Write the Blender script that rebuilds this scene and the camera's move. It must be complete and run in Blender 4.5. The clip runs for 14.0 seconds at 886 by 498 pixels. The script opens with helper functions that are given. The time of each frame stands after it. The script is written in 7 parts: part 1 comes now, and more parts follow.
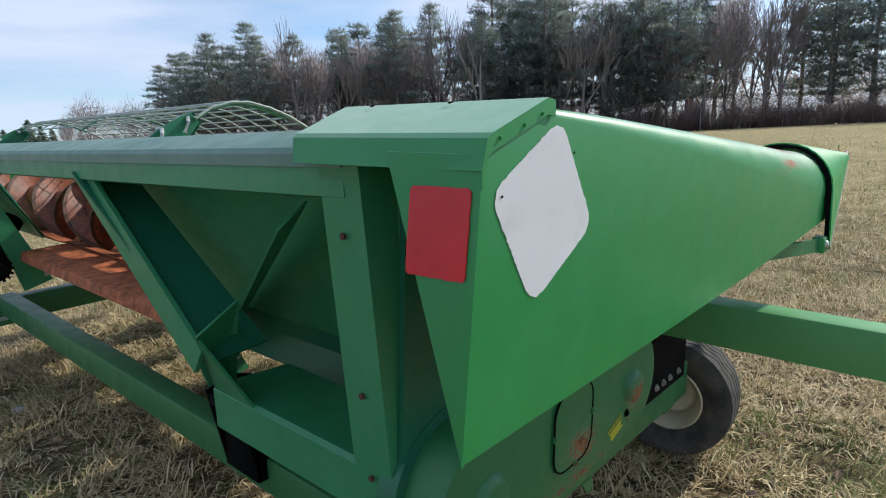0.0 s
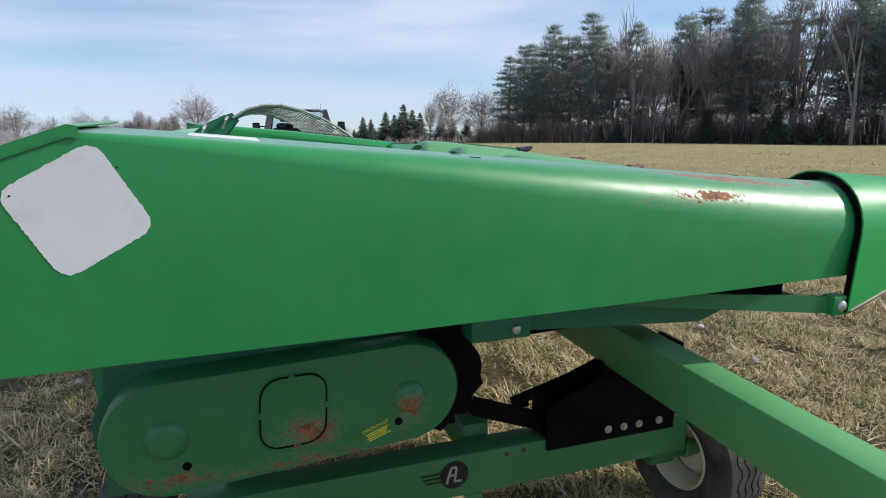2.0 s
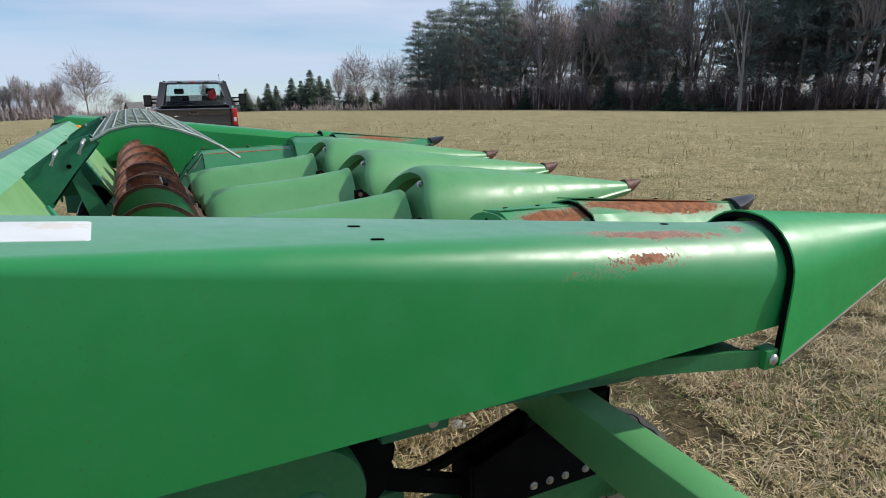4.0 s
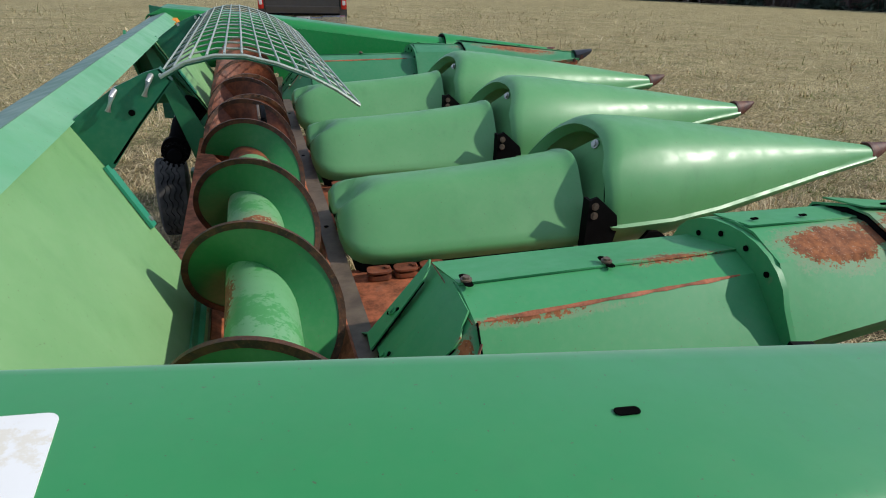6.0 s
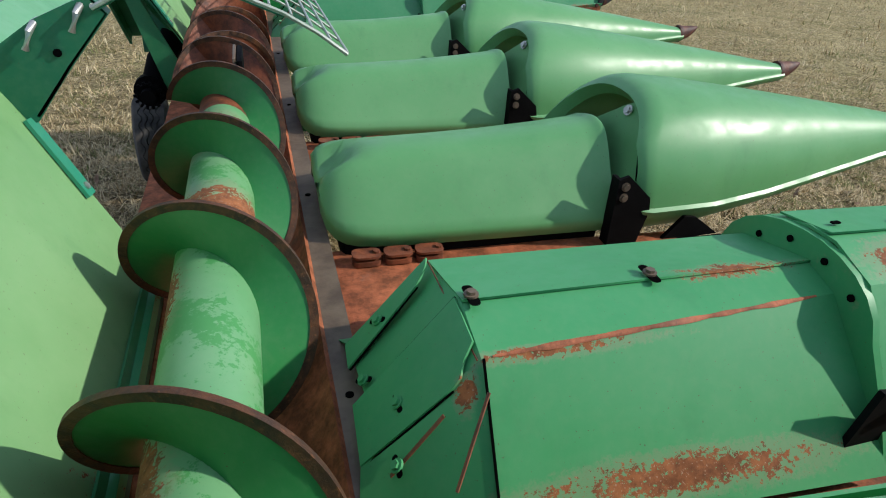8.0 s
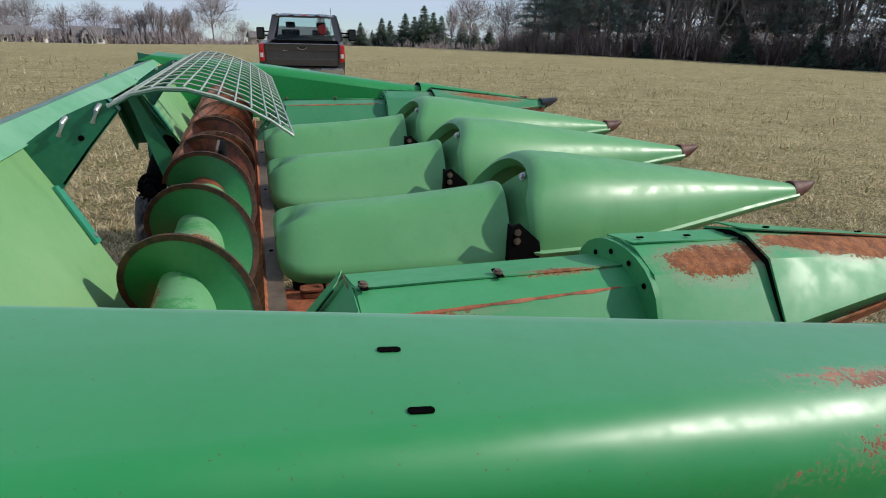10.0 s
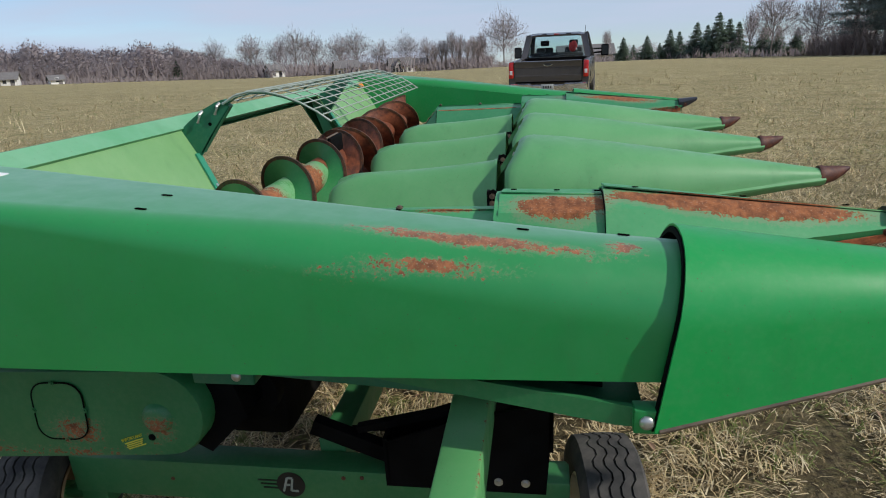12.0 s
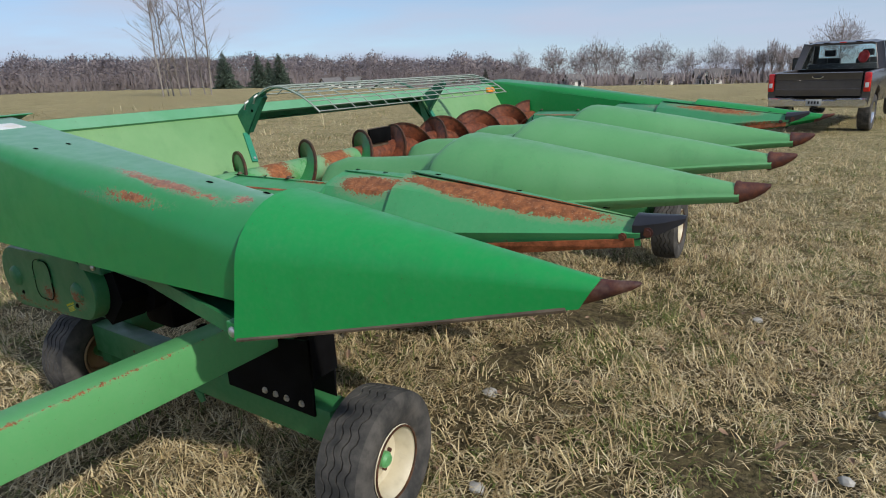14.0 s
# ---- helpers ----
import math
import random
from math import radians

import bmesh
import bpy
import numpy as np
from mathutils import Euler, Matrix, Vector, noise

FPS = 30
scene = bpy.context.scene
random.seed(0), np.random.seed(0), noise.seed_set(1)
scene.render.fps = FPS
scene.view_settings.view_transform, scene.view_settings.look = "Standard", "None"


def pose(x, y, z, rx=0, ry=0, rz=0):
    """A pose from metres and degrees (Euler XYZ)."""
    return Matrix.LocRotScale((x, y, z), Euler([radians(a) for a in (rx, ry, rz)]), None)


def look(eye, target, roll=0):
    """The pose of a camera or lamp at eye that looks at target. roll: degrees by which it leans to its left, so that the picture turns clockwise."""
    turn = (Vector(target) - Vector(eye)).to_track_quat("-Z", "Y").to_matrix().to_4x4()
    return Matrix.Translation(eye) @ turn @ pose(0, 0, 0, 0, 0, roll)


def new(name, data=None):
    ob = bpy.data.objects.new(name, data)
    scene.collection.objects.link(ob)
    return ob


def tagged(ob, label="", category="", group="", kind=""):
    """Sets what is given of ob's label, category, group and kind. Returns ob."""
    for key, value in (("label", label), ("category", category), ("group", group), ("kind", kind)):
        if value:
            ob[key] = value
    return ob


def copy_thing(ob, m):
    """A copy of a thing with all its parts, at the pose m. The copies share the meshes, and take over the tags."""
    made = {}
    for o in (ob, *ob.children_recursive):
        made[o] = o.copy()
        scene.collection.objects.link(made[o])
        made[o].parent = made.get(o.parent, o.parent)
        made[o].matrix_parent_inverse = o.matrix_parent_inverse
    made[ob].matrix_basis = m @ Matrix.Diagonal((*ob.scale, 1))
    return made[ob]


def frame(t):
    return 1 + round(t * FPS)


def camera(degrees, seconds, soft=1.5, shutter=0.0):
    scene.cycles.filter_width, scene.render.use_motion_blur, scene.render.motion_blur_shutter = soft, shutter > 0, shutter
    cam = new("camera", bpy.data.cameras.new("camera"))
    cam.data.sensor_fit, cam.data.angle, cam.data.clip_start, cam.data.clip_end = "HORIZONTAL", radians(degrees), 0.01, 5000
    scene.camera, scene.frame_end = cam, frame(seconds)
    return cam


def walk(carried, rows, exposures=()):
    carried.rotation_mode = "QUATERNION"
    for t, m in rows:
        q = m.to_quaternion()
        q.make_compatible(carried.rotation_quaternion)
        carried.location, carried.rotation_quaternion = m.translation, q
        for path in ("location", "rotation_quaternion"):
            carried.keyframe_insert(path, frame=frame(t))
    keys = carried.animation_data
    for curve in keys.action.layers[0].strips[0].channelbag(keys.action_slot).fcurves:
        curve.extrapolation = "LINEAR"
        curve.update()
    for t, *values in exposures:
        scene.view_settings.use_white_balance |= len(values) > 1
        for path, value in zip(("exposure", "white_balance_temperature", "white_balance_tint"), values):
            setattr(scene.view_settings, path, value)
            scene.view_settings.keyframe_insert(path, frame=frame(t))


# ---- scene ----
cam = camera(70.2, 14.0, 1.05)
PATH = [
    (0, (-1.503, -0.59, 1.488), (-0.063, 0.731, 1.062), -2.0),
    (0.5, (-1.288, -0.838, 1.493), (-0.092, 0.709, 1.073), -2.0),
    (1, (-1.111, -1.069, 1.501), (-0.282, 0.701, 1.079), -2.4),
    (1.5, (-0.813, -1.247, 1.493), (-0.183, 0.601, 1.06), -1.6),
    (2, (-0.514, -1.365, 1.52), (0.088, 0.492, 1.086), -0.6),
    (2.2, (-0.44, -1.388, 1.516), (0.193, 0.461, 1.09), -0.4),
    (4.3, (-0.389, -0.997, 1.738), (0.456, 0.73, 1.187), -0.4),
    (4.5, (-0.397, -0.921, 1.758), (0.374, 0.837, 1.194), -1.4),
    (5, (-0.363, -0.727, 1.818), (0.232, 1.081, 1.206), -2.3),
    (5.5, (-0.308, -0.539, 1.806), (0.234, 1.247, 1.087), -0.2),
    (6, (-0.308, -0.31, 1.781), (0.224, 1.419, 0.928), 1.4),
    (6.5, (-0.294, -0.155, 1.727), (0.223, 1.452, 0.655), 3.1),
    (7, (-0.246, -0.061, 1.71), (0.269, 1.466, 0.524), 4.5),
    (7.5, (-0.226, -0.018, 1.717), (0.291, 1.518, 0.545), 4.6),
    (8, (-0.224, -0.019, 1.739), (0.294, 1.63, 0.732), 3.9),
    (8.2, (-0.222, -0.026, 1.746), (0.309, 1.673, 0.834), 3.8),
    (10.3, (-0.087, -0.667, 1.76), (0.447, 1.13, 1.062), 1.6),
    (10.5, (-0.039, -0.768, 1.754), (0.45, 1.044, 1.062), 0.8),
    (11, (0.144, -0.976, 1.76), (0.353, 0.893, 1.079), -2.0),
    (11.5, (0.414, -1.169, 1.761), (0.308, 0.714, 1.096), -2.9),
    (12, (0.842, -1.248, 1.742), (0.537, 0.619, 1.091), -3.0),
    (12.5, (1.251, -1.252, 1.713), (0.814, 0.595, 1.083), -3.1),
    (13, (1.667, -1.156, 1.682), (1.006, 0.627, 1.063), -3.6),
    (13.5, (2.052, -1.056, 1.681), (1.196, 0.645, 1.07), -3.6),
    (14, (2.426, -1.049, 1.645), (1.316, 0.51, 1.066), -3.0),
]
walk(cam, [(t, look(eye, to, lean)) for t, eye, to, lean in PATH],
     [(0, 0.55), (0.5, 0.46), (1, 0.45), (2.2, 0.42), (4.3, 0.30), (5, 0.22), (6, 0.22), (7, 0.24), (8, 0.38), (10.5, 0.17), (12, 0.15), (14, 0.12)])

# ---- world and sun ----
SUN_EL, SUN_AZ = radians(34), radians(-15)      # azimuth from +x towards +y
world = bpy.data.worlds.new("sky")
scene.world = world
world.use_nodes = True
wn = world.node_tree.nodes
wl = world.node_tree.links
wn.clear()
sky = wn.new("ShaderNodeTexSky")
sky.sky_type = "NISHITA"
sky.sun_disc = False
sky.sun_elevation = SUN_EL
sky.sun_rotation = radians(90) - SUN_AZ
sky.dust_density, sky.ozone_density = 0.6, 3.0
co = wn.new("ShaderNodeTexCoord")
stretch = wn.new("ShaderNodeMapping")
stretch.inputs["Scale"].default_value = (1.1, 1.6, 9.0)
stretch.inputs["Rotation"].default_value = (0.05, 0.04, 0.4)
clouds = wn.new("ShaderNodeTexNoise")
clouds.inputs["Scale"].default_value = 2.1
clouds.inputs["Detail"].default_value = 5
clouds.inputs["Roughness"].default_value = 0.5
ramp = wn.new("ShaderNodeValToRGB")
ramp.color_ramp.elements[0].position, ramp.color_ramp.elements[1].position = 0.30, 0.66
cmix = wn.new("ShaderNodeMix")
cmix.data_type = "RGBA"
cmix.inputs[7].default_value = (3.95, 4.55, 5.8, 1)
bg = wn.new("ShaderNodeBackground")
bg.inputs["Strength"].default_value = 0.12
wout = wn.new("ShaderNodeOutputWorld")
wl.new(co.outputs["Generated"], stretch.inputs["Vector"])
wl.new(stretch.outputs["Vector"], clouds.inputs["Vector"])
low = wn.new("ShaderNodeMapping")               # sky lowered to meet the land's edge in the camera's view
low.inputs["Location"].default_value = (0, 0, 0.085)
wl.new(co.outputs["Generated"], low.inputs["Vector"])
wl.new(low.outputs["Vector"], sky.inputs["Vector"])
wl.new(clouds.outputs["Fac"], ramp.inputs["Fac"])
wl.new(ramp.outputs["Color"], cmix.inputs[0])
wl.new(sky.outputs["Color"], cmix.inputs[6])
wl.new(cmix.outputs[2], bg.inputs["Color"])
wl.new(bg.outputs["Background"], wout.inputs["Surface"])

sun_data = bpy.data.lights.new("sun", "SUN")
sun_data.energy, sun_data.angle, sun_data.color = 2.95, radians(1.2), (1.0, 0.95, 0.86)
sun = new("sun", sun_data)
to_sun = Vector((math.cos(SUN_EL) * math.cos(SUN_AZ), math.cos(SUN_EL) * math.sin(SUN_AZ), math.sin(SUN_EL)))
sun.matrix_world = look(to_sun * 50, (0, 0, 0))


# ---- materials ----
class Nodes:
    """A small shader graph."""

    def __init__(self, name):
        self.m = bpy.data.materials.new(name)
        self.m.use_nodes = True
        self.n, self.l = self.m.node_tree.nodes, self.m.node_tree.links
        self.b = self.n["Principled BSDF"]
        self.coord = self.n.new("ShaderNodeTexCoord").outputs["Object"]

    def put(self, sock, value):
        if isinstance(value, bpy.types.NodeSocket):
            self.l.new(value, sock)
        elif isinstance(value, tuple) and len(value) == 3 and sock.type == "RGBA":
            sock.default_value = (*value, 1)
        else:
            sock.default_value = value

    def noise(self, scale, detail=4, rough=0.55, stretch=(1, 1, 1), coord=None):
        t = self.n.new("ShaderNodeTexNoise")
        t.inputs["Scale"].default_value, t.inputs["Detail"].default_value = scale, detail
        t.inputs["Roughness"].default_value = rough
        mp = self.n.new("ShaderNodeMapping")
        mp.inputs["Scale"].default_value = stretch
        self.put(mp.inputs["Vector"], coord or self.coord)
        self.put(t.inputs["Vector"], mp.outputs["Vector"])
        return t.outputs["Fac"]

    def math(self, op, a, b=0.0, clamp=False):
        t = self.n.new("ShaderNodeMath")
        t.operation, t.use_clamp = op, clamp
        self.put(t.inputs[0], a)
        self.put(t.inputs[1], b)
        return t.outputs[0]

    def ramp(self, value, lo, hi, a=0.0, b=1.0):
        t = self.n.new("ShaderNodeMapRange")
        t.interpolation_type = "SMOOTHSTEP"
        for k, v in zip(("Value", "From Min", "From Max", "To Min", "To Max"), (value, lo, hi, a, b)):
            self.put(t.inputs[k], v)
        return t.outputs[0]

    def mix(self, fac, a, b, mode="MIX"):
        t = self.n.new("ShaderNodeMix")
        t.data_type, t.blend_type = "RGBA", mode
        self.put(t.inputs[0], fac)
        self.put(t.inputs[6], a)
        self.put(t.inputs[7], b)
        return t.outputs[2]

    def blob(self, centre, radii):
        """1 at centre, 0 at the rim of an ellipsoid."""
        mp = self.n.new("ShaderNodeMapping")
        mp.inputs["Location"].default_value = [-c / r for c, r in zip(centre, radii)]
        mp.inputs["Scale"].default_value = [1 / r for r in radii]
        self.put(mp.inputs["Vector"], self.coord)
        ln = self.n.new("ShaderNodeVectorMath")
        ln.operation = "LENGTH"
        self.put(ln.inputs[0], mp.outputs["Vector"])
        return self.math("SUBTRACT", 1.0, ln.outputs["Value"])

    def bump(self, height, strength=0.2, distance=0.01):
        t = self.n.new("ShaderNodeBump")
        t.inputs["Strength"].default_value, t.inputs["Distance"].default_value = strength, distance
        self.put(t.inputs["Height"], height)
        self.put(self.b.inputs["Normal"], t.outputs["Normal"])

    def done(self, color, rough=0.6, metal=0.0, spec=None, sky_sheen=0.0):
        self.put(self.b.inputs["Base Color"], color)
        self.put(self.b.inputs["Roughness"], rough)
        self.put(self.b.inputs["Metallic"], metal)
        if spec is not None:
            self.put(self.b.inputs["Specular IOR Level"], spec)
        if sky_sheen:                              # bluish sheen on upward faces, standing in for the sky's reflection
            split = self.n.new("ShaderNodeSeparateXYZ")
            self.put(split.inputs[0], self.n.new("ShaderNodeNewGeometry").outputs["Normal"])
            self.put(self.b.inputs["Sheen Weight"], self.ramp(split.outputs["Z"], 0.45, 0.97, 0.0, sky_sheen))
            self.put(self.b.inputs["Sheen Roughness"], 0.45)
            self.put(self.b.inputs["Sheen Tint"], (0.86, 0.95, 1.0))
        return self.m


def rust_color(g):
    f = g.noise(38, 6, 0.7)
    c = g.mix(g.ramp(f, 0.3, 0.7), (0.14, 0.047, 0.017), (0.36, 0.128, 0.046))
    c = g.mix(g.ramp(g.noise(70, 4, 0.7), 0.55, 0.75, 0, 0.6), c, (0.065, 0.028, 0.015))
    return g.mix(g.ramp(g.noise(210, 2), 0.62, 0.70, 0, 0.5), c, (0.50, 0.36, 0.26))


def paint(name, base, fade, rough=0.32, patches=(), rust=0.0, fade_amount=0.5, spec=None, sky_sheen=0.0, scuff=None, dust=0.06):
    """Aged paint: sun-faded clouds, dust, specks, and rust patches (centre, radii, strength); scuff: colour of rubbed spots."""
    g = Nodes(name)
    c = g.mix(g.math("MULTIPLY", g.ramp(g.noise(2.2, 5, 0.6), 0.3, 0.75), fade_amount), base, fade)
    c = g.mix(g.ramp(g.noise(60, 3, 0.6), 0.35, 0.8, 0, dust), c, (0.33, 0.38, 0.24))
    c = g.mix(g.ramp(g.noise(9, 5, 0.65, (1, 1, 0.35)), 0.52, 0.8, 0, 0.22), c, (0.03, 0.14, 0.05))
    c = g.mix(g.ramp(g.noise(210, 1), 0.74, 0.78, 0, 0.7), c, (0.09, 0.055, 0.03))
    if scuff:
        rub = g.math("ADD", g.noise(7, 8, 0.74), g.math("MULTIPLY", g.math("SUBTRACT", g.noise(95, 4, 0.7), 0.5), 0.35))
        c = g.mix(g.ramp(rub, 0.535, 0.575, 0, 0.75), c, scuff)
    mask = g.ramp(g.noise(5.5, 7, 0.68), 0.74 - rust, 0.80 - rust) if rust > 0 else None
    edge = g.math("ADD", g.math("MULTIPLY", g.math("SUBTRACT", g.noise(22, 8, 0.78, (0.45, 1.2, 1.2)), 0.5), 2.4), g.math("MULTIPLY", g.math("SUBTRACT", g.noise(110, 4, 0.7), 0.5), 2.4))
    for centre, radii, strength in patches:
        m = g.ramp(g.math("ADD", g.math("MULTIPLY", g.blob(centre, radii), strength), edge), 0.42, 0.55)
        mask = m if mask is None else g.math("MAXIMUM", mask, m)
        worn = g.ramp(g.math("ADD", g.math("MULTIPLY", g.blob(centre, [q * 1.25 for q in radii]), strength), g.math("MULTIPLY", edge, 0.6)), 0.15, 0.6, 0, 0.32)
        c = g.mix(worn, c, (0.30, 0.25, 0.17))
    r = g.ramp(g.noise(14, 4), 0.3, 0.7, rough - 0.05, rough + 0.10)
    h = g.math("MULTIPLY", g.noise(5, 3), 0.5)
    if mask is not None:
        c = g.mix(mask, c, rust_color(g))
        r = g.math("ADD", r, g.math("MULTIPLY", mask, 0.45))
        h = g.math("SUBTRACT", h, g.math("MULTIPLY", mask, g.noise(90, 4)))
    g.bump(h, 0.07, 0.006)
    return g.done(c, r, 0.0, spec, sky_sheen)


def plain(name, a, b, scale=12, rough=0.6, metal=0.0, bump=0.15, detail=5, spec=None):
    g = Nodes(name)
    f = g.noise(scale, detail, 0.6)
    c = g.mix(g.ramp(f, 0.3, 0.7), a, b)
    c = g.mix(g.ramp(g.noise(scale * 7, 3), 0.5, 0.8, 0, 0.25), c, tuple(v * 0.6 for v in a))
    g.bump(g.noise(scale * 4, 4), bump, 0.004)
    return g.done(c, rough, metal, spec)


GREEN, FADE = (0.005, 0.222, 0.047), (0.015, 0.272, 0.072)
m_shield = paint("green_paint_shield", GREEN, FADE, 0.40, spec=0.68, sky_sheen=0.44, dust=0.02, patches=[
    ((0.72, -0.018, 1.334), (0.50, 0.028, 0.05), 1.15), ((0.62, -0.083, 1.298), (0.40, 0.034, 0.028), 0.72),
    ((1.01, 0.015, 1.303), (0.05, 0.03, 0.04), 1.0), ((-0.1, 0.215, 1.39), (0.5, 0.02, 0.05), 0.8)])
m_cone = paint("new_green_paint", (0.005, 0.30, 0.062), (0.009, 0.33, 0.076), 0.40, [((1.6, -0.03, 1.03), (0.7, 0.02, 0.03), 0.5)], fade_amount=0.3)
m_poly = paint("faded_green_poly", (0.100, 0.325, 0.118), (0.152, 0.390, 0.162), 0.40, fade_amount=0.8)
m_back = paint("sun_bleached_green_sheet", (0.15, 0.33, 0.13), (0.22, 0.405, 0.18), 0.5, [
    ((-0.46, 1.27, 0.98), (0.05, 0.16, 0.10), 0.9), ((-0.5, 0.62, 0.95), (0.05, 0.16, 0.08), 0.35)], fade_amount=0.8)
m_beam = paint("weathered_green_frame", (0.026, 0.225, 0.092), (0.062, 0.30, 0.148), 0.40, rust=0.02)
m_beam_front = paint("light_green_beam", (0.11, 0.35, 0.17), (0.20, 0.43, 0.26), 0.45, fade_amount=0.8)
# this grey is partly weathering, partly sky reflection put into the colour
m_beam_top = paint("weathered_sky_grey_beam_top", (0.085, 0.19, 0.14), (0.16, 0.26, 0.205), 0.42, rust=0.015, fade_amount=0.8)
# bracket's own dark green; on inner and end plates it stands in for shade
m_bracket_and_shade = paint("dark_green_bracket_and_shade", (0.008, 0.125, 0.065), (0.016, 0.17, 0.088), 0.38)
m_strip = paint("teal_green_strip", (0.02, 0.24, 0.14), (0.04, 0.30, 0.19), 0.4)
# one trailer paint in two copies: shaded for m_rail, sunlit for m_arm
m_rail = paint("shaded_trailer_green", (0.028, 0.165, 0.052), (0.055, 0.215, 0.08), 0.42, rust=0.01)
m_arm = paint("sunlit_trailer_green", (0.095, 0.34, 0.115), (0.145, 0.41, 0.165), 0.42, [
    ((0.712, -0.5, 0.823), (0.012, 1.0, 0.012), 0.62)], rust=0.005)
# green kept darker than the shield's: shade under the cover is in it
m_case = paint("shaded_chain_case_green", (0.018, 0.155, 0.050), (0.036, 0.20, 0.072), 0.40, [
    ((-0.40, 0.03, 0.775), (0.10, 0.05, 0.06), 0.8), ((-0.15, 0.03, 0.79), (0.055, 0.05, 0.06), 0.85), ((-0.72, 0.03, 0.70), (0.20, 0.05, 0.05), 0.45), ((-0.35, 0.03, 0.70), (0.30, 0.05, 0.03), 0.5)], rust=0.012)
m_steel = paint("green_steel_snout", (0.045, 0.30, 0.105), (0.085, 0.355, 0.150), 0.48, [
    ((0.90, 0.655, 1.215), (0.17, 0.065, 0.08), 2.4), ((1.42, 0.695, 1.205), (0.62, 0.055, 0.07), 2.8),
    ((0.34, 0.617, 1.168), (0.36, 0.016, 0.022), 2.2), ((0.32, 0.462, 1.0), (0.34, 0.07, 0.036), 2.2), ((0.02, 0.60, 1.10), (0.02, 0.02, 0.09), 1.6),
    ((0.55, 0.73, 1.19), (0.14, 0.03, 0.02), 0.9), ((1.60, 0.62, 1.05), (0.42, 0.06, 0.035), 1.3)])
m_steel_far = paint("green_steel_snout_far", (0.030, 0.215, 0.085), (0.07, 0.275, 0.13), 0.36, [
    ((1.35, 3.74, 1.2), (0.55, 0.045, 0.05), 1.6), ((1.75, 3.70, 1.1), (0.25, 0.07, 0.04), 1.3)])
m_far = paint("green_far_shield", GREEN, FADE, 0.33, [((0.0, 4.42, 1.42), (0.28, 0.12, 0.03), 0.9), ((0.6, 4.45, 1.34), (0.12, 0.1, 0.05), 1.0)])
m_auger = paint("auger_green", (0.11, 0.34, 0.14), (0.26, 0.44, 0.25), 0.42, [
    ((-0.425, 0.50, 1.05), (0.085, 0.2, 0.14), 2.2), ((-0.42, 0.95, 1.05), (0.06, 0.13, 0.13), 2.0), ((-0.34, 1.24, 1.06), (0.14, 0.13, 0.14), 2.4), ((-0.34, 1.70, 1.06), (0.14, 0.17, 0.14), 2.6),
    ((-0.30, 0.62, 1.03), (0.10, 0.035, 0.12), 1.2), ((-0.40, 0.36, 1.07), (0.06, 0.09, 0.10), 1.5)], rust=0.045, scuff=(0.04, 0.27, 0.06))
m_flight = paint("flight_green", (0.018, 0.20, 0.05), (0.04, 0.25, 0.08), 0.4, rust=0.02)


def rust_mat(name, bright=1.0, shine=0.0):
    g = Nodes(name)
    f = g.noise(22, 7, 0.7)
    c = g.mix(g.ramp(f, 0.3, 0.72), (0.075 * bright, 0.022 * bright, 0.012), (0.27 * bright, 0.078 * bright, 0.032 * bright))
    c = g.mix(g.ramp(g.noise(7, 5, 0.7), 0.57, 0.70, 0, 0.35), c, (0.28, 0.18, 0.13))
    c = g.mix(g.ramp(g.noise(90, 3), 0.5, 0.8, 0, 0.4), c, (0.05, 0.02, 0.012))
    g.bump(g.noise(70, 5, 0.7), 0.4, 0.004)
    return g.done(c, 0.72 - shine)


def edge_mat():
    """Worn flight edge: dark brown with orange pits."""
    g = Nodes("worn_rusty_edge")
    c = g.mix(g.ramp(g.noise(30, 6, 0.7), 0.35, 0.7), (0.034, 0.015, 0.007), (0.12, 0.044, 0.015))
    c = g.mix(g.ramp(g.noise(110, 3, 0.6), 0.58, 0.70, 0, 0.55), c, (0.22, 0.085, 0.03))
    g.bump(g.noise(90, 4, 0.7), 0.5, 0.004)
    return g.done(c, 0.62)


m_edge = edge_mat()
m_rust = rust_mat("rusted_steel", 1.0, 0.15)
m_tip = rust_mat("rusted_tip", 0.55, 0.1)
m_deck = rust_mat("rusted_deck", 1.9)
# deck rust made brighter: sunlight through the opening is in the colour
m_floor_sunlit = rust_mat("sunlit_rusted_floor", 2.3)
m_lip = plain("worn_dusty_steel", (0.085, 0.058, 0.040), (0.17, 0.125, 0.085), 11, 0.55, bump=0.3)
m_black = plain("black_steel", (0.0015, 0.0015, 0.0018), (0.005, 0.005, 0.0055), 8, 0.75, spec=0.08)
m_hole = plain("empty_hole", (0.003, 0.003, 0.003), (0.005, 0.005, 0.005), 8, 1.0, bump=0.0, spec=0.0)
m_plastic = plain("black_plastic_tip", (0.012, 0.013, 0.018), (0.03, 0.03, 0.036), 6, 0.3)
m_rubber = plain("tyre_rubber", (0.025, 0.025, 0.025), (0.10, 0.092, 0.082), 9, 0.88, bump=0.3)
m_cream = plain("cream_wheel_paint", (0.55, 0.48, 0.33), (0.68, 0.62, 0.47), 5, 0.45)
m_stained = plain("rust_stained_cream_paint", (0.17, 0.085, 0.035), (0.36, 0.23, 0.11), 9, 0.6)
m_zinc = plain("zinc_bolt", (0.45, 0.45, 0.43), (0.62, 0.62, 0.6), 30, 0.35, 0.8)
m_wire = plain("bare_wire", (0.30, 0.36, 0.31), (0.44, 0.48, 0.43), 20, 0.45, 0.2)
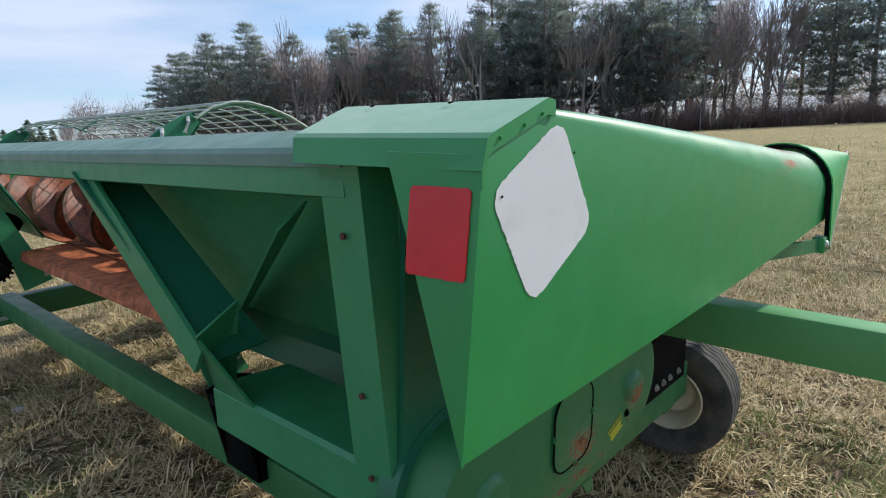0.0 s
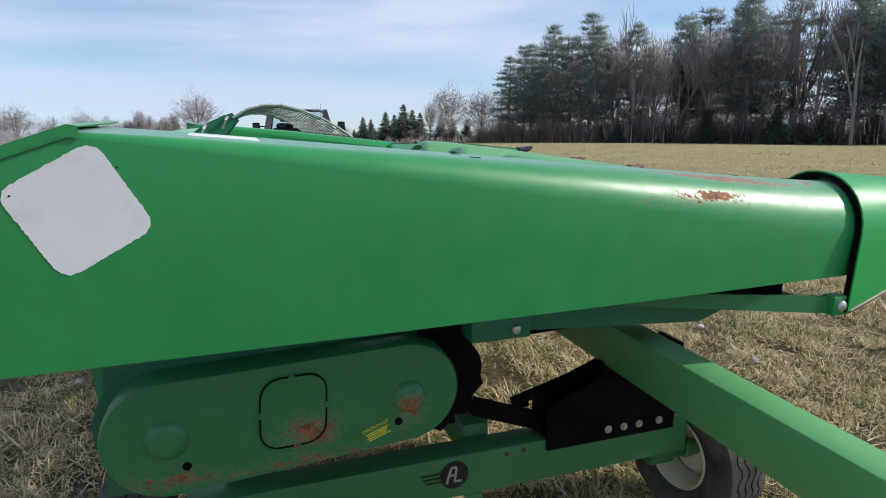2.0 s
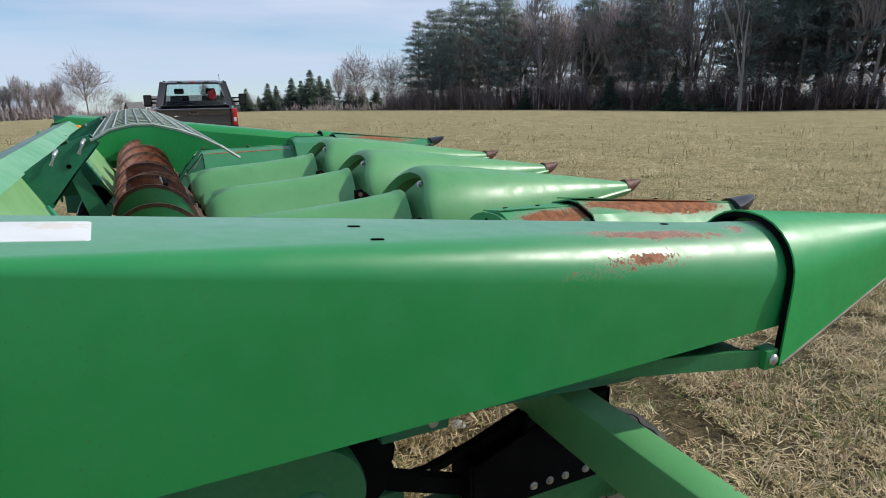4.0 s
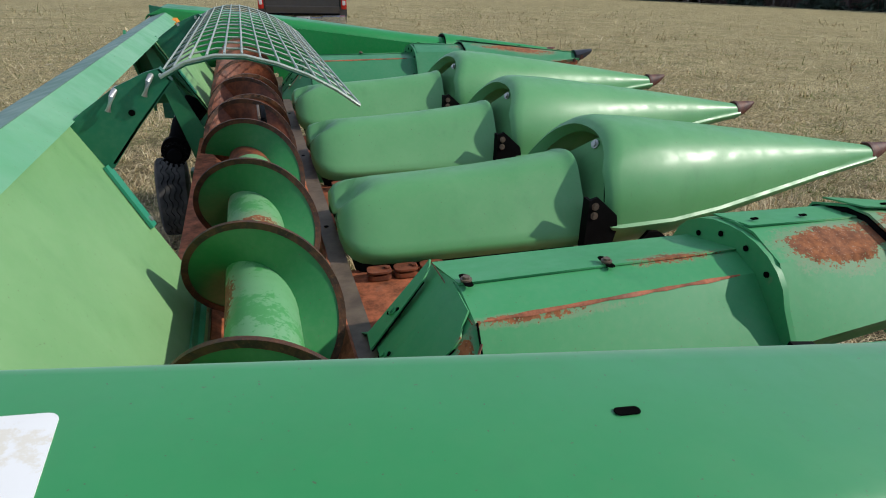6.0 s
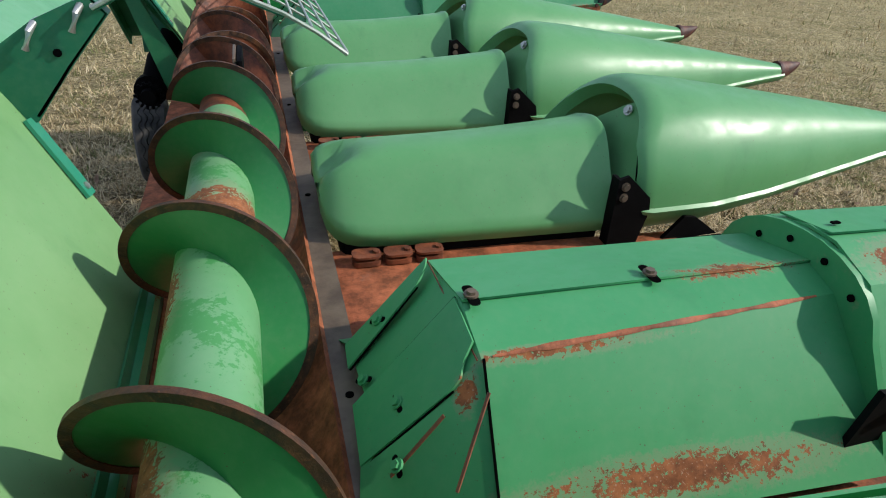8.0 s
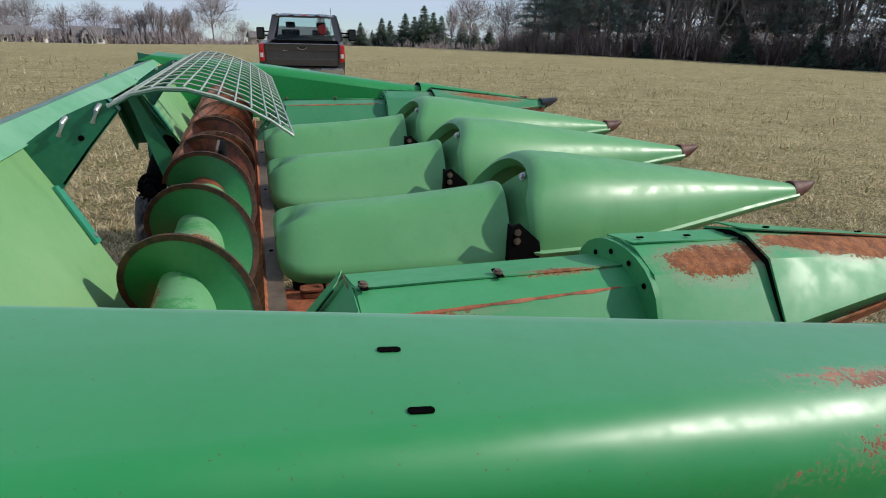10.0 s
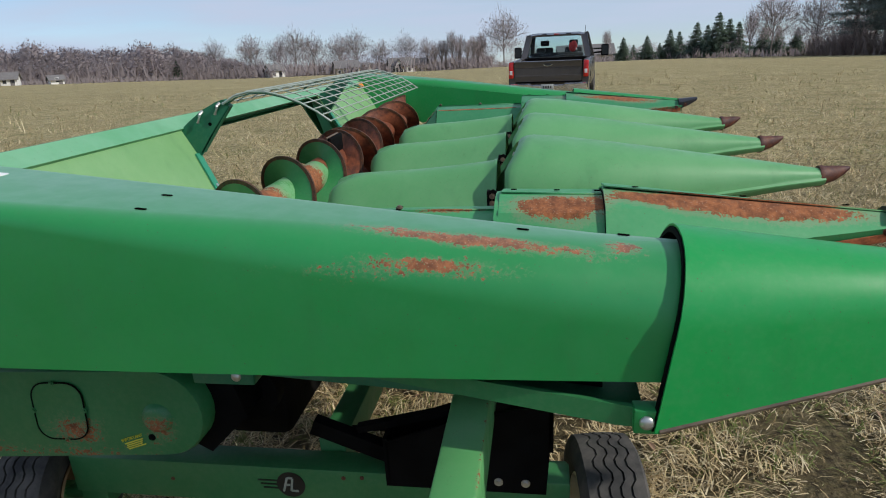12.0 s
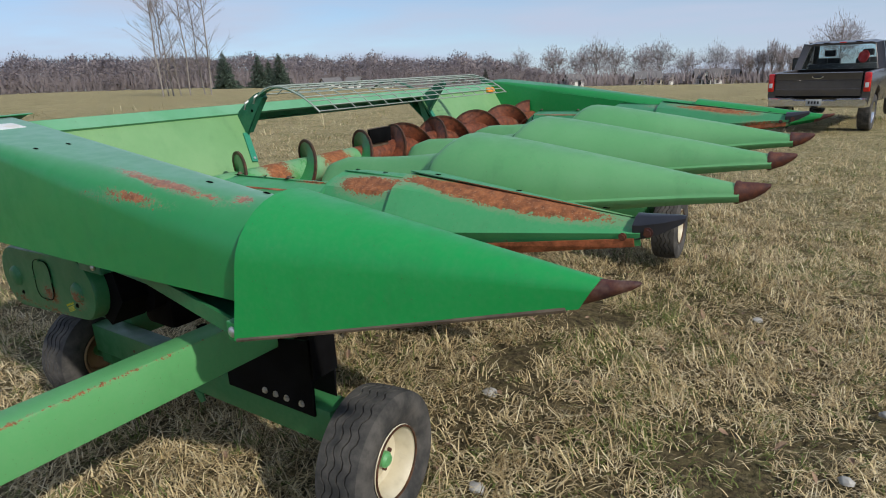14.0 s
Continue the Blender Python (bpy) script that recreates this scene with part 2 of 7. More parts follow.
m_white = plain("white_reflective_patch", (0.70, 0.71, 0.72), (0.78, 0.78, 0.79), 3, 0.45, bump=0.03)


def label_mat():
    g = Nodes("weathered_white_label")
    c = g.mix(g.ramp(g.noise(6, 5), 0.3, 0.7), (0.72, 0.72, 0.70), (0.82, 0.82, 0.80))
    stain = g.ramp(g.math("ADD", g.blob((-0.52, 0.095, 1.466), (0.085, 0.045, 0.2)), g.math("MULTIPLY", g.math("SUBTRACT", g.noise(28, 6, 0.7), 0.5), 2.6)), 0.35, 0.6, 0, 0.42)
    c = g.mix(stain, c, (0.62, 0.53, 0.34))
    return g.done(c, 0.5)


m_label = label_mat()
m_red = plain("red_reflector", (0.54, 0.012, 0.018), (0.64, 0.02, 0.026), 6, 0.35, bump=0.03)
m_yellow = plain("yellow_decal", (0.55, 0.52, 0.03), (0.66, 0.62, 0.06), 9, 0.5, bump=0.02)
m_orange = plain("orange_marker", (0.72, 0.22, 0.02), (0.8, 0.3, 0.03), 9, 0.5, bump=0.02)
m_decal_black = plain("black_decal", (0.006, 0.006, 0.007), (0.012, 0.012, 0.012), 9, 0.45, bump=0.02)
m_stone = plain("pale_stone", (0.34, 0.32, 0.29), (0.5, 0.48, 0.44), 14, 0.85, bump=0.5)
m_dead_leaf = plain("dry_leaf", (0.20, 0.12, 0.075), (0.36, 0.24, 0.15), 40, 0.8)
m_truck = plain("dark_grey_truck_paint", (0.095, 0.088, 0.088), (0.115, 0.106, 0.105), 3, 0.26, 0.55, bump=0.0)
m_chrome = plain("chrome_bumper", (0.55, 0.55, 0.56), (0.68, 0.68, 0.69), 4, 0.18, 0.95, bump=0.0)
m_tail = plain("red_tail_lamp", (0.42, 0.01, 0.012), (0.6, 0.03, 0.02), 6, 0.2, bump=0.0)
m_lamp_clear = plain("clear_lamp", (0.6, 0.58, 0.56), (0.75, 0.7, 0.68), 6, 0.2, bump=0.0)
m_seat = plain("dark_seat_cloth", (0.02, 0.022, 0.026), (0.04, 0.042, 0.046), 14, 0.85)
m_redcloth = plain("red_cloth", (0.40, 0.02, 0.025), (0.5, 0.05, 0.045), 14, 0.8)
m_plate = plain("white_plate", (0.36, 0.37, 0.36), (0.45, 0.45, 0.44), 9, 0.4)
m_siding = plain("white_siding", (0.68, 0.67, 0.64), (0.78, 0.77, 0.74), 1.2, 0.7)
m_siding_tan = plain("tan_siding", (0.36, 0.31, 0.24), (0.44, 0.39, 0.31), 1.2, 0.7)
m_roof = plain("grey_shingles", (0.14, 0.13, 0.125), (0.20, 0.19, 0.185), 2.5, 0.9)
m_window = plain("dark_window", (0.02, 0.025, 0.03), (0.035, 0.04, 0.05), 2, 0.15, bump=0.0)
m_bark = plain("grey_bark", (0.17, 0.145, 0.13), (0.26, 0.23, 0.205), 4, 0.9, bump=0.4)
m_twig = plain("bare_twigs", (0.19, 0.16, 0.15), (0.26, 0.225, 0.21), 2, 0.9)
m_trunk_pale = plain("pale_bark", (0.20, 0.175, 0.155), (0.30, 0.27, 0.24), 4, 0.9)


def glass():
    g = Nodes("cab_glass")
    g.put(g.b.inputs["Transmission Weight"], 1.0)
    g.put(g.b.inputs["IOR"], 1.1)
    return g.done((0.75, 0.85, 0.86), 0.02)


m_glass = glass()


def leafy(name, a, b, rough=0.8):
    """Foliage and grass: colour drawn blade by blade."""
    g = Nodes(name)
    geo = g.n.new("ShaderNodeNewGeometry")
    rp = g.n.new("ShaderNodeValToRGB")
    el = rp.color_ramp.elements
    el[0].color, el[1].color = (*a[0], 1), (*a[-1], 1)
    for k, col in enumerate(a[1:-1]):
        e = el.new((k + 1) / (len(a) - 1))
        e.color = (*col, 1)
    g.put(rp.inputs["Fac"], geo.outputs["Random Per Island"])
    c = g.mix(g.ramp(g.noise(b, 4, 0.6), 0.35, 0.7, 0, 0.55), rp.outputs["Color"], tuple(v * 0.55 for v in a[0]))
    return see_through(g, c, rough, None)


def see_through(g, c, rough, share):
    """Thin leaves: light passes through them; share: how much of it, None: as much as they throw back."""
    m = g.done(c, rough, 0.0, 0.2)
    tr = g.n.new("ShaderNodeBsdfTranslucent")
    g.put(tr.inputs["Color"], c)
    both = g.n.new("ShaderNodeAddShader" if share is None else "ShaderNodeMixShader")
    if share is not None:
        both.inputs[0].default_value = share
    g.l.new(g.b.outputs[0], both.inputs[-2])
    g.l.new(tr.outputs[0], both.inputs[-1])
    g.l.new(both.outputs[0], g.n["Material Output"].inputs["Surface"])
    return m


# tones lifted above real needles and bark to stand in for distant haze
m_needles = leafy("pine_needles", [(0.125, 0.158, 0.142), (0.158, 0.19, 0.165), (0.19, 0.218, 0.18)], 0.6)
m_spruce = leafy("spruce_needles", [(0.07, 0.102, 0.078), (0.088, 0.125, 0.09), (0.11, 0.148, 0.105)], 0.6)
m_brush = leafy("bare_brush", [(0.25, 0.205, 0.195), (0.31, 0.255, 0.235), (0.36, 0.30, 0.27)], 0.3)
m_farwood = leafy("far_bare_woods", [(0.215, 0.185, 0.188), (0.235, 0.202, 0.203), (0.255, 0.22, 0.218)], 0.05)


def grass_mat():
    g = Nodes("dry_grass_blades")
    rp = g.n.new("ShaderNodeValToRGB")
    el = rp.color_ramp.elements
    cols = [(0.20, 0.138, 0.066), (0.59, 0.45, 0.235), (0.79, 0.645, 0.375), (0.36, 0.27, 0.15), (0.90, 0.78, 0.51), (0.22, 0.152, 0.078), (0.69, 0.55, 0.31)]
    el[0].color, el[1].color = (*cols[0], 1), (*cols[-1], 1)
    for k, col in enumerate(cols[1:-1]):
        e = el.new((k + 1) / (len(cols) - 1))
        e.color = (*col, 1)
    ri = g.n.new("ShaderNodeNewGeometry").outputs["Random Per Island"]
    g.put(rp.inputs["Fac"], ri)
    pick = g.math("FRACT", g.math("MULTIPLY", ri, 37.0))
    patch = g.math("ADD", g.ramp(g.noise(1.1, 4, 0.6), 0.4, 0.75, 0.03, 0.65), g.ramp(g.noise(8, 3, 0.6), 0.45, 0.7, -0.12, 0.38))
    fresh = g.mix(pick, (0.13, 0.165, 0.045), (0.32, 0.32, 0.11))
    c = g.mix(g.ramp(g.math("SUBTRACT", patch, pick), -0.02, 0.02), rp.outputs["Color"], fresh)
    return see_through(g, c, 0.7, 0.12)


m_grass = grass_mat()


def ground_mat():
    g = Nodes("dry_field")
    big = g.ramp(g.noise(0.35, 6, 0.6), 0.3, 0.7)
    c = g.mix(big, (0.40, 0.322, 0.155), (0.535, 0.442, 0.225))
    c = g.mix(g.ramp(g.noise(1.6, 6, 0.65), 0.42, 0.68, 0, 0.72), c, (0.185, 0.19, 0.07))
    c = g.mix(g.ramp(g.noise(9, 6, 0.72), 0.45, 0.66, 0, 0.85), c, (0.59, 0.505, 0.29))
    c = g.mix(g.ramp(g.noise(24, 6, 0.75), 0.45, 0.60, 0, 0.88), c, (0.11, 0.092, 0.055))
    c = g.mix(g.ramp(g.noise(5, 2, 0.5), 0.70, 0.74, 0, 0.6), c, (0.50, 0.45, 0.36))
    away = g.n.new("ShaderNodeVectorMath")         # darker soil tone only near the origin, fitted to the camera's view
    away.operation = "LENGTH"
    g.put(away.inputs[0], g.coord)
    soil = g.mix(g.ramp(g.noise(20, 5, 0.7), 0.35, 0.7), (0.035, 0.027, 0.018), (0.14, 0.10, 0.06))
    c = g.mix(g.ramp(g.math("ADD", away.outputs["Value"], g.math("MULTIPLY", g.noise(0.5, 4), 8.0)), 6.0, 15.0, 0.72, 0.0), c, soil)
    g.bump(g.math("ADD", g.noise(28, 6, 0.7), g.noise(5, 4)), 0.9, 0.06)
    return g.done(c, 0.95, 0, 0.1)


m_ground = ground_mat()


# ---- mesh helpers ----
def part(name, bm, material, parent=None, label="", smooth=35, solid=0.0):
    """Links a bmesh as one mesh object under a thing or a part."""
    me = bpy.data.meshes.new(name)
    bmesh.ops.recalc_face_normals(bm, faces=bm.faces)
    bm.edges.index_update()
    rims = [e.index for e in bm.edges if e.is_boundary]
    bm.to_mesh(me)
    bm.free()
    me.materials.append(material)
    if smooth:
        for p in me.polygons:
            p.use_smooth = True
        me.set_sharp_from_angle(angle=radians(smooth))
        for k in rims:
            me.edges[k].use_edge_sharp = True
    ob = new(name, me)
    if parent is not None:
        ob.parent = parent
        ob.matrix_parent_inverse = parent.matrix_world.inverted()
    if solid:
        mod = ob.modifiers.new("thickness", "SOLIDIFY")
        mod.thickness, mod.offset = solid, -1
    return tagged(ob, label)


def thing(name, label, category, group="", kind="", at=(0, 0, 0)):
    ob = new(name)
    ob.empty_display_size = 0.1
    ob.location = at
    bpy.context.view_layer.update()
    return tagged(ob, label, category, group, kind)


def box(bm, lo, hi, bevel=0.0):
    r = bmesh.ops.create_cube(bm, size=1)
    for v in r["verts"]:
        v.co = Vector([(a + b) / 2 + c * (b - a) for a, b, c in zip(lo, hi, v.co)])
    if bevel:
        es = {e for v in r["verts"] for e in v.link_edges}
        bmesh.ops.bevel(bm, geom=list(es), offset=bevel, segments=2, affect="EDGES", profile=0.5)
    return bm


def bar(bm, p, q, w, h, up=(0, 0, 1), bevel=0.0):
    """A square bar from p to q, w across and h along up."""
    p, q = Vector(p), Vector(q)
    d = (q - p).normalized()
    s = d.cross(Vector(up)).normalized()
    u = s.cross(d)
    r = bmesh.ops.create_cube(bm, size=1)
    for v in r["verts"]:
        c = v.co.copy()
        v.co = p + (q - p) * (c.x + 0.5) + s * (c.y * w) + u * (c.z * h)
    if bevel:
        es = {e for v in r["verts"] for e in v.link_edges}
        bmesh.ops.bevel(bm, geom=list(es), offset=bevel, segments=2, affect="EDGES", profile=0.5)
    return bm


def loft(bm, rings, closed=False, caps=False):
    vs = [[bm.verts.new(p) for p in r] for r in rings]
    n = len(rings[0])
    for a, b in zip(vs, vs[1:]):
        for k in range(n if closed else n - 1):
            j = (k + 1) % n
            bm.faces.new((a[k], a[j], b[j], b[k]))
    if caps:
        bm.faces.new(vs[0])
        bm.faces.new(vs[-1][::-1])
    return bm


def tube(bm, pts, radii, n=8, caps=True):
    pts = [Vector(p) for p in pts]
    if not isinstance(radii, (list, tuple)):
        radii = [radii] * len(pts)
    rings = []
    for k, p in enumerate(pts):
        d = (pts[min(k + 1, len(pts) - 1)] - pts[max(k - 1, 0)]).normalized()
        s = d.cross(Vector((0.31, 0.2, 0.93))).normalized()
        u = s.cross(d)
        rings.append([p + (s * math.cos(2 * math.pi * j / n) + u * math.sin(2 * math.pi * j / n)) * radii[k] for j in range(n)])
    return loft(bm, rings, True, caps)


def disc(bm, centre, axis, r, depth, n=20):
    """A short cylinder that starts at centre and goes depth along axis."""
    c, a = Vector(centre), Vector(axis).normalized()
    return tube(bm, [c, c + a * depth], r, n)


def prism(bm, pts, off):
    """A flat outline pushed along off."""
    off = Vector(off)
    a = [bm.verts.new(Vector(p)) for p in pts]
    b = [bm.verts.new(Vector(p) + off) for p in pts]
    bm.faces.new(a)
    bm.faces.new(b[::-1])
    n = len(a)
    for k in range(n):
        bm.faces.new((a[k], b[k], b[(k + 1) % n], a[(k + 1) % n]))
    return bm


def bolt(centre, axis, r, parent, mat=None, name="bolt"):
    bm = bmesh.new()
    c, a = Vector(centre), Vector(axis).normalized()
    disc(bm, c - a * 0.002, a, r * 1.5, 0.004, 12)
    disc(bm, c, a, r, r * 0.9, 6)
    return part(name, bm, mat or m_zinc, parent)


def soup(name, verts, faces, material, parent=None, label="", category="", kind="", normals=None):
    me = bpy.data.meshes.new(name)
    me.from_pydata([tuple(v) for v in verts], [], faces)
    me.materials.append(material)
    if normals is not None:                    # twigs and needles are lit as the round mass that they form
        me.polygons.foreach_set("use_smooth", [True] * len(me.polygons))
        me.normals_split_custom_set_from_vertices(normals)
    ob = new(name, me)
    if parent is not None:
        ob.parent = parent
        ob.matrix_parent_inverse = parent.matrix_world.inverted()
    return tagged(ob, label, category, "", kind)


def rounded(w, h, r, n=5):
    """Outline of a rounded rectangle about the origin, as (u, v)."""
    out = []
    for cx, cy, a0 in ((w / 2 - r, h / 2 - r, 0), (-w / 2 + r, h / 2 - r, 90), (-w / 2 + r, -h / 2 + r, 180), (w / 2 - r, -h / 2 + r, 270)):
        for k in range(n + 1):
            a = radians(a0 + 90 * k / n)
            out.append((cx + r * math.cos(a), cy + r * math.sin(a)))
    return out


# ---- the field ----
EDGE_AZ = (-180, -95, -67, -52, -41, -25, -10, 10, 30, 50, 68, 83, 120, 180)
EDGE_EL = (0.3, -0.5, -1.0, -1.5, -2.2, -2.9, -3.2, -3.0, -3.1, -3.1, -2.4, -1.9, -0.8, 0.3)
EDGE_R = (160, 150, 140, 150, 170, 190, 210, 160, 100, 95, 100, 110, 140, 160)


def edge_of_field(az):
    r = float(np.interp(az, EDGE_AZ, EDGE_R))
    return r, 1.6 + r * math.tan(radians(float(np.interp(az, EDGE_AZ, EDGE_EL))))


def ground_z(x, y):
    r, az = math.hypot(x, y), math.degrees(math.atan2(x, y))
    far, zf = edge_of_field(az)
    if r < far:
        return zf * (r / far) ** 1.25
    return zf + (r - far) * (zf - 1.6) / far * 0.93


def polar(az, r):
    a = radians(az)
    x, y = r * math.sin(a), r * math.cos(a)
    return Vector((x, y, ground_z(x, y)))


def build_ground():
    radii = [0.0] + [0.6 * 1.13 ** k for k in range(72)]
    n = 120
    verts, faces = [(0, 0, 0)], []
    for r in radii[1:]:
        for k in range(n):
            p = polar(-180 + 360 * k / n, r)
            bumpy = 0.05 * noise.noise((p.x * 0.6, p.y * 0.6, 0)) if 1.5 < r < 200 else 0.0
            verts.append((p.x, p.y, p.z + bumpy - 0.02))
    for k in range(n):
        faces.append((0, 1 + (k + 1) % n, 1 + k))
    for i in range(len(radii) - 2):
        for k in range(n):
            a, b = 1 + i * n + k, 1 + i * n + (k + 1) % n
            faces.append((a, b, b + n, a + n))
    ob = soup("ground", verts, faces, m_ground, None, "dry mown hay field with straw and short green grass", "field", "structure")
    for p in ob.data.polygons:
        p.use_smooth = True


build_ground()

# ---- the corn head ----
head = thing("corn_head", "green six-row corn head with rusty auger resting on a trailer", "corn head")
W = 0.762                                     # row spacing
Y_MID = 3 * W
Y_OUT, Y_IN = -0.123, 0.215                   # the end shield's outer and inner walls


def top_z(x):
    return 1.413 - 0.1025 * (x + 0.01)


def view_drop(y):
    """Lowers the long frame towards its far end, fitted to the camera's view."""
    return -0.019 * (y - 0.4)


def flip(p, on):
    return (p[0], 2 * Y_MID - p[1], p[2] - 0.076 - 0.028 * max(0.0, p[0])) if on else p


def arch(y0, y1, zb0, zb1, zt, r0, r1, n=7):
    """Section of an inverted trough from (y0, zb0) up, over and down to (y1, zb1), as (y, z)."""
    out = [(y0, zb0), (y0, (zb0 + zt - r0) / 2)]
    for k in range(n + 1):
        a = radians(180 - 90 * k / n)
        out.append((y0 + r0 + r0 * math.cos(a), zt - r0 + r0 * math.sin(a)))
    for k in range(n + 1):
        a = radians(90 - 90 * k / n)
        out.append((y1 - r1 + r1 * math.cos(a), zt - r1 + r1 * math.sin(a)))
    out += [(y1, (zb1 + zt - r1) / 2), (y1, zb1)]
    return out


def ragged(w, h, r, rough):
    """Rounded rectangle with a torn, uneven edge."""
    base = rounded(w, h, r, 6)
    out = []
    for (a, b), (c, d) in zip(base, base[1:] + base[:1]):
        n = max(1, int(math.hypot(c - a, d - b) / 0.004))
        for k in range(n):
            u, v = a + (c - a) * k / n, b + (d - b) * k / n
            s = 1 + (noise.noise((u * 120, v * 120, 3)) + 0.7 * noise.noise((u * 420, v * 420, 8))) * rough / max(w, h) * 2
            out.append((u * s, v * s))
    return out


def end_shield(far):
    """The long tapered end cover, with its cone."""
    mat = m_far if far else m_shield
    sheet = bmesh.new()
    rings = []
    for x in (-0.965, -0.9, -0.80, -0.6, -0.4, -0.2, 0.0, 0.2, 0.4, 0.6, 0.8, 0.95, 1.09, 1.14):
        t = min(max((x + 0.8) / 1.85, 0), 1)
        yo = Y_OUT + 0.038 * t * t
        yi = Y_IN - 0.02 * t
        zt = top_z(max(x, -0.785))
        r0 = 0.012 + 0.13 * t ** 1.1
        r1 = 0.012 + 0.12 * t ** 1.1
        sec = arch(yo, yi, 1.057 - 0.006 * t, zt - 0.04 if x < -0.7 else 1.15 if x < -0.2 else 1.06, zt, r0, r1)
        ring = []
        for k, (y, z) in enumerate(sec):
            xx = x
            if x < -0.79:                     # the rear end leans back towards its foot
                if z > 1.2:
                    limit = 1.497 - (-0.785 - x) * 0.42
                    z = min(z, limit)
                if x < -0.95:
                    xx = -0.972 + 0.055 * (z - 1.057) / 0.377
            if x > 1.0:                       # the front end leans like the cone
                xx = x + 0.045 * max(0.0, (z - 1.05) / 0.28)
            ring.append(flip((xx, y, z), far))
        rings.append(ring)
    loft(sheet, rings)
    shield = part("end_shield", sheet, mat, head, "long tapered sheet-steel end cover", 38, 0.004)
    if not far:
        # folded rear flange with the red reflector
        bm = bmesh.new()
        prism(bm, [(-0.9755, Y_OUT - 0.0015, 1.055), (-0.9205, Y_OUT - 0.0015, 1.437), (-0.9295, 0.033, 1.439)], (0.0045, 0.0, 0.0))
        part("rear_flange", bm, mat, shield)
        bm = bmesh.new()
        for_r = ragged(0.096, 0.113, 0.006, 0.0012)
        prism(bm, [(-0.9345 + v * 0.145 - 0.058 * (u + 0.064), -0.064 + u + v * -0.01, 1.341 + v) for u, v in for_r], (-0.0025, 0, 0))
        part("red_reflector", bm, m_red, shield, "red rectangular reflector sticker with chipped edges")
        # diamond patch on the outer wall
        bm = bmesh.new()
        cu, cv = (-0.7845, 1.351)
        ang = radians(28.5)
        pts = []
        for u, v in ragged(0.183, 0.183, 0.03, 0.0022):
            pts.append((cu + u * math.cos(ang) - v * math.sin(ang), Y_OUT - 0.0006, cv + u * math.sin(ang) + v * math.cos(ang)))
        prism(bm, pts, (0, -0.0004, 0))
        part("white_patch", bm, m_white, shield, "white diamond-shaped patch with rough edges")
        for x, z in ((-0.885, 1.383), (-0.715, 1.425)):
            bm = bmesh.new()
            disc(bm, (x, Y_OUT - 0.0012, z), (0, -1, 0), 0.0018, 0.0010, 8)
            part("rivet_hole", bm, m_hole, shield)
        # square label on top
        bm = bmesh.new()
        prism(bm, [(-0.536 + u - v * 0.03, 0.058 + v, top_z(-0.536 + u) - 0.001) for u, v in rounded(0.136, 0.148, 0.009)], (0, 0, 0.002))
        part("top_label", bm, m_label, shield, "weathered white square label")
        # slots in the top
        for x, y in ((-0.016, 0.069), (-0.009, -0.046), (0.805, 0.062), (1.02, 0.09)):
            bm = bmesh.new()
            prism(bm, [(x + u, y + v, top_z(x + u) + 0.0008) for u, v in rounded(0.026, 0.010, 0.0045)], (0, 0, 0.0012))
            part("slot", bm, m_hole, shield)
        # small dent in the wall
        bm = bmesh.new()
        bmesh.ops.create_icosphere(bm, subdivisions=2, radius=1)
        for v in bm.verts:
            v.co = Vector((0.098 + v.co.x * 0.03, -0.1118 + v.co.y * 0.0012, 1.325 + v.co.z * 0.02))
        part("dent", bm, mat, shield, "shallow dented spot", 80)
        # bent cap over the rear corner
        bm = bmesh.new()
        prof = ((-0.768, 1.498), (-0.785, 1.5015), (-0.905, 1.462), (-0.9145, 1.456), (-0.927, 1.418))
        rows = []
        for (x, z), y1 in zip(prof, (0.29, 0.285, 0.265, 0.262, 0.25)):
            rows.append([(x, Y_OUT - 0.0045, z - 0.022), (x, Y_OUT - 0.0045, z), (x, 0.1, z), (x, y1, z)])
        loft(bm, rows)
        cap = part("corner_cap", bm, mat, shield, "bent sheet cap bolted over the rear corner", 0, 0.003)
        for p in ((-0.891, -0.1285, 1.455), (-0.84, -0.1285, 1.468), (-0.80, -0.1285, 1.481)):
            bolt(p, (0, -1, 0), 0.0016, cap, m_shield)
        for p in ((-0.80, 0.03, 1.500), (-0.80, 0.20, 1.500)):
            bm = bmesh.new()
            disc(bm, p, (-0.3, 0, 1), 0.0045, 0.0008, 8)
            part("hole", bm, m_hole, cap)
    # inner wall with the arched opening round the auger
    bm = bmesh.new()
    outline = [(-0.72, 1.40)] + [(x, top_z(x) - 0.05) for x in (-0.5, -0.2, 0.1, 0.4, 0.7, 1.0)] + [(1.0, 1.10), (0.4, 1.02), (-0.05, 0.93)]
    for k in range(9):
        a = radians(-25 + 170 * k / 8)
        outline.append((-0.335 + 0.225 * math.cos(a), 1.058 + 0.225 * math.sin(a)))
    outline += [(-0.58, 1.1)]
    yw = Y_IN - 0.006
    prism(bm, [flip((x, yw, z), far) for x, z in outline], (0, 0.004, 0))
    part("inner_wall", bm, mat, shield)
    # the cone in front
    bm = bmesh.new()
    rings = []
    for k, x in enumerate((1.07, 1.2, 1.4, 1.6, 1.8, 1.93, 1.985)):
        t = (x - 1.07) / 0.915
        zt = 1.330 - 0.098 * t
        zb = 0.954 + 0.219 * t
        y0, y1 = -0.122 + 0.128 * t, 0.235 - 0.18 * t
        r = (0.16 - 0.137 * t)
        ring = []
        for y, z in arch(y0, y1, zb, zb + 0.03, zt, r, r * 0.95):
            up = max(0, (z - zb) / (zt - zb))
            y += 0.022 * (1 - t) * up if y < (y0 + y1) / 2 else 0.0
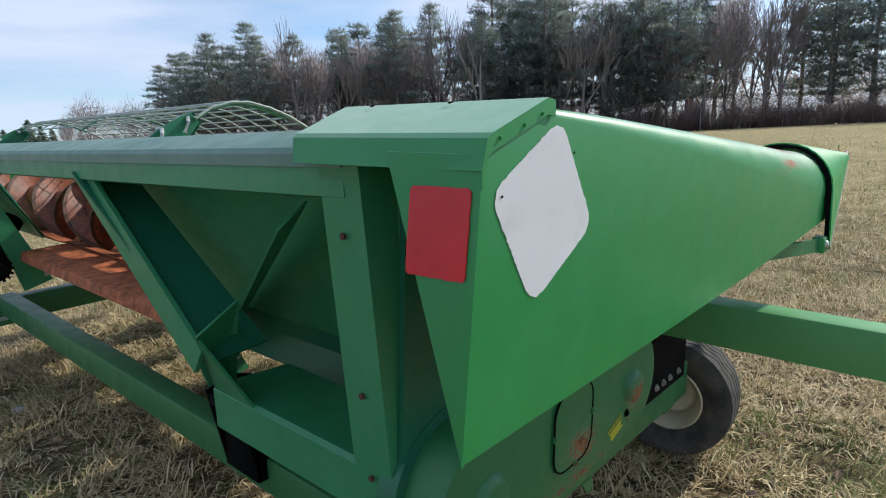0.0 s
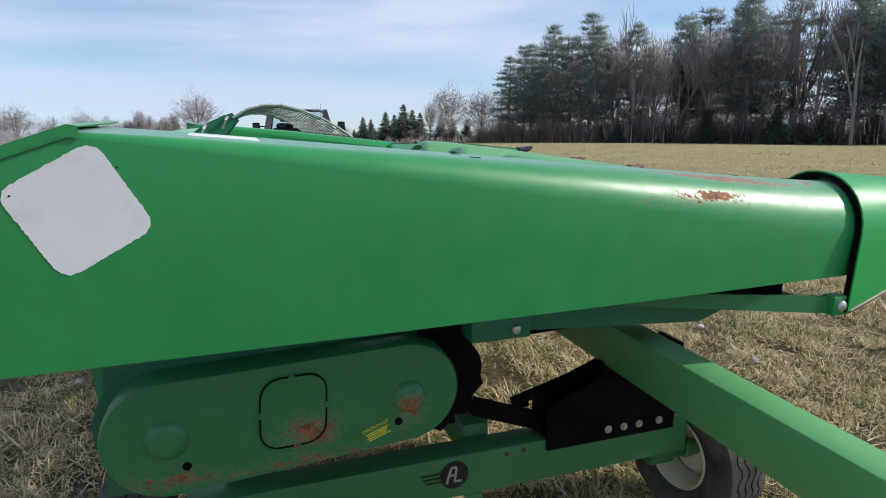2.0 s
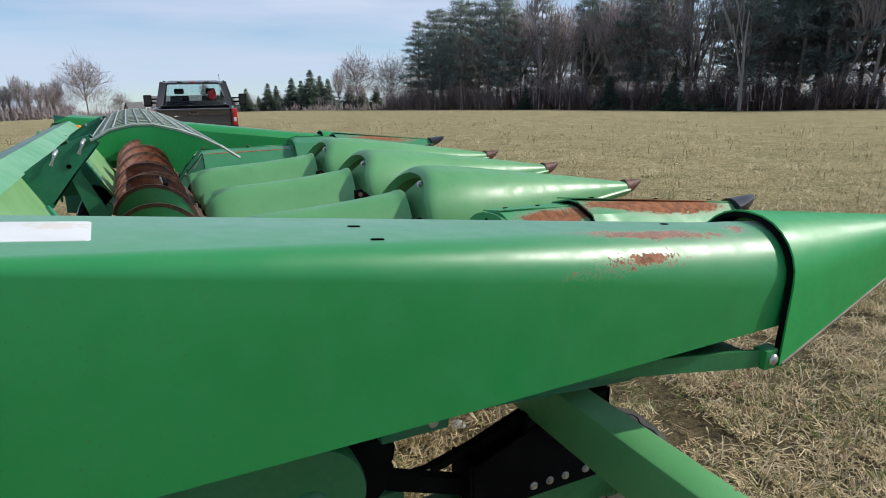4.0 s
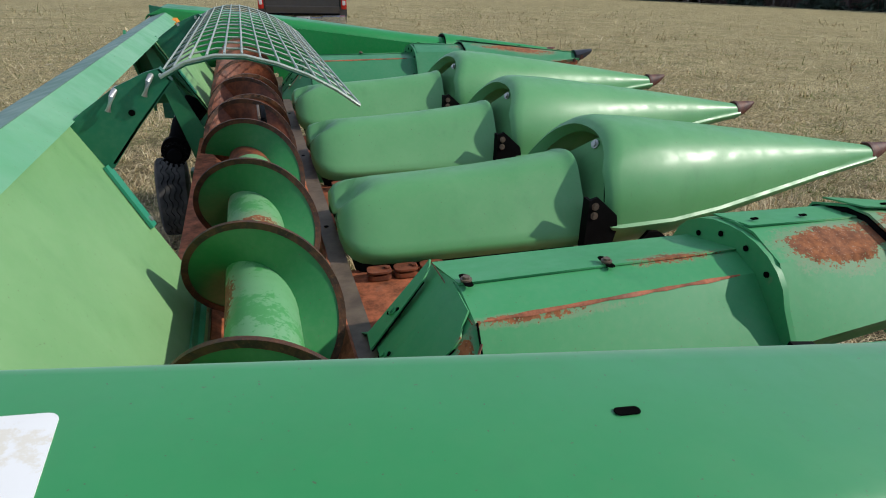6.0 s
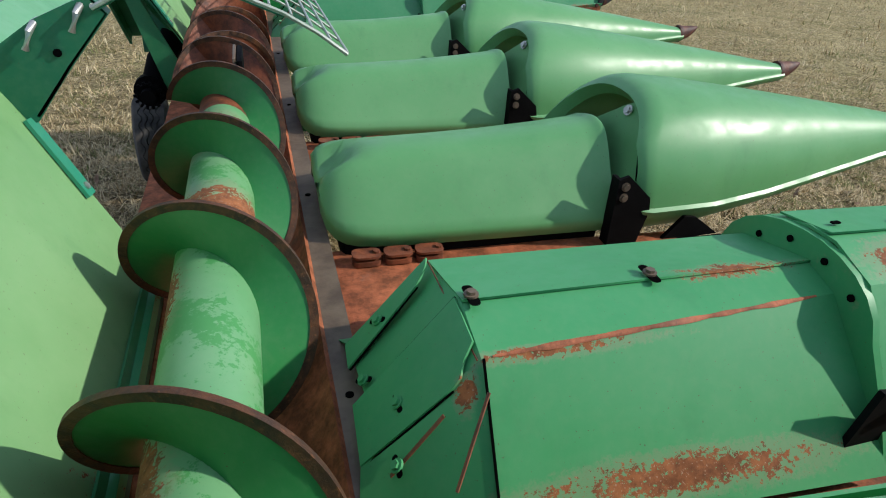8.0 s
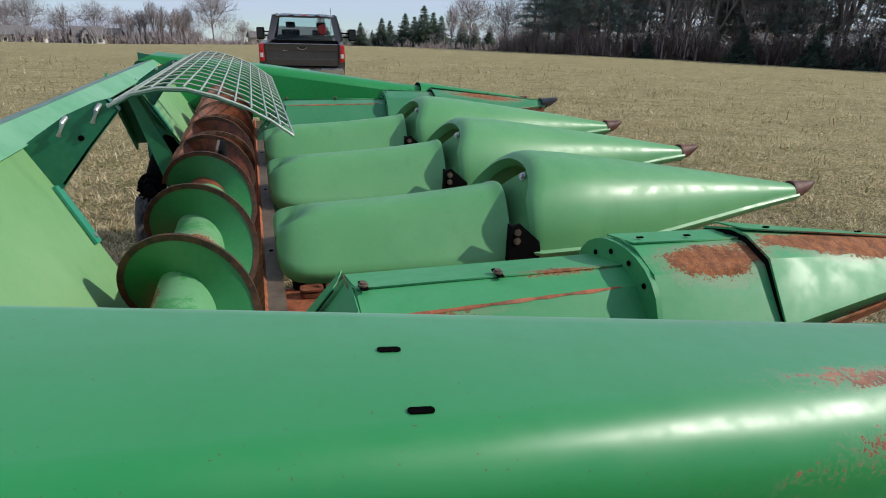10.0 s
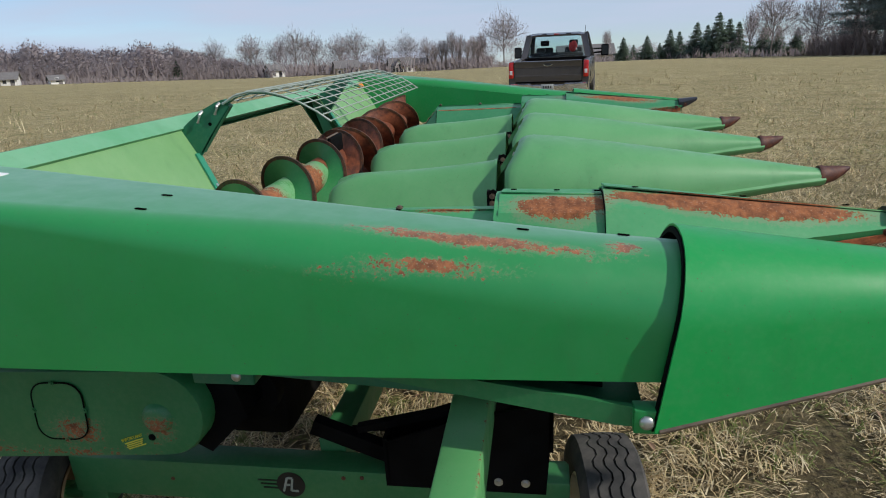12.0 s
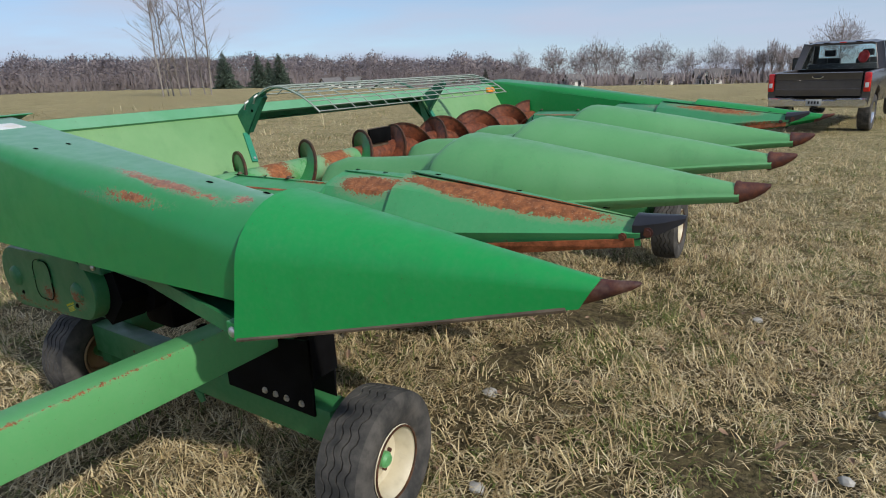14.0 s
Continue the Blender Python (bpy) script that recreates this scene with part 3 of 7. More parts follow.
            ring.append(flip((x + 0.058 * up * (1 - 0.4 * t), y, z), far))
        rings.append(ring)
    loft(bm, rings)
    cone = part("snout_cone", bm, m_cone if not far else m_far, head, "bright green repainted end cone", 50, 0.005)
    # added black strip for the shaded crescent inside the cone's rim
    bm = bmesh.new()
    rings = []
    for x, t in ((1.066, 0.0), (1.12, 0.06)):
        zt, zb = 1.330 - 0.098 * t - 0.007, 0.954 + 0.219 * t
        y0, y1, r = -0.122 + 0.128 * t + 0.007, 0.235 - 0.18 * t - 0.007, 0.155 - 0.137 * t
        ring = []
        for y, z in arch(y0, y1, zb, zb + 0.03, zt, r, r * 0.95):
            up = max(0, (z - zb) / (zt - zb))
            y += 0.022 * (1 - t) * up if y < (y0 + y1) / 2 else 0.0
            ring.append(flip((x + 0.058 * up * (1 - 0.4 * t), y, z), far))
        rings.append(ring)
    loft(bm, rings)
    part("rim_shade", bm, m_black, cone, "black strip standing in for the shade inside the cone's rear rim", 50, 0.012)
    bm = bmesh.new()
    rings = []
    for x, w, zc, h in ((1.975, 0.026, 1.199, 0.034), (1.99, 0.025, 1.201, 0.031), (2.04, 0.017, 1.215, 0.020), (2.085, 0.009, 1.230, 0.009), (2.095, 0.003, 1.234, 0.003)):
        rings.append([flip((x + 0.5 * h * math.sin(a), 0.03 + w * math.cos(a), zc + h * math.sin(a)), far) for a in (radians(q) for q in range(0, 360, 30))])
    loft(bm, rings, True, True)
    part("tip", bm, m_tip, cone, "rusted steel point")
    if not far:
        bm = bmesh.new()
        tube(bm, [(1.08, -0.118, 0.957), (1.4, -0.073, 1.033), (1.7, -0.031, 1.105), (1.96, 0.004, 1.168)], 0.006, 6)
        part("lower_rim", bm, m_lip, cone, "rust-edged rolled rim")
        # hinge arm below
        bm = bmesh.new()
        prism(bm, [(0.36, -0.03, 1.045), (0.52, -0.045, 1.047), (1.085, -0.10, 0.992), (1.085, -0.10, 0.952), (1.0, -0.095, 0.953), (0.42, -0.035, 1.018)], (0, 0.012, 0))
        part("hinge_arm", bm, m_case, head, "tapered green hinge arm below the end cover")
        bm = bmesh.new()
        prism(bm, [(0.5, -0.04, 1.016), (1.06, -0.095, 0.955), (1.06, 0.10, 0.955), (0.5, 0.05, 1.016)], (0, 0, 0.006))
        part("hinge_tray", bm, m_bracket_and_shade, head, "dark green tray under the end cover", 15)
        bm = bmesh.new()
        prism(bm, [(0.62, 0.02, 1.012), (0.98, 0.02, 0.972), (0.98, 0.02, 1.06), (0.62, 0.02, 1.075)], (0, 0.06, 0))
        part("tray_block", bm, m_black, head, "black block on the tray", 15)
        bm = bmesh.new()
        box(bm, (1.03, -0.112, 0.945), (1.085, -0.07, 1.0), 0.004)
        lug = part("hinge_lug", bm, m_shield, head)
        bm = bmesh.new()
        bmesh.ops.create_uvsphere(bm, u_segments=14, v_segments=8, radius=0.016)
        for v in bm.verts:
            v.co = Vector((1.056 + v.co.x, -0.113 + v.co.y * 0.6, 0.973 + v.co.z))
        part("pivot_bolt", bm, m_zinc, lug, "rust-spotted round pivot bolt", 80)


end_shield(False)
end_shield(True)


def rim_x(z, dy=-0.2):
    """The snout's rear rim leans back towards its foot, more so on the far side."""
    return 0.765 - min(0.62 * (1.296 - z), 0.068 + 0.10 * min(1.0, max(0.0, (dy + 0.12) / 0.15)))


HOOD = ((-1.0, 0.0), (-0.93, 0.12), (-0.80, 0.36), (-0.68, 0.58), (-0.57, 0.77), (-0.49, 0.88), (-0.42, 0.945), (-0.33, 0.985), (-0.22, 1.0), (-0.10, 0.99), (0.04, 0.955),
        (0.2, 0.90), (0.4, 0.79), (0.6, 0.63), (0.78, 0.44), (0.92, 0.22), (0.99, 0.06), (1.0, 0.0))


def poly_row(y):
    """A moulded snout and the hood behind it."""
    c = lambda x, dy, z: (x, y + dy, z)
    # hood: upright walls, a flat crown that climbs towards the snout and a scooped rear end
    bm = bmesh.new()
    rings = []
    for x, w, zt, zb in ((-0.106, 0.085, 1.085, 1.045), (-0.103, 0.125, 1.115, 1.005), (-0.093, 0.162, 1.133, 0.978), (-0.075, 0.190, 1.143, 0.963), (-0.05, 0.208, 1.149, 0.955), (-0.02, 0.218, 1.152, 0.952), (0.02, 0.224, 1.154, 0.951), (0.08, 0.228, 1.156, 0.95),
                         (0.2, 0.231, 1.161, 0.95), (0.35, 0.234, 1.170, 0.95), (0.5, 0.236, 1.184, 0.95), (0.60, 0.237, 1.196, 0.95), (0.640, 0.237, 1.201, 0.95), (0.646, 0.241, 1.206, 0.95), (0.658, 0.241, 1.207, 0.95)):
        ring = [c(x, -w * 0.95, zb), c(x, -w * 0.99, zb + 0.018), c(x, -w * 1.005, zb + 0.030)]
        for u, f in HOOD:
            yy, zz = u * w, (zb + 0.042) + (zt - zb - 0.042) * f
            dip = 0.066 * math.exp(-((x + 0.072) / 0.05) ** 2) * math.exp(-((yy + 0.03) / 0.06) ** 4)
            ring.append(c(x, yy, zz - dip))
        ring += [c(x, w, zb + 0.034), c(x, w * 0.985, zb + 0.018), c(x, w * 0.93, zb)]
        rings.append(ring)
    loft(bm, rings)
    bm.verts.ensure_lookup_table()
    bm.faces.new([bm.verts[q] for q in range(len(rings[0]))])
    hood = part("row_hood", bm, m_poly, head, "faded green moulded hood", 50, 0.005)
    # black box fills the gap under the hood in place of shade
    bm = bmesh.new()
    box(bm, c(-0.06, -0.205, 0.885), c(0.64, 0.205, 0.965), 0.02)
    part("hood_shade_block", bm, m_black, hood, "black block standing in for the shade under the hood")
    # snout
    bm = bmesh.new()
    rings = []
    st = ((0.0, 0.250, 1.268, 1.03, 0.93), (0.006, 0.259, 1.284, 1.024, 0.93), (0.024, 0.266, 1.294, 1.02, 0.93), (0.05, 0.269, 1.297, 1.018, 0.927), (0.95, 0.252, 1.285, 1.015, 0.93), (1.15, 0.215, 1.258, 1.022, 0.955), (1.4, 0.16, 1.222, 1.042, 0.99),
          (1.65, 0.107, 1.184, 1.064, 1.025), (1.85, 0.066, 1.152, 1.08, 1.05), (2.0, 0.036, 1.128, 1.09, 1.066))
    for x, w, zt, zc, zb in st:
        ring = [(-w * 0.72, zb), (-w * 0.9, (zb + zc) / 2 - 0.006), (-w - 0.008, zc - 0.005), (-w - 0.010, zc + 0.002), (-w - 0.001, zc + 0.010)]
        for k in range(1, 24):
            a = radians(180 - 180 * k / 24)
            cy, sz = math.cos(a), math.sin(a)
            ring.append((math.copysign(abs(cy) ** 0.85, cy) * w, zc + 0.012 + (zt - zc - 0.012) * sz ** 0.95))
        ring += [(w + 0.001, zc + 0.010), (w + 0.010, zc + 0.002), (w + 0.008, zc - 0.005), (w * 0.9, (zb + zc) / 2 - 0.006), (w * 0.72, zb)]
        rings.append([c(x if x > 0.5 else rim_x(z, dy) + x, dy, z) for dy, z in ring])
    loft(bm, rings)
    snout = part("row_snout", bm, m_poly, head, "faded green moulded plastic snout", 40, 0.040)
    # plate that closes the near half of the opening
    bm = bmesh.new()
    prism(bm, [c(rim_x(z, dy) + 0.014, dy, z) for dy, z in ((-0.238, 0.95), (-0.238, 1.10), (-0.215, 1.165), (-0.17, 1.215), (-0.12, 1.243), (-0.075, 1.252), (-0.05, 1.238), (0.13, 1.10), (0.13, 0.95))], (0.006, 0, 0))
    part("mount_plate", bm, m_poly, snout, "green plate inside the snout's opening", 15)
    bm = bmesh.new()
    bar(bm, c(rim_x(1.215) + 0.012, -0.165, 1.215), c(rim_x(1.09) + 0.010, -0.225, 1.09), 0.003, 0.004, (-1, 0, 0.3))
    part("seam", bm, m_hole, snout)
    bm = bmesh.new()
    rings = []
    for x, w, zc, h in ((1.98, 0.041, 1.098, 0.045), (1.992, 0.042, 1.099, 0.046), (2.0, 0.038, 1.1, 0.041), (2.045, 0.029, 1.109, 0.032), (2.08, 0.017, 1.121, 0.019), (2.10, 0.006, 1.131, 0.007)):
        rings.append([c(x, w * math.cos(a), zc + h * math.sin(a)) for a in (radians(q) for q in range(0, 360, 30))])
    loft(bm, rings, True, True)
    part("tip", bm, m_tip, snout, "rusted steel point")
    # black hinge bracket and bolts
    bm = bmesh.new()
    prism(bm, [c(0.628, -0.272, 1.118), c(0.655, -0.272, 1.126), c(0.728, -0.272, 1.062), c(0.736, -0.272, 1.02), c(0.716, -0.272, 0.93), c(0.63, -0.272, 0.93)], (0, 0.010, 0))
    prism(bm, [c(0.626, -0.274, 1.118), c(0.626, -0.236, 1.118), c(0.626, -0.236, 0.93), c(0.626, -0.274, 0.93)], (0.010, 0, 0))
    prism(bm, [c(0.86, -0.262, 0.99), c(0.90, -0.262, 0.985), c(0.98, -0.262, 0.93), c(0.80, -0.262, 0.92)], (0, 0.012, 0))
    br = part("hinge_bracket", bm, m_black, snout, "black steel hinge bracket")
    bolt(c(0.648, -0.273, 1.068), (-0.1, -1, 0.1), 0.008, br, m_lip)
    bolt(c(0.648, -0.273, 1.098), (-0.1, -1, 0.1), 0.008, br, m_lip)
    bolt(c(rim_x(1.232) + 0.010, -0.078, 1.232), (-1, -0.2, 0.4), 0.010, snout)


for k in (2, 3, 4):
    poly_row(k * W)


def steel_row(y, mat):
    """A folded steel snout and hood of the older kind."""
    o = y - 0.762 + 0.735
    bm = bmesh.new()
    rings = [[(-0.14, o - 0.18, 0.955), (-0.125, o - 0.10, 0.985), (-0.10, o - 0.0, 1.0), (-0.10, o + 0.03, 1.0), (-0.105, o + 0.17, 0.985), (-0.12, o + 0.23, 0.955)],
             [(0.045, o - 0.26, 0.955), (0.043, o - 0.118, 1.165), (0.046, o - 0.01, 1.184), (0.046, o + 0.01, 1.184), (0.048, o + 0.197, 1.133), (0.048, o + 0.24, 0.955)],
             [(0.70, o - 0.29, 0.955), (0.70, o - 0.075, 1.165), (0.70, o - 0.01, 1.186), (0.70, o + 0.01, 1.186), (0.70, o + 0.16, 1.15), (0.70, o + 0.24, 0.955)]]
    loft(bm, rings)
    hood = part("steel_hood", bm, mat, head, "folded green steel hood with rusty creases", 20, 0.004)
    bm = bmesh.new()
    rows = []
    for k in range(41):
        t = k / 40
        x = 0.06 + 0.60 * t
        yc = o - 0.118 + 0.043 * (x - 0.045) / 0.655
        w = 0.0038 * (0.75 + 0.9 * noise.noise((x * 22, o, 1))) * min(1, 8 * t + 0.1, 8 * (1 - t) + 0.1) + 0.0012
        rows.append([(x, yc - w * 0.7, 1.1662 - w * 0.85), (x, yc, 1.1672), (x, yc + w, 1.1672 + w * 0.2)])
    loft(bm, rows)
    part("worn_crease", bm, m_deck, hood, "rust line along the fold", 60, 0.001)
    # lapped top strip and its bolts
    bm = bmesh.new()
    loft(bm, [[(0.046, o - 0.008, 1.190), (0.046, o + 0.195, 1.139)], [(0.70, o - 0.008, 1.192), (0.70, o + 0.16, 1.156)]])
    lap = part("lapped_sheet", bm, mat, hood, "", 20, 0.004)
    for p in ((0.062, o - 0.003, 1.192), (0.378, o + 0.003, 1.192)):
        bm = bmesh.new()
        prism(bm, [(p[0] + u, p[1] + v, p[2] + 0.0005) for u, v in rounded(0.018, 0.055, 0.008)], (0, 0, 0.001))
        part("slot", bm, m_hole, lap)
        bolt((p[0], p[1], p[2] + 0.003), (0, 0, 1), 0.008, lap, m_lip)
    # rear face: three lapped sheets with slotted bolts
    def face(u, v, lift=0.0):
        a = Vector((0.043, o + 0.165, 1.160)).lerp(Vector((0.043, o - 0.117, 1.168)), u)
        a.z += 0.017 * max(0.0, 1 - abs(u - 0.55) / 0.45)
        b = Vector((-0.108, o + 0.155, 0.990)).lerp(Vector((-0.124, o - 0.135, 0.978)), u)
        return a.lerp(b, v) + Vector((-0.72, 0, 0.69)) * lift

    for outline in (((-0.015, 0.02), (0.05, 0.06), (0.10, 0.14), (0.13, 0.20), (0.20, 1.0), (-0.015, 1.0)),
                    ((0.56, 0.0), (0.90, 0.0), (0.95, 0.10), (1.02, 0.16), (1.03, 0.24), (0.92, 1.0), (0.50, 1.0))):
        bm = bmesh.new()
        prism(bm, [face(u, v, 0.003) for u, v in outline], (-0.0029, 0, 0.0028))
        part("rear_lap", bm, mat, hood, "", 20)
    for u, v, m in ((0.08, 0.62, m_steel), (0.42, 0.86, m_steel), (0.80, 0.62, m_steel), (1.13, 0.72, m_steel)):
        p = face(u, v, 0.0075)
        bm = bmesh.new()
        along = Vector((0.02, -0.9, 0.02)).normalized() if u > 0.5 else Vector((0.5, -0.55, 0.5)).normalized()
        across = along.cross(Vector((-0.72, 0, 0.69)))
        prism(bm, [p + along * a + across * b for a, b in rounded(0.040, 0.010, 0.0045)], (-0.0008, 0, 0.0008))
        part("slot", bm, m_hole, hood)
        bolt(p + Vector((-0.0012, 0, 0.0012)), (-0.72, 0, 0.69), 0.0075, hood, m)
    # shadow gap under each lap, the rear fold and rust scratches
    for (u0, v0), (u1, v1), wd in (((0.13, 0.20), (0.205, 1.0), 0.0025), ((0.545, 0.0), (0.49, 1.0), 0.003), ((1.03, 0.24), (0.925, 1.0), 0.003)):
        bm = bmesh.new()
        bar(bm, face(u0, v0, 0.002), face(u1, v1, 0.002), wd, 0.003, (-1, 0, 1))
        part("seam", bm, m_hole, hood)
    for (u0, v0), (u1, v1), wd in (((1.10, 0.35), (1.12, 0.80), 0.006), ((1.22, 0.05), (1.50, 0.42), 0.005), ((0.0, 0.03), (1.0, 0.03), 0.002)):
        bm = bmesh.new()
        bar(bm, face(u0, v0, 0.0015), face(u1, v1, 0.0015), wd, 0.002, (-1, 0, 1))
        part("scratch", bm, m_rust, hood, "rust scratch")
    bm = bmesh.new()
    bar(bm, (0.0455, o - 0.120, 1.1675), (0.047, o - 0.262, 0.957), 0.0025, 0.004, (1, 0, 0.3))
    part("seam", bm, m_hole, hood)
    # upright arched flange
    bm = bmesh.new()
    pts = [(o - 0.28, 0.955), (o - 0.245, 1.02)]
    for k in range(13):
        a = radians(165 - 165 * k / 12)
        pts.append((o + 0.005 + (0.185 if k < 7 else 0.215) * math.cos(a), 1.06 + 0.176 * max(math.sin(a), 0) ** 0.7))
    pts.append((o + 0.25, 0.955))
    prism(bm, [(0.70, yy, zz) for yy, zz in pts], (0.014, 0, 0))
    part("arched_flange", bm, mat, head, "arched green steel flange with bolt holes", 25)
    for k in (3, 5, 7, 9):
        a = radians(180 - 15 * k)
        bm = bmesh.new()
        disc(bm, (0.699, o + 0.005 + 0.16 * math.cos(a), 1.06 + 0.15 * math.sin(a) ** 0.7), (-1, 0, 0), 0.007, 0.003, 8)
        part("hole", bm, m_hole, hood)
    # collar, then the snout proper
    for x0, x1, zt0, zt1, w0, w1, nm in ((0.714, 1.075, 1.242, 1.232, 0.215, 0.195, "snout_collar"), (1.035, 1.885, 1.254, 1.165, 0.212, 0.055, "steel_snout")):
        bm = bmesh.new()
        rings = []
        for t in (0, 0.25, 0.5, 0.75, 1):
            x, zt, w = x0 + (x1 - x0) * t, zt0 + (zt1 - zt0) * t, w0 + (w1 - w0) * t
            tt = (x - 0.7) / 1.2
            zs = 1.12 + 0.02 * tt
            zb = 0.985 + 0.115 * max(0, tt) ** 1.2
            rings.append([(x, o - w * 0.75, zb), (x, o - w * 1.0, zs - 0.055 * (1 - tt)), (x, o - w * 0.55, zt - 0.034 + 0.012 * tt), (x, o - w * 0.14, zt), (x, o + w * 0.14, zt), (x, o + w * 0.6, zt - 0.028), (x, o + w, zs - 0.055 * (1 - tt)), (x, o + w * 0.75, zb)])
        loft(bm, rings)
        sn = part(nm, bm, mat, head, "folded green steel snout with a long rust patch" if nm == "steel_snout" else "short green collar with a rust patch", 30, 0.006)
        if nm == "steel_snout":
            # same black strip for the dark gap shaded by the snout's rim
            bm = bmesh.new()
            loft(bm, [[(x + dx, yy + (o - yy) * 0.03, zz - 0.009) for x, yy, zz in rings[0][1:7]] for dx in (-0.002, 0.05)])
            part("rim_shade", bm, m_black, sn, "black strip standing in for the shade under the snout's rear rim", 20, 0.012)
        bm = bmesh.new()
        loft(bm, [[(x0 + 0.005, o - 0.012, zt0 + 0.007), (x0 + 0.005, o + w0 * 0.5, zt0 - 0.012)], [(x1 - 0.02, o - 0.004, zt1 + 0.005), (x1 - 0.02, o + w1 * 0.5, zt1 - 0.006)]])
        part("lapped_sheet", bm, mat, sn, "", 20, 0.004)
        for t in (0.12, 0.5, 0.85):
            p = (x0 + (x1 - x0) * t, o + 0.02, zt0 + (zt1 - zt0) * t + 0.007)
            bm = bmesh.new()
            prism(bm, [(p[0] + u, p[1] + v, p[2]) for u, v in rounded(0.02, 0.01, 0.004)], (0, 0, 0.002))
            part("slot", bm, m_hole, sn)
    # rusty lower skid and the black point
    bm = bmesh.new()
    prism(bm, [(1.22, o - 0.172, 1.052), (1.87, o - 0.064, 1.124), (1.87, o - 0.058, 1.098), (1.22, o - 0.140, 1.000)], (0, 0.006, 0))
    part("lower_skid", bm, m_deck, sn, "rusty lower rail")
    bm = bmesh.new()
    rings = []
    for x, w, zc, h in ((1.862, 0.052, 1.150, 0.034), (1.885, 0.050, 1.152, 0.032), (1.94, 0.036, 1.164, 0.024), (1.985, 0.020, 1.178, 0.013), (1.998, 0.010, 1.182, 0.007)):
        rings.append([(x, o + w * cy, zc + h * cz) for cy, cz in ((-1, -1), (-1.05, 0.3), (-0.5, 0.9), (0, 1.05), (0.5, 0.9), (1.05, 0.3), (1, -1), (0, -1.15))])
    loft(bm, rings, True, True)
    tip = part("tip", bm, m_plastic, sn, "black plastic point")
    bolt((1.905, o - 0.047, 1.142), (0, -1, 0), 0.010, tip, m_tip)
    bolt((1.84, o - 0.07, 1.128), (0, -1, 0), 0.008, sn, m_tip)
    # black hinge bracket at the side
    bm = bmesh.new()
    prism(bm, [(0.66, o - 0.25, 1.10), (0.72, o - 0.25, 1.09), (0.76, o - 0.25, 0.95), (0.62, o - 0.25, 0.95)], (0, 0.012, 0))
    br = part("hinge_bracket", bm, m_black, hood, "black steel hinge bracket")
    bolt((0.71, o - 0.252, 1.063), (0, -1, 0.2), 0.012, br)


steel_row(1 * W, m_steel)
steel_row(5 * W, m_steel_far)

# ---- auger ----
AX, AZ, AR, PITCH = -0.335, 1.056, 0.178, 0.48


def flight(y0, y1, y_top, hand, mat, label):
    """A helical flight with a worn, thickened rim."""
    n = int((y1 - y0) / PITCH * 64)
    bm = bmesh.new()
    rings = []
    for k in range(n + 1):
        y = y0 + (y1 - y0) * k / n
        a = hand * 2 * math.pi * (y_top - y) / PITCH        # from the top towards +x
        s, c = math.sin(a), math.cos(a)
        rings.append([(AX + r * s, y + d, AZ + r * c) for r, d in ((0.068, 0.0035), (0.168, 0.0035), (0.168, -0.0035), (0.068, -0.0035))])
    loft(bm, rings, True, True)
    fl = part("auger_flight", bm, mat, auger, label, 40)
    bm = bmesh.new()
    rings = []
    for k in range(n + 1):
        y = y0 + (y1 - y0) * k / n
        a = hand * 2 * math.pi * (y_top - y) / PITCH
        s, c = math.sin(a), math.cos(a)
        rings.append([(AX + r * s, y + d, AZ + r * c) for r, d in ((0.163, 0.006), (0.179, 0.006), (0.179, -0.006), (0.163, -0.006))])
    loft(bm, rings, True, True)
    part("worn_rim", bm, m_edge, fl, "rust-brown worn edge", 40)


bm = bmesh.new()
tube(bm, [(AX, 0.2, AZ), (AX, 1.9, AZ)], 0.078, 28)
auger = part("auger_tube", bm, m_auger, head, "green auger tube with scraped rusty patches")
bm = bmesh.new()
tube(bm, [(AX, 1.9, AZ), (AX, 4.36, AZ)], 0.078, 28)
part("far_tube", bm, m_rust, auger, "rust-covered auger tube")
flight(0.24, 2.1, 1.035, 1, m_flight, "green screw flight")
flight(2.3, 4.34, 2.42, -1, m_rust, "rusted screw flight")
flight(2.1, 3.1, 2.33, 1, m_rust, "rusted screw flight")
bm = bmesh.new()
box(bm, (AX + 0.050, 2.0, AZ + 0.085), (AX + 0.070, 2.21, AZ + 0.178), 0.006)
part("paddle", bm, m_black, auger, "black rubber paddle")
# added grey plate: the light on the paddle's edge as a paler colour
bm = bmesh.new()
box(bm, (AX + 0.040, 2.01, AZ + 0.06), (AX + 0.049, 2.20, AZ + 0.182), 0.002)
part("paddle_lit_edge", bm, m_lip, auger, "grey plate standing in for the paddle's lit edge")
bm = bmesh.new()
prism(bm, [(AX - 0.07, 1.98, AZ - 0.16), (AX - 0.07, 2.12, AZ - 0.16), (AX - 0.16, 2.12, AZ - 0.06), (AX - 0.16, 1.98, AZ - 0.06)], (-0.006, 0, -0.008))
part("paddle", bm, m_black, auger, "black rubber paddle")

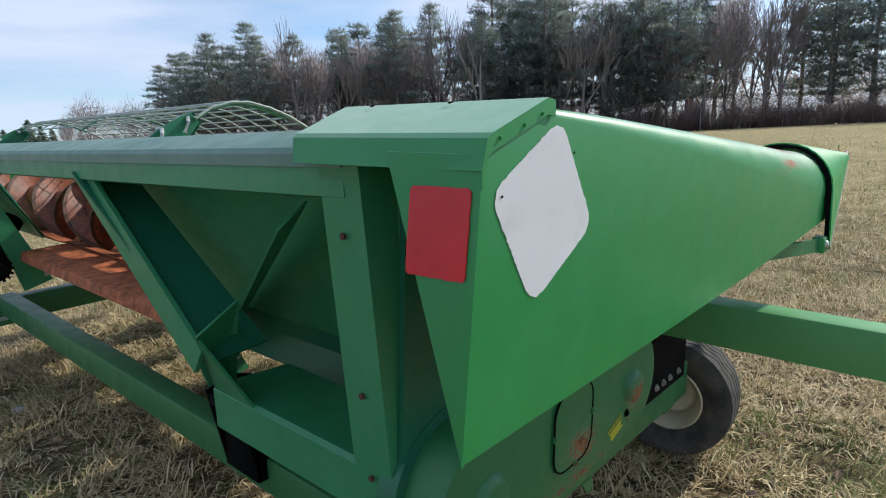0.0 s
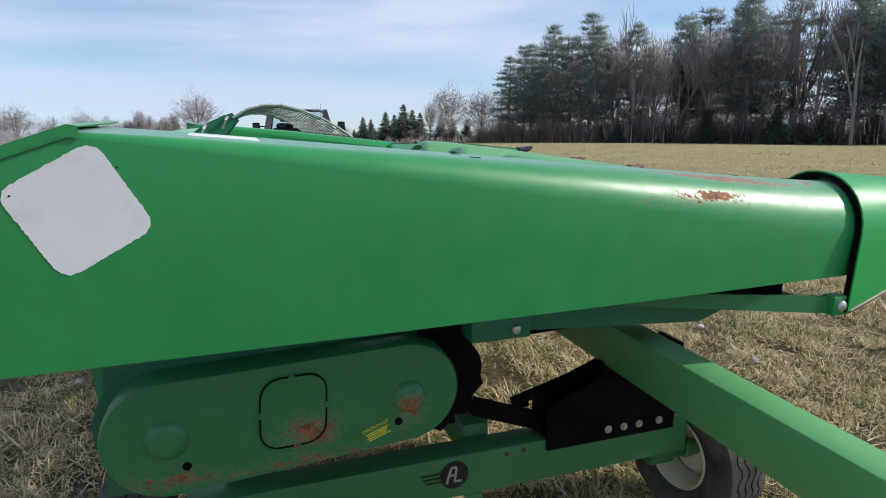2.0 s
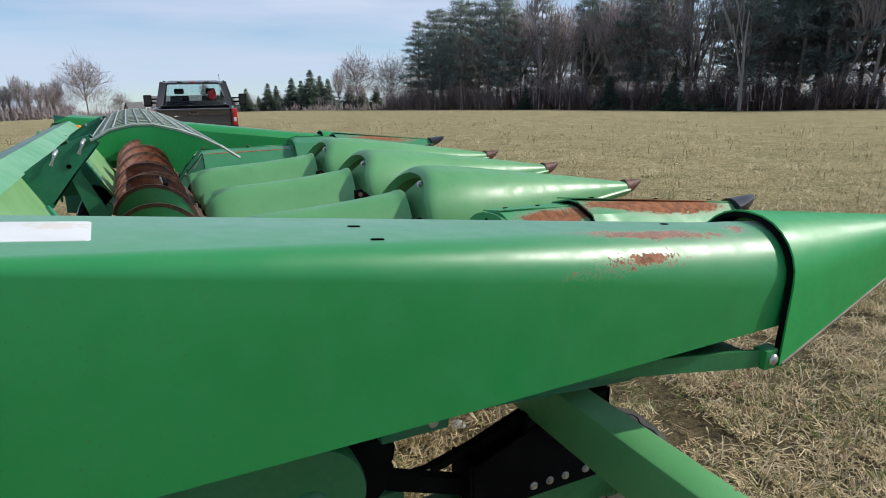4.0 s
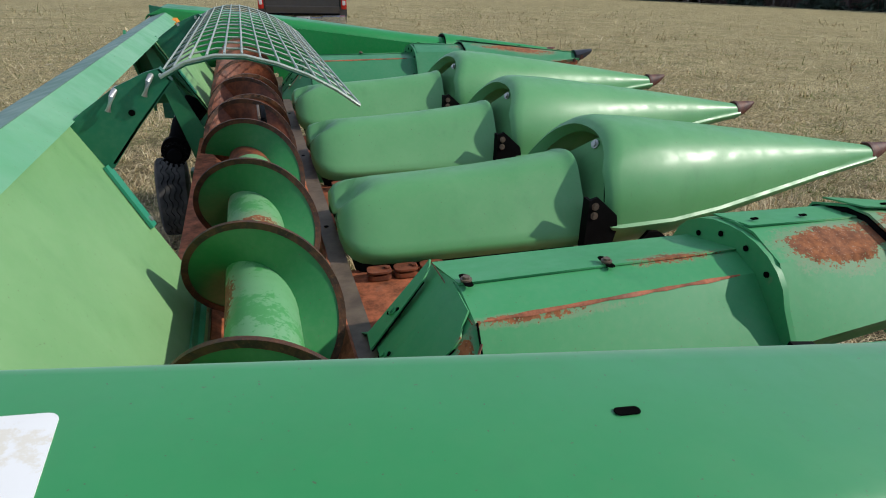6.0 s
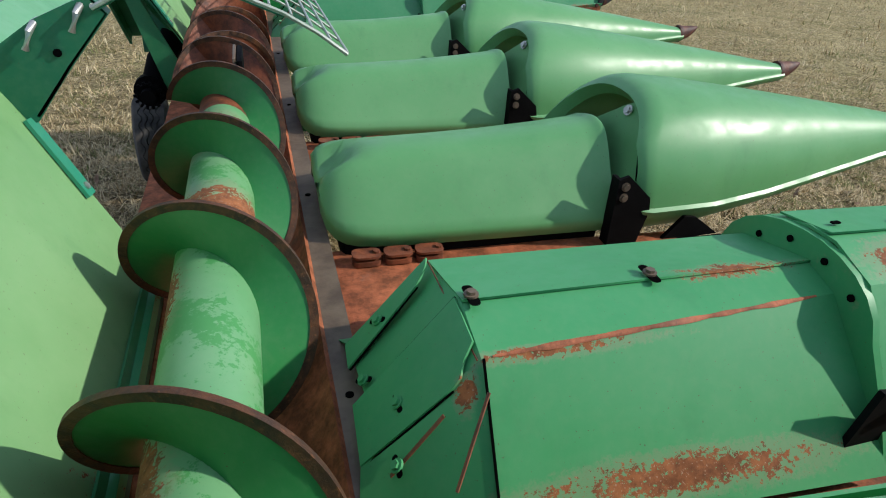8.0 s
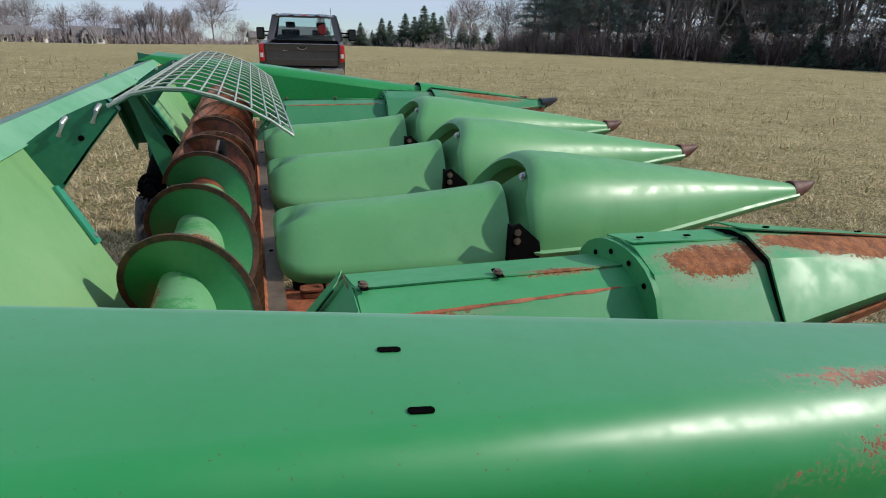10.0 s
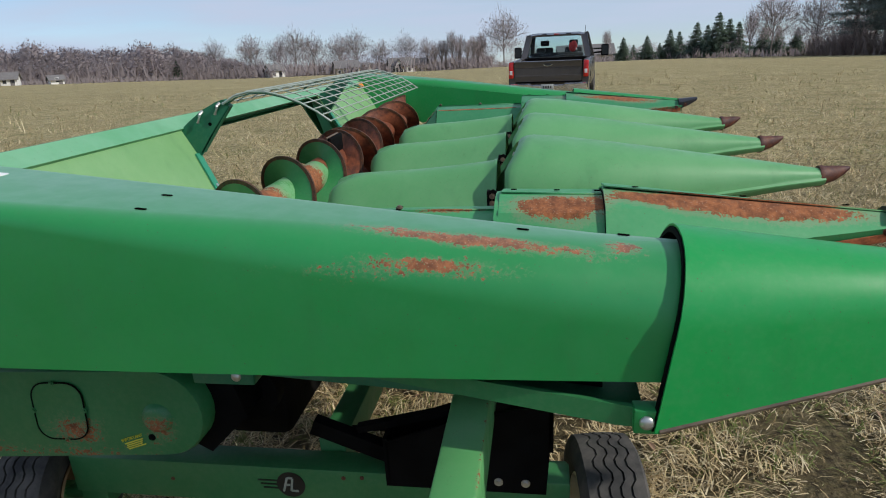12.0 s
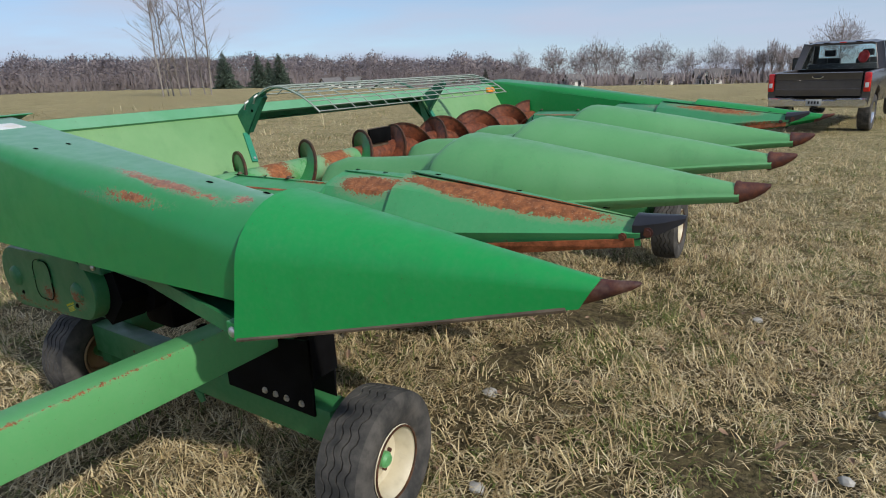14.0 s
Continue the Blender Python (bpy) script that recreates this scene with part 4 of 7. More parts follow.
# ---- trough, back sheets, beam ----
def trough():
    for y0, y1, sweep in ((0.21, 1.36, 105), (1.36, 3.22, 78), (3.22, 4.36, 105)):
        bm = bmesh.new()
        rings = []
        for y in (y0, y1):
            ring = [(-0.095, y, 0.955), (-0.135, y, 0.95)]
            for k in range(9):
                a = radians(-25 - sweep * k / 8)
                ring.append((AX + 0.205 * math.cos(a), y, AZ + 0.205 * math.sin(a)))
            rings.append(ring)
        loft(bm, rings)
        part("auger_trough", bm, m_deck, head, "rust-brown auger trough", 40, 0.006)
    bm = bmesh.new()
    loft(bm, [[(-0.09, y, 0.962), (-0.15, y, 0.957), (-0.165, y, 0.91)] for y in (0.22, 4.35)])
    part("trough_lip", bm, m_lip, head, "worn brown steel lip with punched holes", 20, 0.005)
    for k in range(4):
        bm = bmesh.new()
        disc(bm, (-0.118, 0.80 + k * 0.81, 0.9595), (0, 0, 1), 0.008, 0.002, 10)
        part("hole", bm, m_hole, head)


trough()


def back_sheet(y0, y1, slant):
    """Sloping sheet between beam and trough; slant: the edge towards the feed opening."""
    bm = bmesh.new()
    top, low = (-0.737, 1.408), (-0.475, 0.90)
    rings = []
    for t in (0, 0.5, 1):
        x, z = top[0] + (low[0] - top[0]) * t, top[1] + (low[1] - top[1]) * t
        ya, yb = y0 + slant[0] * t, y1 + slant[1] * t
        rings.append([(x, y, z + view_drop(y) * (1 - t)) for y in (ya, (ya + yb) / 2, yb)])
    loft(bm, rings)
    part("back_sheet", bm, m_back, head, "sun-bleached pale green sloping back sheet", 20, 0.004)
    # added sheet in a darker green: the rear side's shade as colour
    bm = bmesh.new()
    loft(bm, [[(x - 0.010, y, z - 0.006) for x, y, z in r] for r in rings])
    part("sheet_backing", bm, m_beam, head, "second green sheet for the back sheet's shaded rear", 20, 0.003)


back_sheet(0.2, 1.40, (0, -0.07))
back_sheet(3.19, 4.37, (0.07, 0))
bm = bmesh.new()
loft(bm, [[(-0.502, y, 0.958), (-0.492, y, 0.938), (-0.476, y, 0.934)] for y in (0.22, 1.35)])
part("lower_lip", bm, m_beam, head, "", 20, 0.006)

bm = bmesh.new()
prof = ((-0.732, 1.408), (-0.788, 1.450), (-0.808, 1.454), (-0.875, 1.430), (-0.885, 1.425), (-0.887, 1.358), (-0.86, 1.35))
loft(bm, [[(x, y, z + view_drop(y)) for x, z in prof] for y in (0.18, 4.40)])
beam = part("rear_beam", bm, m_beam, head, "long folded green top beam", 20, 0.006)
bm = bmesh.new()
loft(bm, [[(x, y, z + view_drop(y)) for x, z in ((-0.734, 1.402), (-0.720, 1.4125), (-0.779, 1.456), (-0.786, 1.4610))] for y in (0.18, 4.38)])
part("beam_face", bm, m_beam_front, beam, "light green front face", 15, 0.003)
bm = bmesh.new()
loft(bm, [[(x, y, z + view_drop(y)) for x, z in ((-0.7885, 1.4618), (-0.806, 1.4590), (-0.880, 1.436), (-0.8895, 1.426), (-0.8905, 1.405))] for y in (0.18, 4.38)])
part("beam_top", bm, m_beam_top, beam, "weathered top face greyed for the sky's reflection, with rust along the lip", 15, 0.003)
bm = bmesh.new()
box(bm, (-0.842, 4.22, 1.352), (-0.752, 4.34, 1.392), 0.003)
for v in bm.verts:
    v.co.x += (v.co.z - 1.37) * -0.6 + 0.045
    v.co.z -= 0.036
part("orange_marker", bm, m_orange, beam, "orange marker sticker")


def feed_bracket(y, far):
    """Plate at the side of the feed opening that carries the wire screen."""
    s = -1 if far else 1
    d = view_drop(y)
    bm = bmesh.new()
    prism(bm, [(qx, qy, qz + d) for qx, qy, qz in [(-0.738, y, 1.405), (-0.70, y, 1.435), (-0.624, y, 1.488), (-0.55, y, 1.522), (-0.517, y, 1.531), (-0.492, y, 1.50), (-0.575, y, 1.40), (-0.655, y, 1.292), (-0.670, y, 1.287)]], (0, 0.008 * s, 0))
    br = part("feed_bracket", bm, m_bracket_and_shade, head, "dark green bracket plate carrying the screen", 20)
    bm = bmesh.new()
    bar(bm, (-0.672, y - 0.006 * s, 1.300 + d), (-0.585, y - 0.034 * s, 1.140 + d), 0.038, 0.008, (1, 0, 0.6))
    part("edge_strip", bm, m_strip, br, "teal green edge strip")
    bm = bmesh.new()
    loft(bm, [[(qx, qy, qz + d) for qy in (y, y + 0.035 * s)] for qx, qz in ((-0.515, 1.531), (-0.490, 1.500), (-0.575, 1.398), (-0.652, 1.30))])
    part("bracket_flange", bm, m_bracket_and_shade, br, "", 20, 0.006)
    for p in ((-0.595, y - 0.030 * s, 1.158 + d),):
        bolt(p, (1, 0, 0.6), 0.009, br)
    for x, z in ((-0.628, 1.470 + d), (-0.542, 1.503 + d)):
        bm = bmesh.new()
        tube(bm, [(x - 0.014, y - 0.014 * s, z - 0.034), (x, y - 0.014 * s, z), (x + 0.006, y, z + 0.012), (x + 0.008, y + 0.03 * s, z + 0.012)], 0.007, 8)
        part("screen_hook", bm, m_zinc, br, "bright steel hook bolt", 60)
    bm = bmesh.new()
    disc(bm, (-0.592, y - 0.002 * s, 1.428 + d), (0, -1 * s, 0), 0.008, 0.003, 10)
    part("hole", bm, m_hole, br)


feed_bracket(1.372, False)
feed_bracket(3.215, True)

# ---- wire screen over the feed opening ----
SCREEN = ((-0.515, 1.512), (-0.455, 1.545), (-0.385, 1.560), (-0.315, 1.558), (-0.24, 1.538), (-0.165, 1.508), (-0.095, 1.468), (-0.035, 1.424))
screen = thing("wire_screen", "curved welded wire screen over the feed opening", "screen")
S0, S1 = 1.36, 3.36
for k in range(15):
    y = S0 + (S1 - S0) * k / 14
    bm = bmesh.new()
    tube(bm, [(x, y, z + view_drop(y)) for x, z in SCREEN], 0.003 if 0 < k < 14 else 0.005, 6)
    part("cross_wire", bm, m_wire, screen, smooth=60)
for k in range(13):
    t = k / 12 * (len(SCREEN) - 1)
    i = min(int(t), len(SCREEN) - 2)
    f = t - i
    x, z = (SCREEN[i][0] + (SCREEN[i + 1][0] - SCREEN[i][0]) * f, SCREEN[i][1] + (SCREEN[i + 1][1] - SCREEN[i][1]) * f)
    bm = bmesh.new()
    tube(bm, [(x, S0, z + 0.005 + view_drop(S0)), (x, S1, z + 0.005 + view_drop(S1))], 0.003, 6)
    part("long_wire", bm, m_wire, screen, smooth=60)
for y in (S0 + 0.02, 2.35, S1 - 0.02):
    bm = bmesh.new()
    rings = [[(x, y + a, z + view_drop(y) - b) for a, b in ((-0.014, 0.006), (0.014, 0.006), (0.014, 0.010), (-0.014, 0.010))] for x, z in SCREEN[:6]]
    loft(bm, rings, True, True)
    part("screen_hoop", bm, m_bracket_and_shade, screen, "green flat-bar hoop")

# ---- rear frame ----
bm = bmesh.new()
loft(bm, [[(-0.81, 0.142, z), (-0.888 + (1.42 - z) * 0.06, 0.142, z), (-0.888 + (1.42 - z) * 0.06, 0.24, z), (-0.875 + (1.42 - z) * 0.06, 0.244, z)] for z in (0.66, 1.05, 1.43)])
post = part("rear_post", bm, m_beam, head, "green folded rear post with rust spots", 20, 0.006)
for z in (1.30, 1.02, 0.86):
    bm = bmesh.new()
    disc(bm, (-0.892 + (1.42 - z) * 0.06, 0.19, z), (-1, 0, 0), 0.006, 0.004, 8)
    part("hole", bm, m_tip, post)
bm = bmesh.new()
loft(bm, [[(-0.56, y, 0.80), (-0.78, y, 0.815), (-0.79, y, 0.805), (-0.79, y, 0.70), (-0.70, y, 0.68)] for y in (0.17, 0.89)])
part("lower_beam", bm, m_beam, head, "broad folded lower green beam", 20, 0.006)
bm = bmesh.new()
bar(bm, (-0.868, 1.385, 1.37), (-0.862, 0.79, 0.93), 0.012, 0.085, (0, 0.6, -0.8))
strut = part("diagonal_strut", bm, m_beam, head, "diagonal green channel strut")
# web coloured darker than the strut to carry its shade
bm = bmesh.new()
bar(bm, (-0.822, 1.36, 1.36), (-0.765, 0.77, 0.93), 0.15, 0.008, (0, 0.6, -0.8))
part("strut_web", bm, m_bracket_and_shade, strut, "web plate in a darker green for its shade")
bm = bmesh.new()
prism(bm, [(-0.885, 0.755, 1.005), (-0.755, 0.785, 1.058), (-0.74, 0.87, 0.81), (-0.79, 0.88, 0.81)], (0.0, -0.01, 0.0))
prism(bm, [(-0.885, 0.755, 1.005), (-0.79, 0.88, 0.81), (-0.79, 0.70, 0.81)], (0.008, 0, 0))
part("strut_gusset", bm, m_beam, head, "welded green gusset", 15)
bm = bmesh.new()
prism(bm, [(-0.775, 0.44, 1.325), (-0.475, 1.26, 0.86), (-0.58, 1.225, 0.79), (-0.87, 0.405, 1.285)], (0, -0.008, 0))
part("back_rib", bm, m_beam, head, "dark green diagonal rib behind the back sheet", 15)
# shade behind the sheet is put into this plate's dark green
bm = bmesh.new()
loft(bm, [[(-0.488, y, 0.91), (-0.47, y, 0.83), (-0.49, y, 0.74)] for y in (0.2, 1.33)])
part("lower_back_plate", bm, m_bracket_and_shade, head, "plate below the back sheet, darkened for shade", 15, 0.006)
# matching frame at the far end
for y, s in ((3.225, 1), (1.345, -1)):
    bm = bmesh.new()
    prism(bm, [(-0.80, y, 1.32), (-0.755, y, 1.31), (-0.47, y + 0.06 * s, 0.66), (-0.61, y + 0.06 * s, 0.62)], (0, 0.01 * s, 0))
    side = part("opening_side_plate", bm, m_beam, head, "green side plate of the feed opening", 15)
    bolt((-0.50, y + 0.05 * s - 0.008, 0.70), (0, -1, 0), 0.009, side, m_zinc)
bm = bmesh.new()
bar(bm, (-0.86, 3.50, 1.32), (-0.52, 3.92, 0.74), 0.05, 0.012, (1, 0, 0.6))
part("far_brace", bm, m_beam, head, "green diagonal brace")
# dark green here carries the far end's shade
bm = bmesh.new()
prism(bm, [(-0.885, 4.38, 1.43), (-0.62, 4.38, 1.38), (-0.56, 4.38, 0.66), (-0.9, 4.38, 0.70)], (0, 0.01, 0))
part("far_end_plate", bm, m_bracket_and_shade, head, "far end plate in a darker green for its shade", 15)
bm = bmesh.new()
bar(bm, (-0.868, 3.18, 1.37), (-0.855, 3.74, 0.93), 0.012, 0.085, (0, 0.6, 0.8))
bar(bm, (-0.80, 3.22, 1.37), (-0.79, 3.78, 0.93), 0.14, 0.008, (0, 0.6, 0.8))
part("diagonal_strut", bm, m_beam, head, "diagonal green channel strut")
bm = bmesh.new()
loft(bm, [[(-0.56, y, 0.80), (-0.78, y, 0.815), (-0.79, y, 0.805), (-0.79, y, 0.70), (-0.70, y, 0.68)] for y in (3.68, 4.38)])
part("lower_beam", bm, m_beam, head, "broad folded lower green beam", 20, 0.006)
# rusty feed floor and drive stub in the opening
bm = bmesh.new()
loft(bm, [[(-0.36, y, 0.846), (-0.50, y, 0.842), (-0.60, y, 0.838), (-0.61, y, 0.79)] for y in (1.33, 3.27)])
part("feed_floor", bm, m_floor_sunlit, head, "rust-orange feed floor", 20, 0.006)
bm = bmesh.new()
disc(bm, (-0.73, 3.300, 0.78), (0, -1, 0), 0.075, 0.05, 18)
disc(bm, (-0.73, 3.260, 0.78), (0, -1, 0), 0.035, 0.12, 12)
for k in range(14):
    a = 2 * math.pi * k / 14
    bar(bm, (-0.73 + 0.05 * math.cos(a), 3.175, 0.78 + 0.05 * math.sin(a)), (-0.73 + 0.066 * math.cos(a), 3.175, 0.78 + 0.066 * math.sin(a)), 0.012, 0.012, (0, 1, 0))
disc(bm, (-0.73, 3.185, 0.78), (0, 1, 0), 0.052, 0.02, 18)
tube(bm, [(-0.73, 3.29, 0.78), (-0.68, 3.33, 0.90), (-0.60, 3.40, 1.0)], [0.05, 0.06, 0.07], 12)
part("drive_sprocket", bm, m_black, head, "black drive stub with a toothed sprocket", 30)

# ---- row units under the hoods ----
for k in range(6):
    y = k * W + W / 2
    bm = bmesh.new()
    for s in (-1, 1):
        prism(bm, [(-0.09, y + s * 0.02, 0.925), (0.85, y + s * 0.025, 0.93), (0.85, y + s * 0.16, 0.925), (-0.09, y + s * 0.2, 0.915)], (0, 0, -0.012))
    plate = part("deck_plate", bm, m_deck, head, "rusty row-unit deck plates", 15)
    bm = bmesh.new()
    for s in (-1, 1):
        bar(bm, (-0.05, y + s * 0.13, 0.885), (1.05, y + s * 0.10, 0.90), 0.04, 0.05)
    part("row_frame", bm, m_black, head, "dark row-unit frame", 15)
    bm = bmesh.new()
    box(bm, (-0.092, y - 0.20, 0.905), (0.16, y + 0.20, 0.9285), 0.002)
    part("rear_plate", bm, m_deck, plate, "rust-orange rear deck plate")
    for j in range(3):
        for s in (-1, 1):
            bm = bmesh.new()
            x = -0.01 + j * 0.078
            prism(bm, [(x + u, y + s * 0.13 + v, 0.932) for u, v in rounded(0.070, 0.046, 0.016, 3)], (0, 0, 0.012))
            prism(bm, [(x + u, y + s * 0.13 + v, 0.952) for u, v in rounded(0.070, 0.046, 0.016, 3)], (0, 0, 0.006))
            disc(bm, (x + 0.024, y + s * 0.13, 0.93), (0, 0, 1), 0.009, 0.034, 8)
            part("chain_link", bm, m_rust, plate)

# ---- chain case at the near end ----
def capsule(y, r0, r1, n=14):
    (x0, z0), (x1, z1) = (-0.708, 0.802), (-0.150, 0.832)
    t = math.atan2(z1 - z0, x1 - x0)
    pts = []
    for k in range(n + 1):
        a = t + radians(90 + 180 * k / n)
        pts.append((x0 + r0 * math.cos(a), y, z0 + r0 * math.sin(a)))
    for k in range(n + 1):
        a = t + radians(-90 + 180 * k / n)
        pts.append((x1 + r1 * math.cos(a), y, z1 + r1 * math.sin(a)))
    return pts


bm = bmesh.new()
loft(bm, [capsule(0.14, 0.142, 0.132), capsule(0.055, 0.142, 0.132), capsule(0.044, 0.136, 0.126), capsule(0.042, 0.12, 0.11)], True, True)
case = part("chain_case", bm, m_case, head, "oval green chain case cover", 40)
bm = bmesh.new()
loft(bm, [capsule(0.17, 0.165, 0.150), capsule(0.125, 0.165, 0.150)], True, True)
part("case_backplate", bm, m_bracket_and_shade, case, "", 40)
for cx, cz, r in ((-0.709, 0.806, 0.05), (-0.150, 0.822, 0.045)):
    bm = bmesh.new()
    tube(bm, [(cx, 0.045, cz), (cx, 0.030, cz), (cx, 0.026, cz), (cx, 0.025, cz)], [r, r * 0.8, r * 0.55, r * 0.01], 24)
    part("pressed_boss", bm, m_case, case, "", 60)
bm = bmesh.new()
prism(bm, [(-0.431 + u + v * 0.06, 0.042, 0.832 + v + u * 0.03) for u, v in rounded(0.150, 0.172, 0.045, 6)], (0, -0.005, 0))
cover = part("inspection_cover", bm, m_case, case, "rounded inspection cover with a rubber seal", 30)
ring = [(-0.431 + u + v * 0.06, 0.037, 0.832 + v + u * 0.03) for u, v in rounded(0.152, 0.174, 0.046, 6)]
bm = bmesh.new()
tube(bm, ring + ring[:2], 0.0022, 6, False)
part("seal", bm, m_black, cover, "black rubber seal", 60)
for p in ((-0.431, 0.036, 0.918), (-0.507, 0.036, 0.833), (-0.355, 0.036, 0.839), (-0.428, 0.036, 0.745)):
    bolt(p, (0, -1, 0), 0.005, cover, m_case)
bolt((-0.179, 0.043, 0.761), (0, -1, 0), 0.007, case, m_black)
bolt((-0.673, 0.043, 0.735), (0, -1, 0), 0.007, case, m_black)


def lettering(text, m, size, material, parent, label):
    cu = bpy.data.curves.new("lettering", "FONT")
    cu.body, cu.size, cu.extrude, cu.align_x, cu.align_y = text, size, 0.0006, "CENTER", "CENTER"
    ob = new("lettering", cu)
    ob.matrix_world = m
    me = bpy.data.meshes.new_from_object(ob.evaluated_get(bpy.context.evaluated_depsgraph_get()))
    bpy.data.objects.remove(ob)
    me.materials.append(material)
    out = new("lettering", me)
    out.matrix_world = m
    if parent is not None:
        out.parent = parent
        out.matrix_parent_inverse = parent.matrix_world.inverted()
    return tagged(out, label)


tilt = pose(-0.237, 0.0405, 0.752, 90, 0, 0) @ pose(0, 0, 0, 0, 0, 20)
lettering("IMPORTANT", tilt @ pose(0, 0.004, 0), 0.0125, m_yellow, case, "small yellow printed notice")
for k in range(4):
    bm = bmesh.new()
    box(bm, (-0.030 + 0.003 * (k % 2), -0.008 - k * 0.0058, -0.0005), (0.030 - 0.004 * (k % 3), -0.0048 - k * 0.0058, 0.0005))
    bm.transform(tilt)
    part("notice_line", bm, m_yellow, case)
# bearing block behind the case, and gearbox shapes whose black stands in for shade
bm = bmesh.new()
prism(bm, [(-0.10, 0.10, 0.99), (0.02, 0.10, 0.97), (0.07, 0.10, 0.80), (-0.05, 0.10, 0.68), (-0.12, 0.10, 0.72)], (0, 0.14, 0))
part("gear_housing", bm, m_black, head, "gear housing in black for the shade", 20)
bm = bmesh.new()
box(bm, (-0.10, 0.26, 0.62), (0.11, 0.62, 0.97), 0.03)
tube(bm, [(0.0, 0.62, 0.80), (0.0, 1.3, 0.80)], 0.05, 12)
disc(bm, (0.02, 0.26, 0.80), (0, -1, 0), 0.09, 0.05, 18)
part("gearbox", bm, m_black, head, "gearbox in black for the shade under the end cover", 30)
bm = bmesh.new()
box(bm, (0.0, 0.0, 0.955), (0.16, 0.08, 1.02), 0.006)
block = part("bearing_block", bm, m_bracket_and_shade, head)
bm = bmesh.new()
bmesh.ops.create_uvsphere(bm, u_segments=12, v_segments=8, radius=0.013)
for v in bm.verts:
    v.co = Vector((0.118 + v.co.x, -0.004 + v.co.y * 0.6, 0.982 + v.co.z))
part("bolt", bm, m_zinc, block, "", 80)
bm = bmesh.new()
prism(bm, [(0.05, 0.05, 1.02), (0.70, 0.05, 0.995), (0.86, 0.05, 0.965), (0.72, 0.05, 0.915), (0.03, 0.05, 0.965)], (0, 0.07, 0))
part("row_frame", bm, m_bracket_and_shade, head, "dark row-unit frame", 15)
# dark plate in place of the shaded inside behind the post
bm = bmesh.new()
prism(bm, [(-0.86, 0.128, 0.64), (-0.40, 0.128, 0.64), (-0.40, 0.128, 1.40), (-0.80, 0.128, 1.42)], (0, 0.012, 0))
part("end_plate", bm, m_bracket_and_shade, head, "end plate in dark green, standing in for the shaded inside")

# ---- header trailer ----
trailer = thing("header_trailer", "green header transport trailer with small cream wheels", "trailer")


def wheel(parent, centre, face, r=0.262, w=0.19, rim_r=0.135, rim_mat=None, name="wheel", steer=0.0, tread=True, hub=True):
    """Tyre with zigzag tread and a dished rim; face: which way along x the rim looks."""
    pivot = thing(name, "", "", at=centre)
    pivot.rotation_euler = (0, 0, radians(steer))
    pivot.parent = parent
    pivot.matrix_parent_inverse = parent.matrix_world.inverted()
    bpy.context.view_layer.update()
    m = pivot.matrix_world.copy()
    n = 72
    bm = bmesh.new()
    rings = []
    for k in range(n):
        a = 2 * math.pi * k / n
        zig = 0.0075 if (k // 2) % 2 else -0.0075
        prof = [(-w * 0.36, rim_r), (-w * 0.44, rim_r + 0.02), (-w * 0.5, (r + rim_r) / 2), (-w * 0.47, r - 0.025), (-w * 0.41, r - 0.006)]
        for g in (-0.24, -0.08, 0.08, 0.24):
            y = g * w * (1.0 if tread else 0)
            if tread:
                prof += [(y - 0.0035 + zig, r - abs(g) * 0.012), (y - 0.002 + zig, r - 0.011), (y + 0.002 + zig, r - 0.011), (y + 0.0035 + zig, r - abs(g) * 0.012)]
        prof += [(w * 0.41, r - 0.006), (w * 0.47, r - 0.025), (w * 0.5, (r + rim_r) / 2), (w * 0.44, rim_r + 0.02), (w * 0.36, rim_r)]
        rings.append([(x, rr * math.cos(a), rr * math.sin(a)) for x, rr in prof])
    loft(bm, rings + [rings[0]])
    bmesh.ops.remove_doubles(bm, verts=bm.verts, dist=1e-5)
    bm.transform(m)
    tyre = part("tyre", bm, m_rubber, pivot, "worn black tyre with zigzag tread", 30)
    bm = bmesh.new()
    prof = [(w * 0.40, rim_r + 0.004), (w * 0.42, rim_r), (w * 0.30, rim_r - 0.02), (w * 0.05, rim_r - 0.032), (0.0, rim_r * 0.62), (0.012, rim_r * 0.35), (0.02, 0.02)]
    rings = [[(face * x, rr * math.cos(2 * math.pi * k / 36), rr * math.sin(2 * math.pi * k / 36)) for k in range(36)] for x, rr in prof]
    loft(bm, rings, True)
    prof = [(-w * 0.40, rim_r + 0.004), (-w * 0.42, rim_r), (-w * 0.30, rim_r - 0.02), (0.0, rim_r - 0.032)]
    loft(bm, [[(face * x, rr * math.cos(2 * math.pi * k / 36), rr * math.sin(2 * math.pi * k / 36)) for k in range(36)] for x, rr in prof], True)
    bm.transform(m)
    rim = part("rim", bm, rim_mat or m_cream, pivot, "cream painted dished steel rim" if rim_mat is None else "rust-stained cream steel rim" if rim_mat is m_stained else "bright alloy rim", 35, 0.004)
    if hub:
        bm = bmesh.new()
        edge = [(face * w * 0.425, (rim_r - 0.002) * math.cos(2 * math.pi * k / 36), (rim_r - 0.002) * math.sin(2 * math.pi * k / 36)) for k in range(37)]
        tube(bm, edge, 0.0045, 6, False)
        bm.transform(m)
        part("rim_edge", bm, m_edge, rim, "rusty rim edge", 60)
        bm = bmesh.new()
        tube(bm, [(face * -0.05, 0, 0), (face * 0.04, 0, 0), (face * 0.05, 0, 0)], [0.032, 0.03, 0.02], 16)
        bm.transform(m)
        part("hub", bm, m_arm, rim, "green hub")
        for k in range(5):
            a = 2 * math.pi * k / 5
            bm = bmesh.new()
